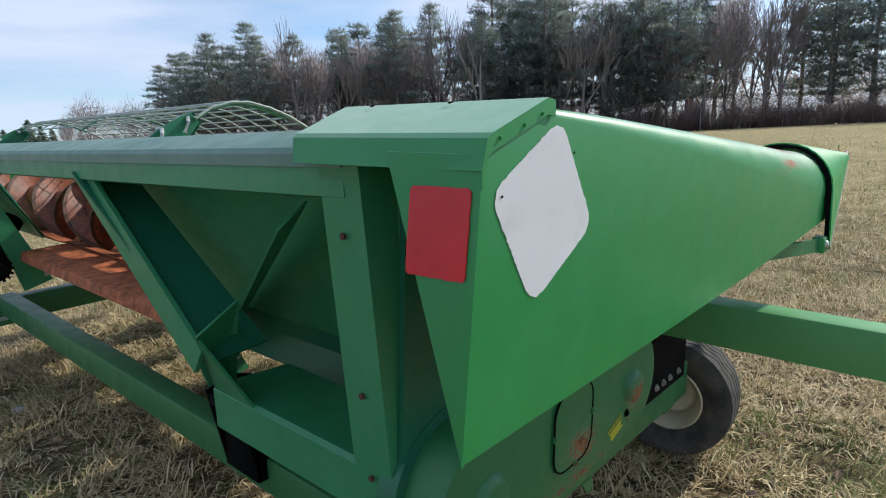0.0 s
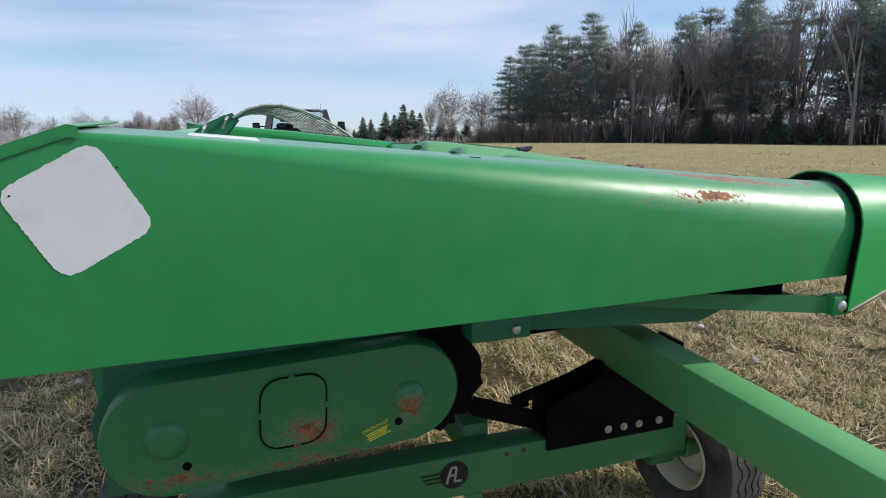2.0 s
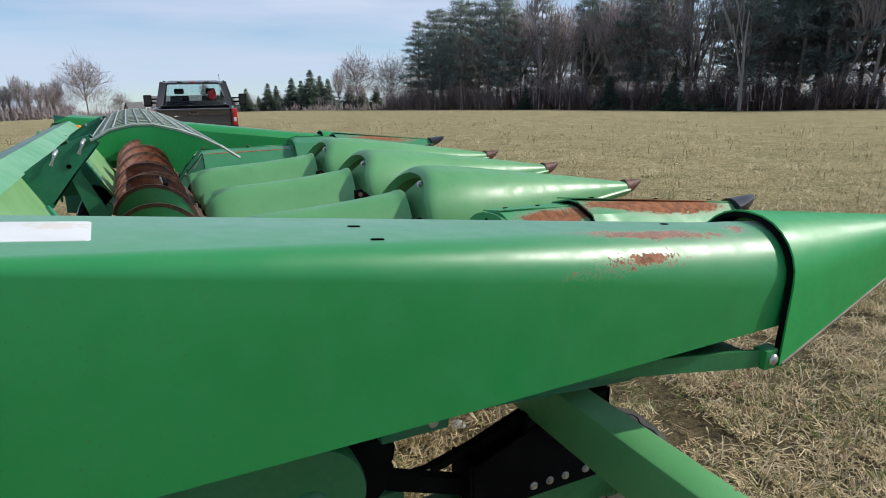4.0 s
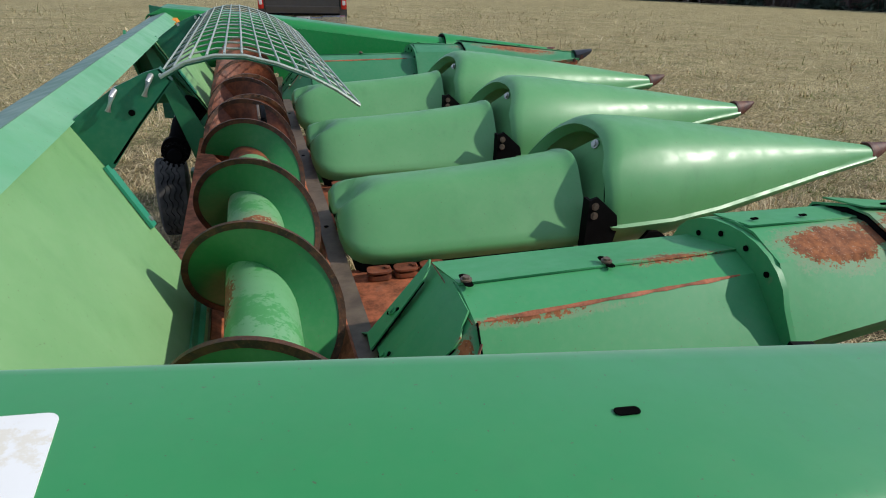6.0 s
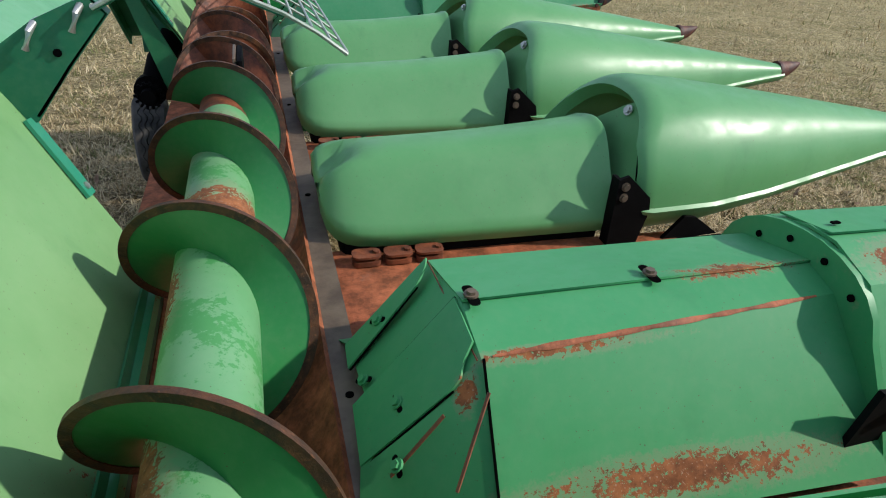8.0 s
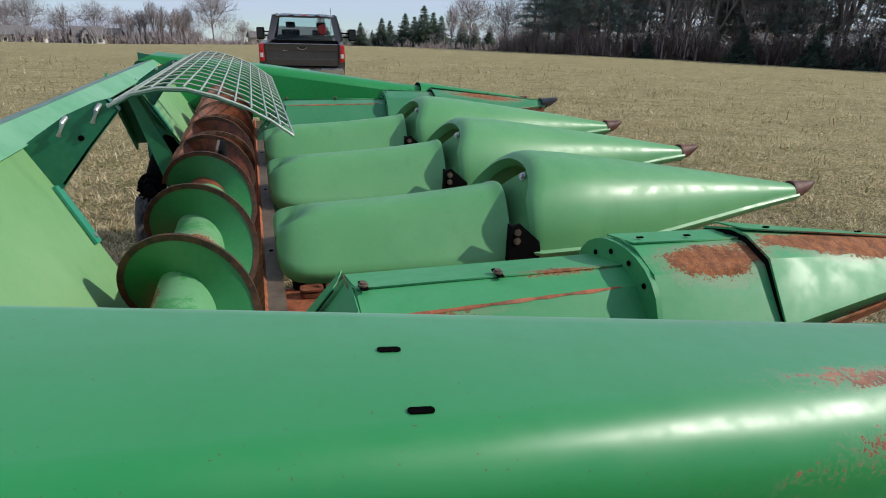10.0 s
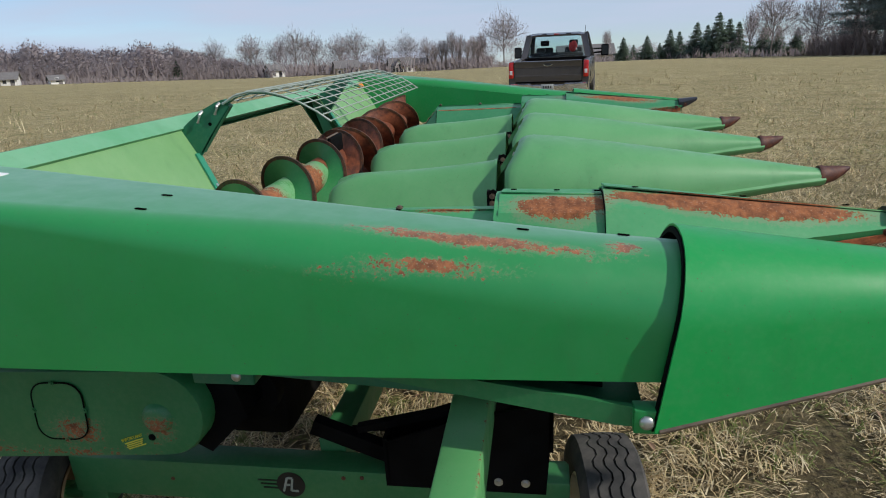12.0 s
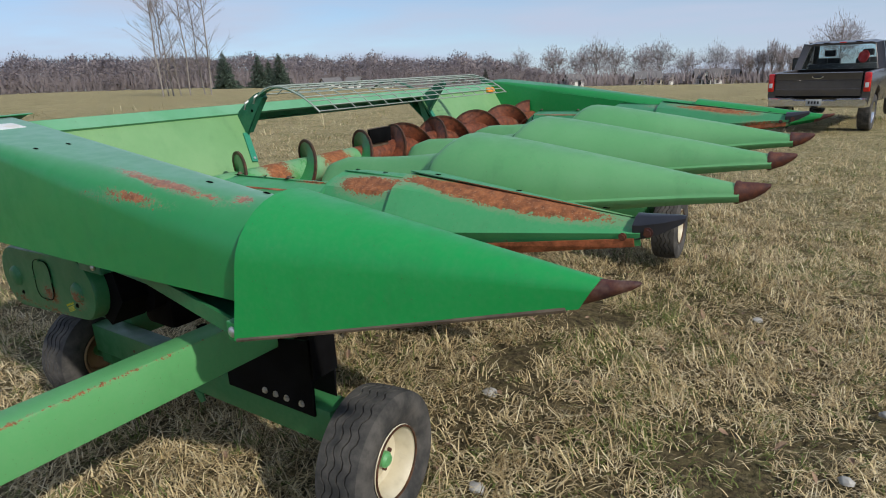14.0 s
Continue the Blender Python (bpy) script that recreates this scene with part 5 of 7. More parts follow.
            disc(bm, (face * 0.008, 0.055 * math.cos(a), 0.055 * math.sin(a)), (face, 0, 0), 0.009, 0.014, 6)
            bm.transform(m)
            part("wheel_nut", bm, m_tip, rim)
    return pivot


def axle(y, near):
    bm = bmesh.new()
    box(bm, (-0.72, y - 0.05, 0.322), (0.93, y + 0.05, 0.465), 0.006)
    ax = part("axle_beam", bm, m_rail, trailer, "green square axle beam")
    for x, f, dy in ((-0.845, -1, 0.02), (1.045, 1, 0.05)) if near else ((-0.865, -1, 0.08), (1.085, 1, 0.08)):
        bm = bmesh.new()
        tube(bm, [(x - f * 0.16, y + dy, 0.27), (x, y + dy, 0.262)], 0.028, 12)
        box(bm, (min(x - f * 0.22, x - f * 0.12), y + dy - 0.05, 0.25), (max(x - f * 0.22, x - f * 0.12), y + dy + 0.04, 0.44), 0.004)
        part("spindle", bm, m_rail, ax)
        wheel(trailer, (x, y + dy, 0.262), f, w=0.2, rim_mat=m_stained if near and f < 0 else None, steer=7 if near else 4)
    if near:
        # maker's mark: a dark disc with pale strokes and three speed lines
        bm = bmesh.new()
        disc(bm, (0.058, y - 0.0505, 0.404), (0, -1, 0), 0.047, 0.0015, 28)
        mark = part("maker_mark", bm, m_decal_black, ax, "round dark maker's mark with speed lines")
        for a, b in (((0.032, 0.378), (0.048, 0.43)), ((0.048, 0.43), (0.066, 0.43)), ((0.040, 0.404), (0.056, 0.404)), ((0.066, 0.428), (0.058, 0.382)), ((0.058, 0.382), (0.082, 0.382))):
            bm = bmesh.new()
            bar(bm, (a[0], y - 0.053, a[1]), (b[0], y - 0.053, b[1]), 0.007, 0.002, (0, 1, 0))
            part("mark_stroke", bm, m_wire, mark)
        for k in range(3):
            bm = bmesh.new()
            box(bm, (-0.052 + k * 0.008, y - 0.0525, 0.414 - k * 0.014), (0.016, y - 0.0503, 0.419 - k * 0.014))
            part("speed_line", bm, m_decal_black, mark)
        for x, z in ((0.235, 0.44), (0.295, 0.445), (-0.35, 0.40)):
            bm = bmesh.new()
            disc(bm, (x, y - 0.050, z), (0, -1, 0), 0.007, 0.002, 10)
            part("hole", bm, m_tip, ax)
        # small tab below
        bm = bmesh.new()
        prism(bm, [(0.09, y - 0.05, 0.322), (0.15, y - 0.05, 0.322), (0.16, y - 0.05, 0.285), (0.13, y - 0.05, 0.27)], (0, 0.008, 0))
        part("tab", bm, m_rail, ax)
    return ax


axle(0.36, True)
far_axle = axle(3.92, False)
bm = bmesh.new()
box(bm, (-0.72, 3.82, 0.32), (-0.56, 3.872, 0.41), 0.003)
part("label_plate", bm, m_rail, far_axle)
bm = bmesh.new()
box(bm, (-0.645, 3.815, 0.352), (-0.59, 3.8195, 0.372))
part("white_label", bm, m_label, far_axle, "small white label")
bm = bmesh.new()
for k in range(2):
    box(bm, (-0.64, 3.8135, 0.356 + k * 0.007), (-0.60, 3.8145, 0.359 + k * 0.007))
part("label_print", bm, m_decal_black, far_axle)
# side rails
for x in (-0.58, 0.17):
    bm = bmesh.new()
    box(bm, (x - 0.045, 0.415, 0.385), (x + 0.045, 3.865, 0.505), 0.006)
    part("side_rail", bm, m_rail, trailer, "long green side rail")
bm = bmesh.new()
for y in (0.95, 1.12):
    prism(bm, [(-0.655, y, 0.44), (-0.545, y, 0.44), (-0.545, y, 0.70), (-0.60, y, 0.72), (-0.70, y, 0.70)], (0, 0.012, 0))
box(bm, (-0.66, 0.95, 0.44), (-0.645, 1.13, 0.66), 0.004)
box(bm, (-0.70, 0.97, 0.66), (-0.56, 1.11, 0.695), 0.004)
part("rail_clamp", bm, m_black, trailer, "black steel rest clamp")
# black uprights on the near axle
bm = bmesh.new()
yb = 0.30
for y in (yb, 0.41):
    prism(bm, [(0.385, y, 0.43), (0.86, y, 0.43), (0.88, y, 0.735), (0.68, y, 0.70), (0.385, y, 0.59)], (0, 0.008, 0))
box(bm, (0.375, yb, 0.43), (0.388, 0.418, 0.60))
box(bm, (0.868, yb, 0.58), (0.88, 0.418, 0.74))
upright = part("rest_upright", bm, m_black, trailer, "black folded steel upright bolted to the axle", 15)
for x in (0.60, 0.66, 0.72, 0.80):
    bolt((x, yb - 0.001, 0.468), (0, -1, 0), 0.009, upright)
bm = bmesh.new()
bar(bm, (0.41, 0.36, 0.495), (0.14, 0.36, 0.60), 0.04, 0.05)
bar(bm, (0.28, 0.37, 0.585), (0.66, 0.37, 0.685), 0.03, 0.022)
tube(bm, [(0.10, 0.5, 0.485), (0.40, 0.5, 0.50)], 0.010, 8)
part("black_brace", bm, m_black, trailer, "black steel braces")
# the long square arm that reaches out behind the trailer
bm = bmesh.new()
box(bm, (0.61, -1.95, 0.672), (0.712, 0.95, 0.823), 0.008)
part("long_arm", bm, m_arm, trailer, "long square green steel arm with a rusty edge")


# ---- pickup truck ----
def pickup():
    t = thing("pickup_truck", "dark grey crew-cab pickup truck with a chrome rear bumper", "truck")
    z0 = 0.0
    # body side section along y (forward), in the truck's own axes; x across
    def side_loft(rows, mat, name, label="", solid=0.0, parent=t, caps=True):
        bm = bmesh.new()
        loft(bm, rows, True, caps)
        return part(name, bm, mat, parent, label, 32, solid)

    def section(y, hw, zb, zt, r):
        pts = []
        for u, v in rounded(2 * hw, zt - zb, r, 4):
            pts.append((u, y, (zt + zb) / 2 + v))
        return pts

    # bed: sides, floor, tailgate
    for s in (-1, 1):
        bm = bmesh.new()
        prof = [(0.84, 0.62), (0.98, 0.62), (1.01, 0.85), (1.005, 1.10), (0.985, 1.30), (0.96, 1.335), (0.88, 1.335), (0.86, 1.31)]
        rings = []
        for y in (0.08, 0.62, 0.70, 0.85, 1.05, 1.25, 1.40, 1.48, 2.05):
            arch_up = 0.0
            if 0.62 < y < 1.48:
                arch_up = 0.40 * math.sin(math.pi * (y - 0.62) / 0.86) ** 0.6
            rings.append([(s * x, y, max(z, 0.62 + arch_up) if z < 1.0 else z) for x, z in prof])
        loft(bm, rings, True, True)
        part("bed_side", bm, m_truck, t, "", 30)
        # tail lamp
        bm = bmesh.new()
        box(bm, (min(s * 0.88, s * 1.0), 0.0, 0.93), (max(s * 0.88, s * 1.0), 0.10, 1.33), 0.02)
        lamp = part("tail_lamp", bm, m_tail, t, "red tail lamp with a clear centre")
        bm = bmesh.new()
        box(bm, (min(s * 0.905, s * 0.975), -0.006, 1.02), (max(s * 0.905, s * 0.975), 0.01, 1.12), 0.004)
        part("lamp_lens", bm, m_lamp_clear, lamp)
    bm = bmesh.new()
    rings = []
    for x in (-0.835, -0.8, 0.8, 0.835):
        rings.append([(x, 0.02, 0.84), (x, 0.0, 0.92), (x, 0.0, 0.985), (x, 0.018, 1.0), (x, 0.018, 1.17), (x, 0.0, 1.19), (x, -0.01, 1.31), (x, -0.02, 1.335), (x, 0.05, 1.345), (x, 0.08, 1.33), (x, 0.08, 0.84)])
    loft(bm, rings, True, True)
    gate = part("tailgate", bm, m_truck, t, "dark grey tailgate with pressed ledges", 20)
    bm = bmesh.new()
    prism(bm, [(u, -0.006, 1.255 + v) for u, v in [(0.115 * math.cos(a), 0.045 * math.sin(a)) for a in (radians(q) for q in range(0, 360, 20))]], (0, 0.012, 0))
    badge = part("badge", bm, m_chrome, gate, "small oval chrome badge", 30)
    bm = bmesh.new()
    prism(bm, [(u, -0.009, 1.255 + v) for u, v in [(0.095 * math.cos(a), 0.033 * math.sin(a)) for a in (radians(q) for q in range(0, 360, 20))]], (0, 0.006, 0))
    part("badge_field", bm, m_decal_black, badge)
    bm = bmesh.new()
    box(bm, (-0.84, 0.08, 0.80), (0.84, 2.05, 0.84), 0.0)
    box(bm, (-0.86, 2.0, 0.80), (0.86, 2.06, 1.33), 0.0)
    part("bed_floor", bm, m_black, t)
    # bumper with step and plate
    bm = bmesh.new()
    rings = []
    for x, y, dz in ((-1.0, 0.16, 0.0), (-0.95, -0.06, 0.0), (-0.45, -0.13, 0.0), (-0.40, -0.13, -0.03), (0.40, -0.13, -0.03), (0.45, -0.13, 0.0), (0.95, -0.06, 0.0), (1.0, 0.16, 0.0)):
        rings.append([(x, y + 0.03, 0.60), (x, y, 0.63), (x, y, 0.77 + dz), (x, y + 0.04, 0.80 + dz), (x, y + 0.18, 0.80 + dz), (x, y + 0.18, 0.60)])
    loft(bm, rings, True, True)
    bumper = part("bumper", bm, m_chrome, t, "chrome step bumper", 25)
    bm = bmesh.new()
    box(bm, (-0.155, -0.14, 0.64), (0.155, -0.128, 0.78), 0.004)
    plate = part("number_plate", bm, m_plate, bumper, "pale number plate with dark bars")
    for k in range(4):
        bm = bmesh.new()
        box(bm, (-0.11 + k * 0.06, -0.143, 0.68), (-0.075 + k * 0.06, -0.139, 0.74))
        part("plate_bar", bm, m_decal_black, plate)
    bm = bmesh.new()
    box(bm, (-0.06, -0.35, 0.44), (0.06, 0.1, 0.54), 0.01)
    disc(bm, (0, -0.32, 0.54), (0, 0, 1), 0.026, 0.08, 14)
    part("tow_hitch", bm, m_black, t, "black tow hitch")
    # cab: lower body then pillars and roof
    rows = [section(2.08, 0.995, 0.60, 1.30, 0.06), section(2.2, 1.005, 0.58, 1.33, 0.07), section(3.9, 1.005, 0.58, 1.31, 0.07), section(4.25, 1.0, 0.58, 1.27, 0.08)]
    side_loft(rows, m_truck, "cab_body")
    rows = [section(4.26, 1.0, 0.55, 1.26, 0.10), section(5.0, 0.98, 0.55, 1.22, 0.12), section(5.55, 0.93, 0.55, 1.12, 0.14), section(5.7, 0.86, 0.6, 1.05, 0.14)]
    side_loft(rows, m_truck, "bonnet")
    bm = bmesh.new()
    loft(bm, [[(-0.74, 2.26, 1.905), (-0.6, 2.25, 1.935), (0.6, 2.25, 1.935), (0.74, 2.26, 1.905)], [(-0.78, 2.7, 1.94), (-0.6, 2.7, 1.98), (0.6, 2.7, 1.98), (0.78, 2.7, 1.94)], [(-0.76, 3.4, 1.92), (-0.6, 3.4, 1.965), (0.6, 3.4, 1.965), (0.76, 3.4, 1.92)]])
    roof = part("cab_roof", bm, m_truck, t, "", 40, 0.05)
    for x in (-0.34, 0, 0.34):
        bm = bmesh.new()
        box(bm, (x - 0.07, 2.255, 1.915), (x + 0.07, 2.30, 1.955), 0.008)
        part("roof_lamp", bm, m_tail if x == 0 else m_black, roof)
    for s in (-1, 1):
        for p, q, w in (((s * 0.90, 2.12, 1.31), (s * 0.755, 2.28, 1.92), 0.17), ((s * 0.97, 3.05, 1.30), (s * 0.80, 3.0, 1.93), 0.10), ((s * 0.93, 4.15, 1.28), (s * 0.77, 3.4, 1.93), 0.09)):
            bm = bmesh.new()
            bar(bm, p, q, w, 0.06, (0, 1, 0), 0.012)
            part("pillar", bm, m_truck, t)
        bm = bmesh.new()
        prism(bm, [(s * 0.985, 2.3, 1.32), (s * 0.985, 4.1, 1.30), (s * 0.79, 3.4, 1.90), (s * 0.79, 2.35, 1.90)], (s * -0.006, 0, 0))
        ob = part("side_window", bm, m_glass, t)
        ob.visible_shadow = False
        # tow mirrors
        bm = bmesh.new()
        box(bm, (min(s * 1.20, s * 1.42), 3.75, 1.25), (max(s * 1.20, s * 1.42), 3.87, 1.58), 0.03)
        bar(bm, (s * 0.97, 3.86, 1.34), (s * 1.25, 3.81, 1.36), 0.05, 0.05)
        bar(bm, (s * 0.97, 3.86, 1.46), (s * 1.25, 3.81, 1.46), 0.04, 0.04)
        mir = part("tow_mirror", bm, m_black, t, "black tow mirror")
        bm = bmesh.new()
        box(bm, (min(s * 1.225, s * 1.40), 3.742, 1.29), (max(s * 1.225, s * 1.40), 3.749, 1.55))
        part("mirror_glass", bm, m_window, mir)
        # door handle
        bm = bmesh.new()
        box(bm, (min(s * 1.0, s * 1.03), 2.45, 1.12), (max(s * 1.0, s * 1.03), 2.65, 1.16), 0.008)
        part("door_handle", bm, m_truck, t)
        wheel(t, (s * 0.86, 1.05, 0.40), s, 0.40, 0.27, 0.235, m_chrome, "wheel", 0, True, False)
        wheel(t, (s * 0.86, 4.85, 0.40), s, 0.40, 0.27, 0.235, m_chrome, "wheel", 0, True, False)
    bm = bmesh.new()
    prism(bm, [(-0.83, 2.10, 1.33), (0.83, 2.10, 1.33), (0.70, 2.27, 1.89), (-0.70, 2.27, 1.89)], (0, 0.008, 0))
    ob = part("rear_window", bm, m_glass, t, "clear rear window")
    ob.visible_shadow = False
    bm = bmesh.new()
    prism(bm, [(-0.88, 4.25, 1.28), (0.88, 4.25, 1.28), (0.72, 3.42, 1.90), (-0.72, 3.42, 1.90)], (0, 0.008, 0))
    ob = part("windscreen", bm, m_glass, t)
    ob.visible_shadow = False
    # seats seen through the glass
    for x in (-0.42, 0.42):
        bm = bmesh.new()
        box(bm, (x - 0.25, 3.15, 1.0), (x + 0.25, 3.30, 1.56), 0.05)
        box(bm, (x - 0.13, 3.17, 1.60), (x + 0.13, 3.27, 1.76), 0.04)
        part("seat", bm, m_seat, t, "dark cloth seat")
    bm = bmesh.new()
    box(bm, (-0.75, 2.50, 1.0), (0.75, 2.62, 1.44), 0.04)
    for x in (-0.45, 0.45):
        box(bm, (x - 0.12, 2.50, 1.45), (x + 0.12, 2.58, 1.58), 0.03)
    part("rear_bench", bm, m_seat, t, "dark cloth rear bench")
    bm = bmesh.new()
    bmesh.ops.create_icosphere(bm, subdivisions=2, radius=1)
    for v in bm.verts:
        k = 1 + 0.25 * noise.noise(v.co * 2.0)
        v.co = Vector((0.46 + v.co.x * 0.12 * k, 2.36 + v.co.y * 0.08, 1.60 + v.co.z * 0.15 * k))
    part("red_bundle", bm, m_redcloth, t, "red cloth bundle behind the window", 80)
    bm = bmesh.new()
    tube(bm, [(0.70, 4.3, 1.25), (0.70, 4.3, 2.15)], 0.006, 6)
    part("aerial", bm, m_black, t)
    t.matrix_world = pose(1.03, 15.5, -0.42, 0, 0, -6.5)
    return t


truck = pickup()


# ---- trees ----
def grow(bm_list, p, d, length, r, level, rng, spread=0.55, up=0.25, twigs=3):
    """Recursive bare branches as thin three-sided tapering sticks, appended as (start, end, r0, r1)."""
    q = p + d * length
    bm_list.append((p, q, r, r * 0.68))
    if level == 0:
        return
    for k in range(twigs if level > 1 else twigs + 1):
        nd = (d + Vector((rng.uniform(-1, 1), rng.uniform(-1, 1), rng.uniform(-0.5, 0.8))) * spread + Vector((0, 0, up))).normalized()
        s = p + d * length * rng.uniform(0.6 if level > 3 else 0.3, 1.0)
        grow(bm_list, s, nd, length * rng.uniform(0.68, 0.92), r * rng.uniform(0.45, 0.62), level - 1, rng, spread, up, twigs)


def sticks(name, segs, material, parent, label="", sides=3):
    verts, faces = [], []
    for p, q, r0, r1 in segs:
        d = (q - p).normalized()
        s = d.cross(Vector((0.3, 0.9, 0.2))).normalized()
        u = s.cross(d)
        b = len(verts)
        for c, r in ((p, r0), (q, r1)):
            for j in range(sides):
                a = 2 * math.pi * j / sides
                verts.append(c + (s * math.cos(a) + u * math.sin(a)) * r)
        for j in range(sides):
            faces.append((b + j, b + (j + 1) % sides, b + sides + (j + 1) % sides, b + sides + j))
    return soup(name, verts, faces, material, parent, label)


def bare_tree(seed, h, label, mat=None, levels=4, spread=0.55, up=0.25, first=0.32, twigs=3, thick=0.03, stem=0.018):
    rng = random.Random(seed)
    t = thing("bare_tree", label, "tree")
    segs = []
    grow(segs, Vector((0, 0, -0.3)), Vector((rng.uniform(-0.06, 0.06), rng.uniform(-0.06, 0.06), 1)).normalized(), h * first, h * stem, levels, rng, spread, up, twigs)
    trunk, limbs = segs[:1], segs[1:]
    top = trunk[0][1]
    trunk.append((top, top + Vector((rng.uniform(-0.3, 0.3), rng.uniform(-0.3, 0.3), h * 0.3)), h * stem * 0.66, h * stem * 0.28))
    sticks("trunk", trunk, mat or m_bark, t, "", 8)
    tagged(sticks("crown", [(p, q, max(a, thick), max(b, thick * 0.7)) for p, q, a, b in limbs], mat or m_twig, t), kind="stuff")
    return t


def round_tree(seed, h, label, wide, low, count, thick, dome=1.0):
    """A leafless tree: forking limbs inside a lacy dome of fine twigs."""
    rng = random.Random(seed)
    nr = np.random.RandomState(seed)
    t = thing("bare_tree", label, "tree")
    lean = rng.uniform(-0.03, 0.03) * h
    trunk = [(Vector((0, 0, -0.4)), Vector((lean * 0.5, 0, h * low)), h * 0.013, h * 0.010), (Vector((lean * 0.5, 0, h * low)), Vector((lean, 0, h * 0.62)), h * 0.010, h * 0.004)]
    sticks("trunk", trunk, m_bark, t, "", 8)
    mid, tall, side = h * (1 + low) * 0.5, h * (1 - low) * 0.5, h * wide
    limbs = []
    for k in range(22):
        a, z = 2.4 * k + rng.uniform(-0.4, 0.4), h * rng.uniform(low, 0.55)
        e = rng.uniform(0.1, 1.3)
        q = Vector((math.cos(a) * math.cos(e) * side * 0.7, math.sin(a) * math.cos(e) * side * 0.7, mid - tall * (1 - dome) + tall * (2 - dome) * 0.75 * math.sin(e)))
        p = Vector((lean * 0.7, 0, z))
        limbs.append((p, q, h * 0.0056, h * 0.0030))
        for _ in range(8):
            s = p.lerp(q, rng.uniform(0.35, 1.0))
            d = Vector((rng.gauss(0, 1), rng.gauss(0, 1), rng.gauss(0.5, 0.8))).normalized()
            r = s + Vector((d.x * side * 0.38, d.y * side * 0.38, abs(d.z) * tall * 0.40))
            limbs.append((s, r, h * 0.0030, h * 0.0014))
    tagged(sticks("bough_frame", limbs, m_bark, t), kind="stuff")
    d = nr.normal(0, 1, (count, 3))
    d /= np.linalg.norm(d, axis=1)[:, None]
    lump = np.array([0.82 + 0.4 * noise.noise((q[0] * 2.2 + seed, q[1] * 2.2, q[2] * 2.2)) for q in d])
    d[:, 2] = np.where(d[:, 2] < 0, d[:, 2] * dome, d[:, 2])
    c = d * (nr.uniform(0.1, 1.0, count) ** 0.55 * lump)[:, None] * (side, side, tall * (2 - dome)) + (lean, 0, mid - tall * (1 - dome))
    tip = c + (d * 0.6 + nr.normal(0, 0.35, (count, 3)) + (0, 0, 0.55)) * nr.uniform(0.03, 0.075, count)[:, None] * h
    sd = nr.normal(0, 1, (count, 3)) * (1, 1, 0.2)
    sd *= (nr.uniform(0.5, 1.3, count) * thick / np.linalg.norm(sd, axis=1))[:, None]
    v = np.stack([c - sd, c + sd, tip], 1).reshape(-1, 3)
    crown = soup("crown", v, [(3 * k, 3 * k + 1, 3 * k + 2) for k in range(count)], m_farwood, t)
    tagged(crown, kind="stuff")
    return t


def slender_tree(seed, h):
    """A tall thin pale-barked tree: one wavering stem with rising side branches."""
    rng = random.Random(seed)
    t = thing("bare_tree", "tall slender pale-barked leafless tree in the field", "tree")
    pts = [Vector((0, 0, -0.3))]
    for k in range(1, 8):
        pts.append(Vector((pts[-1].x + rng.uniform(-0.22, 0.22), pts[-1].y + rng.uniform(-0.22, 0.22), h * k / 7)))
    sticks("trunk", [(p, q, 0.09 * (1 - 0.12 * k), 0.09 * (1 - 0.12 * (k + 1)) + 0.004) for k, (p, q) in enumerate(zip(pts, pts[1:]))], m_trunk_pale, t, "", 7)
    twigs = []
    for _ in range(58):
        f = rng.uniform(0.10, 0.97)
        k = min(int(f * 7), 6)
        p = pts[k].lerp(pts[k + 1], f * 7 - k)
        a, e = rng.uniform(0, 6.28), rng.uniform(0.6, 1.15)
        d = Vector((math.cos(a) * math.cos(e), math.sin(a) * math.cos(e), math.sin(e)))
        q = p + d * h * rng.uniform(0.09, 0.22) * (1.15 - 0.6 * f)
        twigs.append((p, q, 0.028, 0.012))
        for _ in range(7):
            s = p.lerp(q, rng.uniform(0.3, 1.0))
            r = s + (d + Vector((rng.gauss(0, 0.5), rng.gauss(0, 0.5), rng.gauss(0.1, 0.4)))).normalized() * rng.uniform(0.5, 1.5)
            twigs.append((s, r, 0.012, 0.006))
    tagged(sticks("crown", twigs, m_twig, t), kind="stuff")
    return t


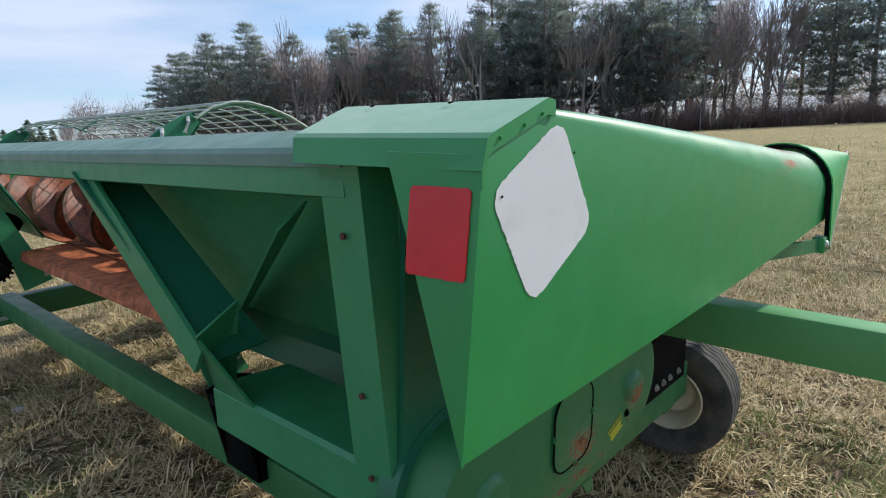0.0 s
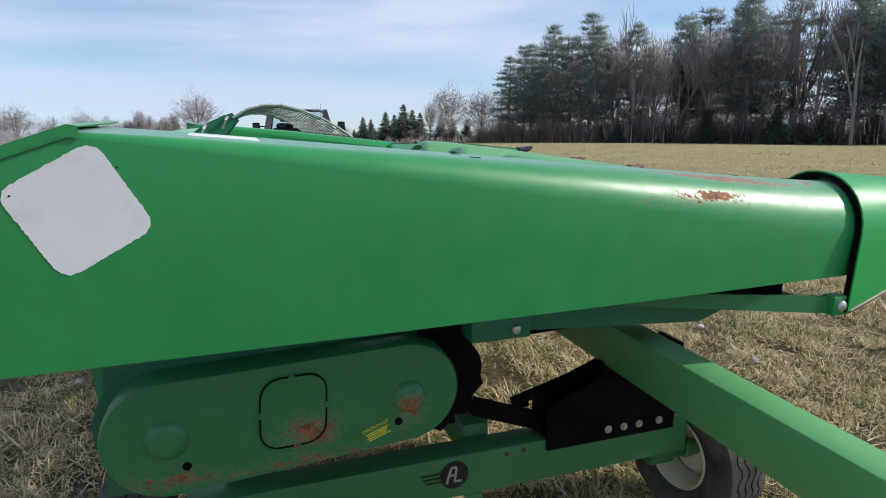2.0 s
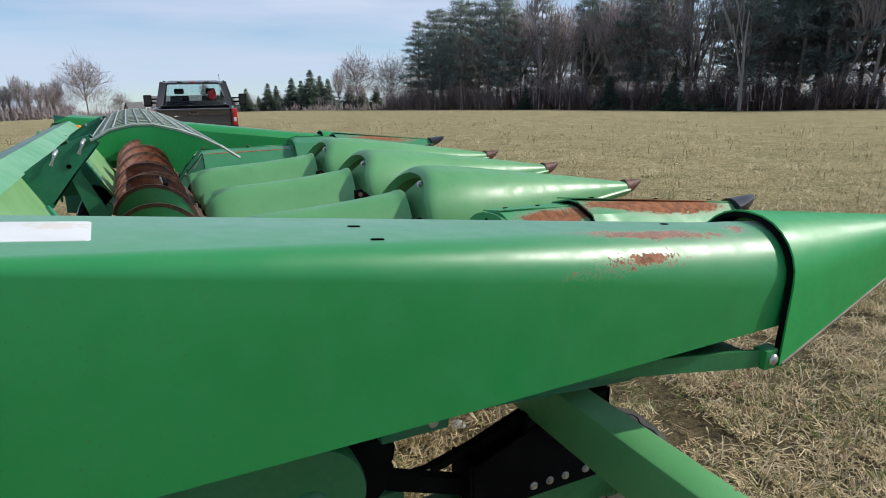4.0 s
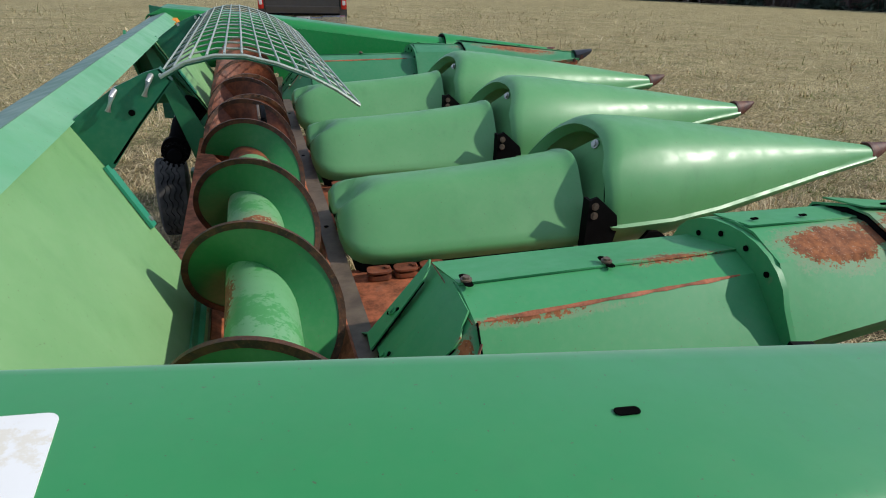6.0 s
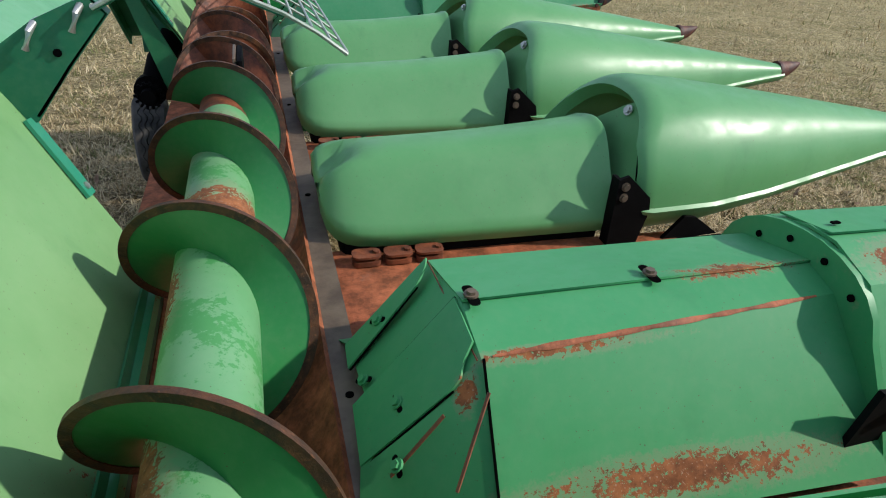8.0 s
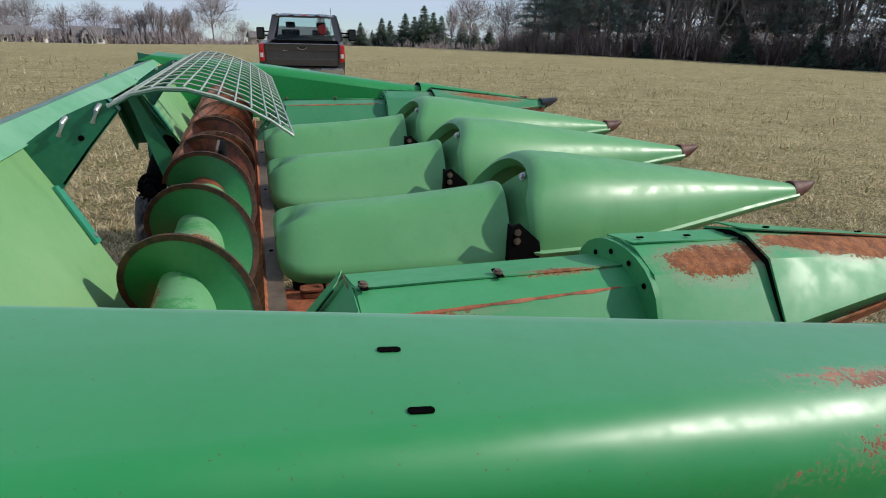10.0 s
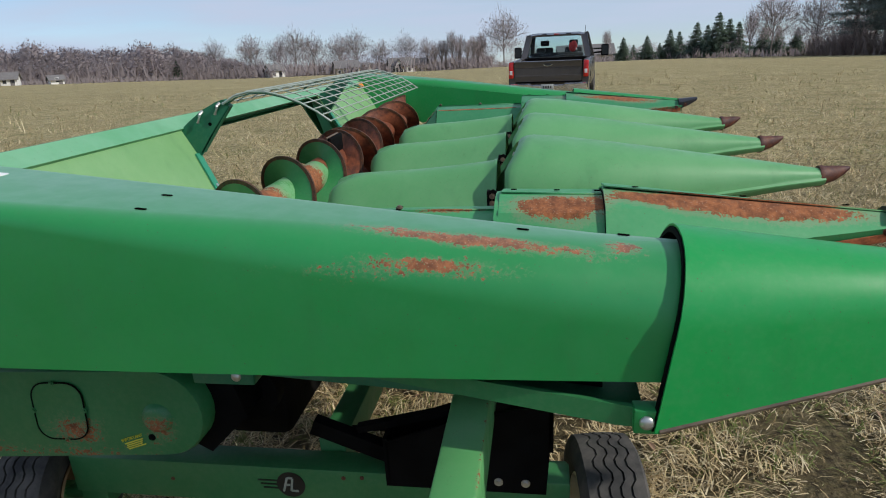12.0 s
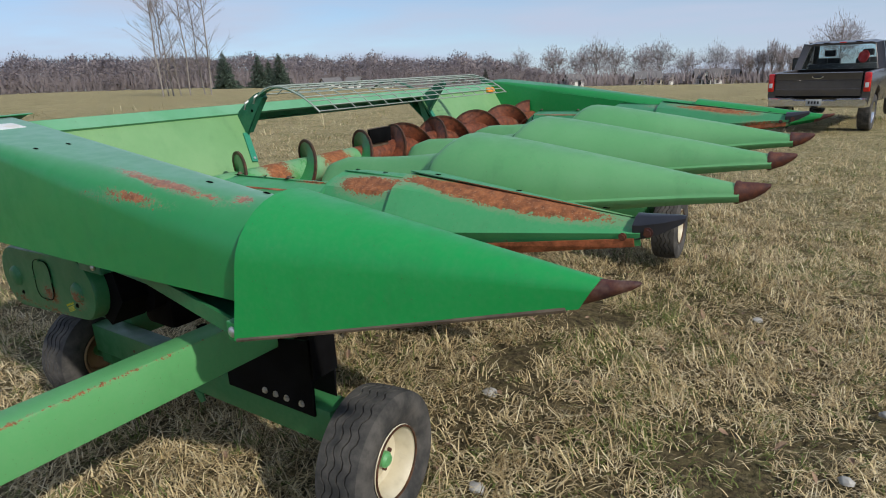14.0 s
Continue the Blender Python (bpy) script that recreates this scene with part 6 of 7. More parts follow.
def conifer(seed, h, kind):
    """kind 'pine': tall, ragged, layered; 'spruce': dense cone to the ground."""
    rng = random.Random(seed)
    nr = np.random.RandomState(seed)
    t = thing("pine_tree" if kind == "pine" else "spruce_tree", "tall ragged dark green pine at the wood's edge" if kind == "pine" else "dense dark green spruce at the field's end", "tree")
    bm = bmesh.new()
    lean = rng.uniform(-0.02, 0.02)
    tube(bm, [(0, 0, -0.4), (lean * h * 0.5, 0, h * 0.5), (lean * h, 0, h)], [h * 0.016, h * 0.011, 0.03], 8)
    part("trunk", bm, m_bark, t)
    verts, faces, limbs = [], [], []
    pine = kind == "pine"
    low = 0.20 if pine else 0.04
    levels = int(h * (0.95 if pine else 2.8))
    for i in range(levels):
        f = low + (1 - low) * (i + rng.uniform(-0.3, 0.3)) / levels
        z = h * min(f, 0.985)
        if pine:                               # widest at mid height, ragged, with a blunt point
            reach = h * 0.235 * min(1.0, 0.45 + (f - low) * 2.2) * (1 - max(0.0, f - 0.45) / 0.58) ** 0.75 * rng.uniform(0.65, 1.25) + 0.35
            n = rng.randint(4, 6)
        else:
            reach = h * 0.46 * (1 - f) ** 1.0 * rng.uniform(0.8, 1.2) + 0.05
            n = rng.randint(8, 10)
        a0 = rng.uniform(0, 6.28)
        for k in range(n):
            a = a0 + 6.283 * k / n + rng.uniform(-0.35, 0.35)
            rr = reach * rng.uniform(0.6, 1.15)
            rise = rng.uniform(-0.08, 0.22) + 0.55 * max(0.0, f - 0.6) if pine else rng.uniform(-0.35, -0.05)
            tip = Vector((math.cos(a) * rr, math.sin(a) * rr, z + rr * rise))
            base = Vector((lean * z, 0, z))
            limbs.append((base, tip, 0.035, 0.012))
            m = max(2, int(rr * 1.35)) if pine else max(3, int(rr * 2.6))
            for j in range(m):
                c = base.lerp(tip, 0.30 + 0.74 * (j + 0.7) / m if pine else (j + 1.2) / (m + 0.4))
                size = rng.uniform(0.55, 0.95) if pine else rng.uniform(0.40, 0.62) * (0.35 + 0.65 * (1 - f))
                count = 15 if pine else 9
                d = nr.normal(0, 1, (count, 3))
                d[:, 2] = np.abs(d[:, 2]) * 0.7 + (0.25 if pine else -0.25)
                d += np.array((math.cos(a), math.sin(a), 0)) * 0.5
                d /= np.linalg.norm(d, axis=1)[:, None]
                side = np.cross(d, nr.normal(0, 1, (count, 3)))
                side /= np.linalg.norm(side, axis=1)[:, None] + 1e-6
                o = np.array(c) + nr.normal(0, 0.36 if pine else 0.06 + 0.20 * (1 - f), (count, 3)) * (1, 1, 0.45 if pine else 0.8)
                wd = size * (0.085 if pine else 0.22)
                for p, q, r in zip(o - side * wd, o + side * wd, o + d * size * 1.15):
                    b = len(verts)
                    verts += [p, q, r]
                    faces.append((b, b + 1, b + 2))
    tagged(sticks("bough_frame", limbs, m_bark, t), kind="stuff")
    out = np.array(verts) * (0.16, 0.16, 0.0) + (0, 0, 0.75)
    out /= np.linalg.norm(out, axis=1)[:, None]
    tagged(soup("crown", verts, faces, m_needles if kind == "pine" else m_spruce, t, normals=out.tolist()), kind="stuff")
    return t


def place_copies(proto, spots, group):
    """First spot takes the prototype itself, the rest get copies. Spots: azimuth, distance, scale, turn."""
    for k, (az, r, sc, turn) in enumerate(spots):
        p = polar(az, r)
        m = pose(p.x, p.y, p.z, 0, 0, turn)
        if k == 0:
            ob = proto
            ob.matrix_basis = m
        else:
            ob = copy_thing(proto, m)
        ob.scale = (sc, sc, sc)
        tagged(ob, group=group)


rng = random.Random(11)
spots = {k: [] for k in range(8)}
for row, (gap, kinds) in enumerate(((1.75, (0, 1, 3, 4, 5, 6, 6)), (2.2, (0, 1, 2, 3, 4, 5)), (2.6, (0, 1, 2, 3, 5)))):
    az = 24.0 + row * 0.9
    while az < 108:
        k = rng.choice(kinds) if az > 27 else (0, 2, 1)[row]
        far = edge_of_field(az)[0]
        rise = float(np.interp(az, (23.5, 25.5, 28, 32, 45, 52, 80), (0.66, 0.82, 0.93, 1.0, 1.02, 1.2, 1.25)))
        spots[k].append((az + rng.uniform(-0.5, 0.5), far + 2 + row * 7 + rng.uniform(-1.5, 3), rise * rng.uniform(0.80, 1.06), rng.uniform(0, 360)))
        az += gap * rng.uniform(0.75, 1.3) * (1.0 if az < 75 else 1.5)
for k, (seed, h) in enumerate(((1, 21.5), (2, 20.0), (3, 22.5), (4, 18.5))):
    place_copies(conifer(seed, h, "pine"), spots[k], "trees of the wood")
place_copies(bare_tree(21, 17.5, "leafless grey-brown tree among pines", levels=5, spread=0.5), spots[4], "trees of the wood")
place_copies(bare_tree(22, 16, "leafless grey-brown tree among pines", levels=5, spread=0.6), spots[5], "trees of the wood")
place_copies(round_tree(23, 16, "grey-brown leafless tree with fine twigs at the wood's edge", 0.22, 0.2, 2600, 0.05), spots[6], "trees of the wood")
dead = bare_tree(5, 14, "pale dead forked tree trunk at the wood's edge", m_trunk_pale, levels=2, spread=0.35, first=0.6, twigs=2)
place_copies(dead, [(51.1, 91, 1.0, 40)], "trees of the wood")

CEDARS = ((40.7, 96, 0.62), (45.9, 94, 0.66), (49.1, 95, 0.55), (33.5, 98, 0.42), (62.0, 101, 0.6))
SPRUCES = ((7.2, 172, 0.72), (8.0, 180, 0.5), (9.1, 168, 0.72), (10.1, 175, 0.5), (10.9, 165, 0.85), (11.6, 170, 0.8), (12.9, 163, 1.0), (13.7, 170, 0.95), (14.5, 160, 1.22), (15.3, 162, 1.05), (16.0, 160, 0.95), (17.9, 150, 0.85), (18.9, 146, 0.72), (20.2, 140, 0.65))
for k, s in enumerate(((31, 8.0), (32, 8.0))):
    place_copies(conifer(*s, "spruce"), [(a, r, sc, 40 * i) for i, (a, r, sc) in enumerate(SPRUCES[k::2])], "spruces at the field's end")
cedar = conifer(34, 8.0, "spruce")
tagged(cedar, "dark brownish cedar at the wood's edge")
place_copies(cedar, [(a, r, sc, 70 * i) for i, (a, r, sc) in enumerate(CEDARS)], "cedars at the wood's edge")
oak = round_tree(41, 15, "broad round-crowned leafless tree", 0.52, 0.22, 4200, 0.045, 0.45)
place_copies(oak, [(-2.9, 215, 1.25, 0), (-20.9, 205, 1.0, 70), (-19.4, 210, 0.9, 160), (-15.8, 208, 0.95, 250), (-11.4, 207, 0.85, 20), (18.5, 135, 0.85, 130), (21.5, 128, 0.75, 210), (-27.5, 230, 0.9, 300)], "leafless trees round the houses")
maple = round_tree(45, 13, "rounded leafless tree with dense twigs", 0.46, 0.06, 3600, 0.06, 0.7)
place_copies(maple, [(-22.3, 220, 1.05, 33), (-17.2, 225, 1.1, 99), (-13.6, 206, 0.85, 10), (-24.6, 215, 1.1, 140), (-9.6, 214, 0.9, 200), (-5.2, 212, 0.8, 260), (-0.6, 218, 0.6, 80)], "leafless trees round the houses")
ash = round_tree(42, 10, "slender leafless grey saplings beyond the field", 0.20, 0.14, 1300, 0.04)
place_copies(ash, [(-8.8 + 0.45 * k + rng.uniform(-0.15, 0.15), 200 + rng.uniform(-8, 12), rng.uniform(0.8, 1.25), 50 * k) for k in range(10)] + [(16.9, 150, 1.0, 20), (5.8, 190, 0.9, 80)], "leafless trees round the houses")
birch = slender_tree(43, 17)
place_copies(birch, [(-57.7, 70, 0.95, 0), (-56.9, 72, 0.85, 120), (-55.6, 71, 0.9, 200), (-53.9, 70, 1.0, 290), (-54.4, 73, 0.85, 60), (-57.3, 74, 0.8, 20), (-56.3, 70, 0.6, 80)], "pale trees in the field")
place_copies(conifer(33, 11, "spruce"), [(-50.05, 140, 0.62, 0), (-48.3, 143, 0.66, 90), (-52.8, 128, 0.62, 200), (-49.2, 150, 0.55, 150), (-30.5, 195, 0.5, 30)], "spruces by the far wood")
bush = bare_tree(44, 4, "low leafless bush in the field", levels=4, spread=0.7, first=0.2)
place_copies(bush, [(-45.6, 95, 1.0, 0), (-45.0, 96, 0.7, 90)], "bushes")


# ---- brush and far woods ----
def twig_band(name, spots_fn, count, h0, h1, width, material, label, seed):
    nr = np.random.RandomState(seed)
    verts, faces = [], []
    for _ in range(count):
        p, hs = spots_fn(nr)
        h = nr.uniform(h0, h1) * hs
        lean = nr.normal(0, 0.22, 2) * h
        base = np.array(p) + (0, 0, -0.1)
        a = nr.uniform(0, math.pi)
        side = np.array((math.cos(a), math.sin(a), 0)) * width * nr.uniform(0.4, 1.2)
        z = nr.uniform(0.0, 0.5) * h
        b = len(verts)
        verts += [base - side + (0, 0, z), base + side + (0, 0, z), base + (lean[0], lean[1], h)]
        faces.append((b, b + 1, b + 2))
    return soup(name, verts, faces, material, None, label, "brush", "stuff", [(0.0, -0.5, 0.866)] * len(verts))


def wood_edge(nr):
    az = nr.uniform(21, 110)
    r = edge_of_field(az)[0] + nr.uniform(-1, 9)
    return polar(az, r), 0.6 + 0.5 * noise.noise((az * 0.6, 0, 0))


def wood_mass(nr):
    az = nr.uniform(23, 110)
    r = edge_of_field(az)[0] + nr.uniform(14, 40)
    return polar(az, r), 1.0


def far_hill(nr):
    az = nr.uniform(-100, -4)
    r = nr.uniform(190, 330)
    fall = min(1.0, max(0.32, (-az - 19) / 12)) * r / 255
    lump = 0.85 + 0.3 * noise.noise((az * 0.9, 7, 0)) + 0.15 * noise.noise((az * 3.1, 2, 0))
    return polar(az, r), fall * lump


def far_low(nr):
    az = nr.uniform(-30, 24)
    r = edge_of_field(az)[0] + nr.uniform(5, 60)
    return polar(az, r), 0.55 + 0.5 * noise.noise((az * 0.8, 3, 0))


def far_behind(nr):
    az = nr.uniform(105, 265)
    r = nr.uniform(170, 260)
    return polar((az + 180) % 360 - 180, r), 0.9 + 0.3 * noise.noise((az * 0.7, 1, 0))


def far_trees(name, spots_fn, count, h0, h1, label, seed, per=150, mat=None, wide_by=1.0, fine=1.0, rise=0.0, core=0.0):
    """A far mass of leafless trees, each a stem with a ragged dome of fine twigs."""
    nr = np.random.RandomState(seed)
    verts, faces, normals = [], [], []
    for _ in range(count):
        p, hs = spots_fn(nr)
        h = nr.uniform(h0, h1) * hs
        base = np.array(p)
        wide = h * nr.uniform(0.26, 0.42) * wide_by
        b = len(verts)
        verts += [base + (-0.16, 0, -0.5), base + (0.16, 0, -0.5), base + (0, 0, h * 0.8)]
        faces.append((b, b + 1, b + 2))
        normals += [(0.0, -0.6, 0.8)] * 3
        d = nr.normal(0, 1, (per, 3))
        d /= np.linalg.norm(d, axis=1)[:, None]
        rad = nr.uniform(0.3, 1.0, per) ** 0.5
        c = base + d * rad[:, None] * (wide, wide, h * 0.46) + (0, 0, h * 0.50)
        out = d * 0.7 + nr.normal(0, 0.35, (per, 3)) + (0, 0, 0.4 + rise)
        ln = nr.uniform(0.014, 0.038, per) * h * (1 + rise * 0.9)
        sd = nr.normal(0, 1, (per, 3)) * (1, 1, 0.2)
        sd /= np.linalg.norm(sd, axis=1)[:, None]
        wd = (nr.uniform(0.12, 0.34, per) * fine * (1 + core * (1 - rad)))[:, None]
        ln = ln * (1 + core * 0.5 * (1 - rad))
        nm = d * (0.75, 0.75, 0.45) + (0, 0, 0.45) + nr.normal(0, 0.12, (per, 3))
        nm /= np.linalg.norm(nm, axis=1)[:, None]
        normals += np.repeat(nm, 3, 0).tolist()
        for o, s, tip in zip(c - sd * wd, c + sd * wd, c + out * ln[:, None]):
            b = len(verts)
            verts += [o, s, tip]
            faces.append((b, b + 1, b + 2))
    return soup(name, verts, faces, mat or m_farwood, None, label, "woods", "stuff", normals)


def hill_floor(nr):
    p, hs = far_hill(nr)
    return p, 0.55 + 0.45 * hs


def low_floor(nr):
    az = nr.uniform(-48, 23)
    r = edge_of_field(az)[0] + nr.uniform(3, 30)
    return polar(az, r), 0.75 + 0.5 * noise.noise((az * 1.1, 9, 0))


far_trees("brush", wood_edge, 800, 3.5, 10, "tangled leafless brush along the wood's edge", 1, 230, m_brush, 1.1, 0.45)
far_trees("wood_interior", wood_mass, 620, 6, 14, "dim leafless trees inside the wood", 2, 150, m_brush, 1.0, 0.9)
twig_band("wood_floor", wood_edge, 34000, 1.5, 6.5, 0.12, m_brush, "low brown undergrowth at the foot of the wood", 12)
twig_band("far_undergrowth", hill_floor, 22000, 3, 8, 0.30, m_farwood, "grey-brown leafless undergrowth of the far woods", 6)
twig_band("far_brush", low_floor, 9000, 0.6, 2.4, 0.22, m_farwood, "low brown brush beyond the field", 8)
far_trees("far_woods", far_hill, 1600, 11.5, 15, "leafless grey-brown woods on the far rise", 3, 240, None, 1.2, 0.62, 0.0, 4.5)
far_trees("far_hedge", far_low, 420, 4, 9, "low leafless hedge growth beyond the field", 4, 90)
far_trees("far_woods", far_behind, 300, 11, 18, "leafless woods behind the field", 5, 60)


# ---- houses ----
def house(az, r, w, d, h, roof_h, wall_mat, turn, label, windows=3, gable=False):
    t = thing("house", label, "house", "houses beyond the field")
    bm = bmesh.new()
    box(bm, (-w / 2, -d / 2, -1.5), (w / 2, d / 2, h))
    for s in (-1, 1):
        prism(bm, [(s * w / 2, -d / 2, h), (s * w / 2, d / 2, h), (s * w / 2, 0, h + roof_h)], (-s * 0.2, 0, 0))
    part("wall", bm, wall_mat, t, "", 0)
    bm = bmesh.new()
    for s in (-1, 1):
        prism(bm, [(-w / 2 - 0.4, s * (d / 2 + 0.5), h - 0.25), (w / 2 + 0.4, s * (d / 2 + 0.5), h - 0.25), (w / 2 + 0.4, 0, h + roof_h + 0.1), (-w / 2 - 0.4, 0, h + roof_h + 0.1)], (0, 0, 0.2))
    part("roof", bm, m_roof, t, "", 0)
    for k in range(windows):
        x = -w / 2 + w * (k + 0.5) / windows
        for z in ([1.2, 3.9] if h > 4.5 else [1.2]):
            bm = bmesh.new()
            box(bm, (x - 0.45, -d / 2 - 0.06, z * 0.6 - 0.1), (x + 0.45, -d / 2 + 0.02, z * 0.6 + 1.0))
            f = part("window", bm, m_siding, t, "", 0)
            bm = bmesh.new()
            box(bm, (x - 0.35, -d / 2 - 0.10, z * 0.6), (x + 0.35, -d / 2 - 0.05, z * 0.6 + 0.9))
            part("pane", bm, m_window, f, "", 0)
    bm = bmesh.new()
    box(bm, (w * 0.08, -d / 2 - 0.09, 0), (w * 0.08 + 0.8, -d / 2 + 0.02, min(2.0, h - 0.15)))
    part("door", bm, m_roof, t, "", 0)
    if gable:
        bm = bmesh.new()
        box(bm, (-w * 0.32, -d / 2 - 2.2, -1.5), (w * 0.02, -d / 2 + 0.5, h * 0.9))
        prism(bm, [(-w * 0.32, -d / 2 - 2.2, h * 0.9), (w * 0.02, -d / 2 - 2.2, h * 0.9), (-w * 0.15, -d / 2 - 2.2, h * 0.9 + 2)], (0, 3.0, 0))
        wing = part("gabled_wing", bm, wall_mat, t, "", 0)
        bm = bmesh.new()
        prism(bm, [(-w * 0.15 - 1.0, -d / 2 - 2.28, 0.2), (-w * 0.15 + 1.0, -d / 2 - 2.28, 0.2), (-w * 0.15 + 1.0, -d / 2 - 2.28, 2.2), (-w * 0.15, -d / 2 - 2.28, 3.1), (-w * 0.15 - 1.0, -d / 2 - 2.28, 2.2)], (0, 0.06, 0))
        part("pane", bm, m_window, wing, "", 0)
        for s in (-1, 1):
            bm = bmesh.new()
            prism(bm, [(-w * 0.15, -d / 2 - 2.6, h * 0.9 + 2.1), (-w * 0.15 + s * (w * 0.17 + 0.4), -d / 2 - 2.6, h * 0.9 - 0.3), (-w * 0.15 + s * (w * 0.17 + 0.4), -d / 2 + 1, h * 0.9 - 0.3), (-w * 0.15, -d / 2 + 1, h * 0.9 + 2.1)], (0, 0, 0.18))
            part("roof", bm, m_roof, wing, "", 0)
    p = polar(az, r)
    t.matrix_world = pose(p.x, p.y, p.z - 0.2, 0, 0, turn - az)
    return t


house(-12.0, 203, 7, 6, 2.4, 2.0, m_siding, 8, "white gabled house with a grey roof among bare trees", 3, True)
house(-10.3, 207, 4.5, 5, 2.6, 1.6, m_siding_tan, -12, "small tan house among bare trees", 2)
house(-16.7, 197, 7, 6, 2.3, 1.6, m_siding_tan, 10, "weathered grey-tan house with a wide roof", 4)
house(-15.2, 200, 3.2, 4, 1.9, 1.3, m_siding, -10, "small white outbuilding beside the tan house", 2)
house(-22.8, 196, 4.4, 4, 2.2, 1.4, m_siding, 25, "pale house half hidden by trees", 2)
house(-44.1, 170, 4.2, 4, 1.6, 0.9, m_siding, 20, "white cottage on the far rise", 2)
house(-42.1, 172, 3.2, 4, 1.7, 1.1, m_siding, -10, "white cottage on the far rise", 2)
house(-39.2, 176, 2.8, 3, 1.3, 0.7, m_siding, 10, "small white shed on the far rise", 1)
house(0.4, 196, 3.6, 3.4, 2.3, 1.2, m_siding_tan, 15, "small tan garden shed", 1)
house(4.0, 200, 16, 9, 2.6, 2.4, m_siding_tan, 5, "long low house with a grey roof", 4)


# ---- loose things on the grass ----
def stone(x, y, r, seed, leaf=False):
    bm = bmesh.new()
    bmesh.ops.create_icosphere(bm, subdivisions=2, radius=1)
    for v in bm.verts:
        k = 1 + 0.4 * noise.noise(v.co * 1.3 + Vector((seed, 0, 0)))
        v.co = Vector((v.co.x * r * k, v.co.y * r * 0.75 * k, v.co.z * r * 0.55 * k))
    ob = part("stone", bm, m_stone, None, "", 40)
    ob.location = (x, y, ground_z(x, y) + r * 0.25)
    tagged(ob, "small pale stone lying in dry grass", "stone", "stones in the grass")


for k, (x, y, r) in enumerate(((0.92, 1.42, 0.042), (1.256, 0.742, 0.036), (2.47, 1.55, 0.03), (-0.72, 3.37, 0.035), (1.62, 0.62, 0.03), (2.6, 2.2, 0.035), (-1.5, 2.6, 0.03), (3.1, 4.0, 0.04), (1.9, 3.1, 0.03))):
    stone(x, y, r, k * 3.1)


def sheet(name, verts, faces, material, label, category, kind):
    """A large mesh from arrays: verts (n, 3), faces as triangles (m, 3)."""
    me = bpy.data.meshes.new(name)
    me.vertices.add(len(verts))
    me.vertices.foreach_set("co", verts.astype(np.float32).ravel())
    me.loops.add(faces.size)
    me.loops.foreach_set("vertex_index", faces.astype(np.int32).ravel())
    me.polygons.add(len(faces))
    me.polygons.foreach_set("loop_start", np.arange(0, faces.size, 3, dtype=np.int32))
    me.update(calc_edges=True)
    me.materials.append(material)
    return tagged(new(name, me), label, category, "", kind)


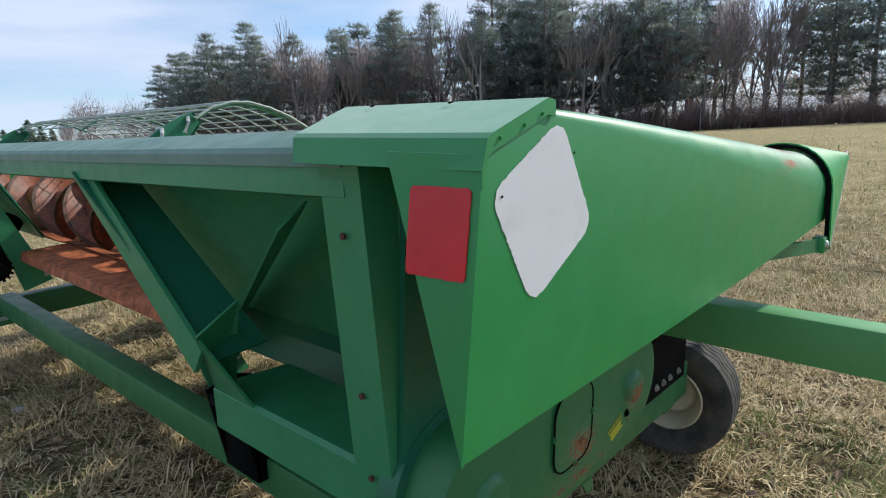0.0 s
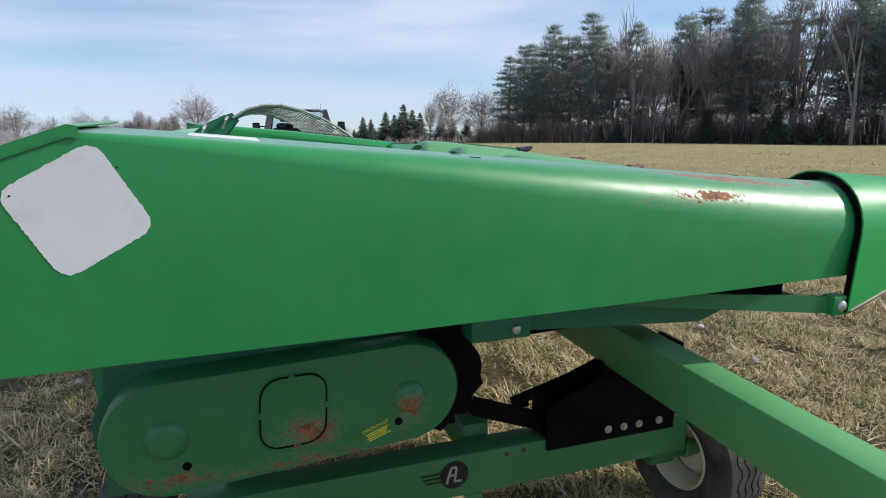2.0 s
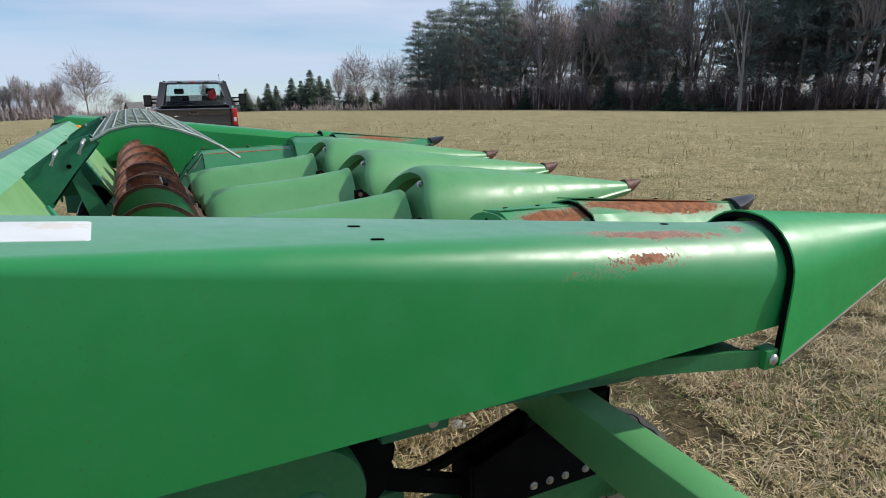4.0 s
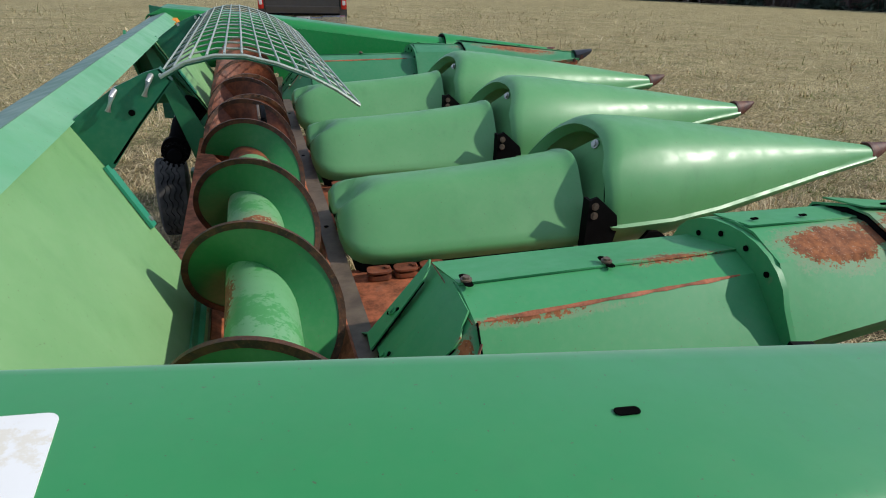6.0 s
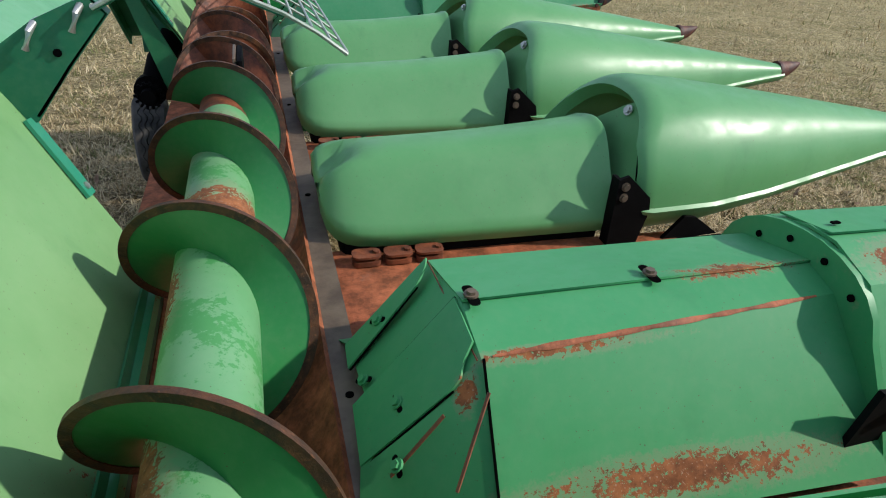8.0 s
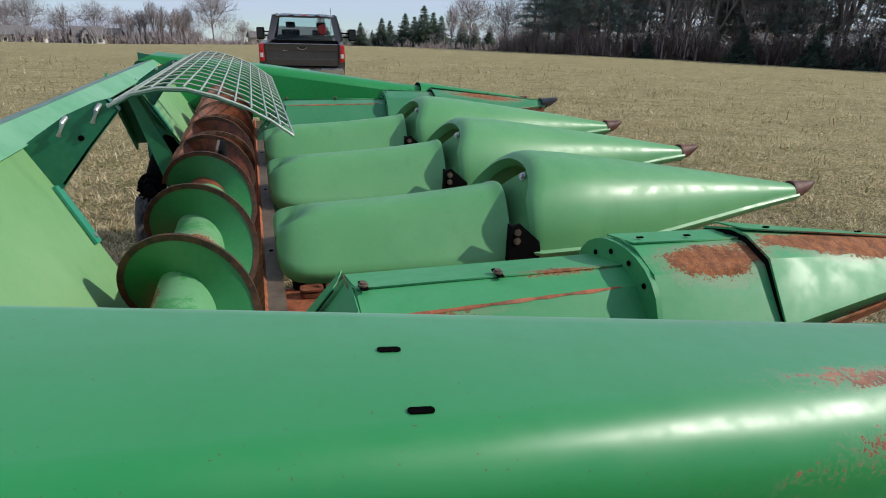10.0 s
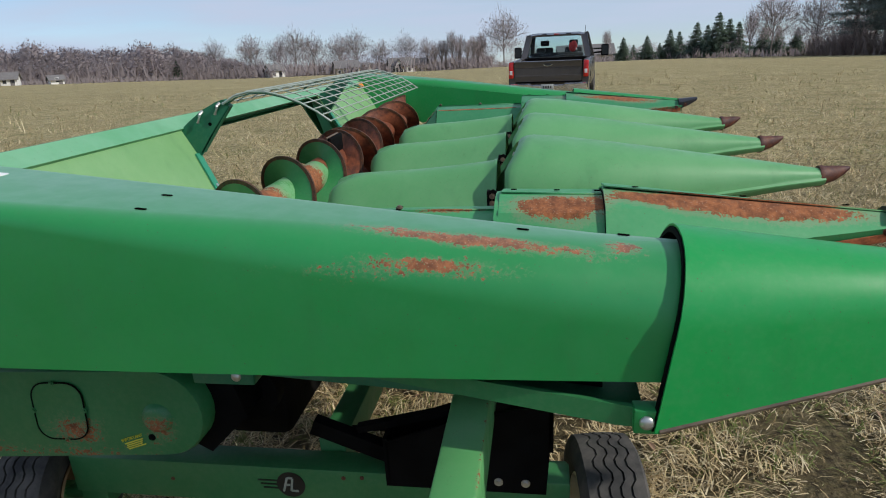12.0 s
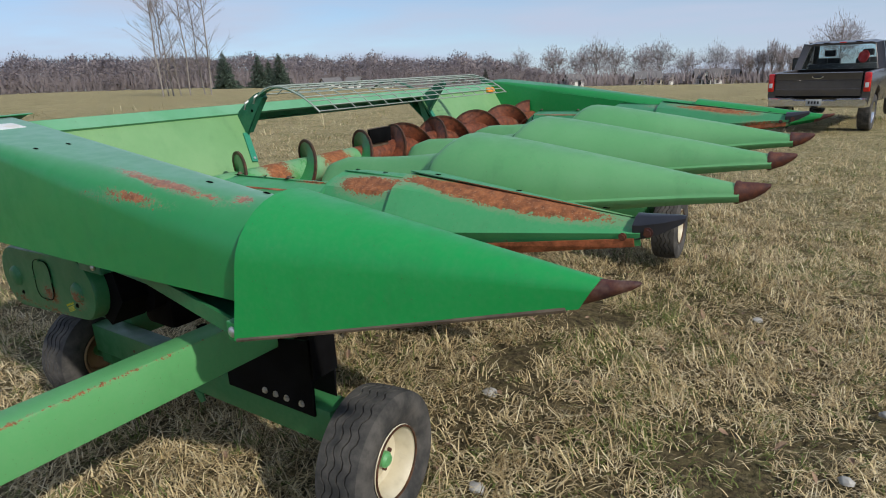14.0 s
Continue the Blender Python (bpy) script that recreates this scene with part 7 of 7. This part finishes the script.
def grass():
    """Matted dry blades in leaning tufts, thick near the trailer and thinning outwards."""
    nr = np.random.RandomState(7)
    verts, faces = [], []
    base = 0
    # tufts, blades a tuft, reach from and to (metres from the head's middle)
    for n, per, near, far in ((11500, 26, 0.0, 4.3), (22000, 11, 4.3, 38.0)):
        if near == 0.0:
            dist = far * np.sqrt(nr.uniform(0, 1, n))
        else:                                   # density falls with the cube of the distance
            dist = 1 / (1 / near - nr.uniform(0, 1, n) * (1 / near - 1 / far))
        turn = nr.uniform(0, 6.283, n)
        cx, cy = 1.0 + dist * np.cos(turn), 1.9 + dist * np.sin(turn)
        grown = np.repeat(0.8 * np.maximum(1.0, dist / 4.3) ** 0.6, per)
        rad = np.repeat(0.045 * np.maximum(1.0, dist / 4.3) ** 0.9, per)
        cz = np.array([ground_z(x, y) - 0.012 + (0.05 * noise.noise((x * 0.6, y * 0.6, 0)) if x * x + y * y > 2.3 else 0) for x, y in zip(cx, cy)])
        lush = np.array([noise.noise((x * 1.7, y * 1.7, 5)) + 0.6 * noise.noise((x * 6, y * 6, 9)) for x, y in zip(cx, cy)])
        lead, tilt = nr.uniform(0, 6.283, n), np.clip(nr.normal(0.42, 0.28, n), 0.05, 1.1)
        keep = np.repeat(lush > -0.42, per)
        cx, cy, cz, lush, lead, tilt = [np.repeat(q, per)[keep] for q in (cx, cy, cz, lush, lead, tilt)]
        size, rad = grown[keep], rad[keep]
        m = len(cx)
        x, y = cx + nr.normal(0, rad, m), cy + nr.normal(0, rad, m)
        a = lead + nr.normal(0, 0.75, m)
        up = np.clip(tilt + nr.normal(0, 0.3, m), 0.02, 1.4)
        ln = nr.gamma(5.0, 0.0165, m) * size * (1 + 0.45 * lush)
        w = nr.uniform(0.0016, 0.0046, m) * size
        bend = up - nr.uniform(0.2, 0.9, m)
        ca, sa, h = np.cos(a), np.sin(a), ln * 0.55
        z = cz + nr.uniform(0, 0.014, m)
        mx, my, mz = x + ca * h * np.cos(up), y + sa * h * np.cos(up), z + h * np.sin(up)
        tz = np.maximum(mz + (ln - h) * np.sin(bend), z + 0.003)
        v = np.stack([np.stack(q, 1) for q in (
            (x - sa * w, y + ca * w, z), (x + sa * w, y - ca * w, z),
            (mx + sa * w * 0.8, my - ca * w * 0.8, mz), (mx - sa * w * 0.8, my + ca * w * 0.8, mz),
            (mx + ca * (ln - h) * np.cos(bend), my + sa * (ln - h) * np.cos(bend), tz))], 1)
        idx = base + np.arange(m)[:, None] * 5
        verts.append(v.reshape(-1, 3))
        faces.append(np.concatenate([idx + (0, 1, 2), idx + (0, 2, 3), idx + (3, 2, 4)]))
        base += m * 5
    sheet("grass", np.concatenate(verts), np.concatenate(faces), m_grass, "matted dry straw-coloured grass with green shoots", "grass", "stuff")


grass()


def dead_leaves():
    """Curled brown leaves scattered in the grass."""
    nr = np.random.RandomState(15)
    verts, faces = [], []
    for _ in range(360):
        x, y = nr.uniform(-3, 5), nr.uniform(-0.8, 5)
        c = np.array((x, y, ground_z(x, y) + nr.uniform(0.02, 0.045)))
        a, s, tip = nr.uniform(0, 6.28), nr.uniform(0.012, 0.028), nr.normal(0, 0.6)
        u = np.array((math.cos(a), math.sin(a), tip)) * s
        v = np.array((-math.sin(a), math.cos(a), nr.normal(0, 0.4))) * s * 0.55
        lift = np.array((0, 0, s * 0.35))
        b = len(verts)
        verts += [c - u, c - u * 0.3 + v + lift, c + u * 0.5 + v * 0.8 + lift, c + u * 1.1, c + u * 0.5 - v * 0.8 + lift * 0.6, c - u * 0.3 - v + lift * 0.6, c]
        faces += [(b, b + 6, b + 1), (b + 1, b + 6, b + 2), (b + 2, b + 6, b + 3), (b + 3, b + 6, b + 4), (b + 4, b + 6, b + 5), (b + 5, b + 6, b)]
    soup("dead_leaves", verts, faces, m_dead_leaf, None, "scattered curled brown leaves in the grass", "leaves", "stuff")


dead_leaves()
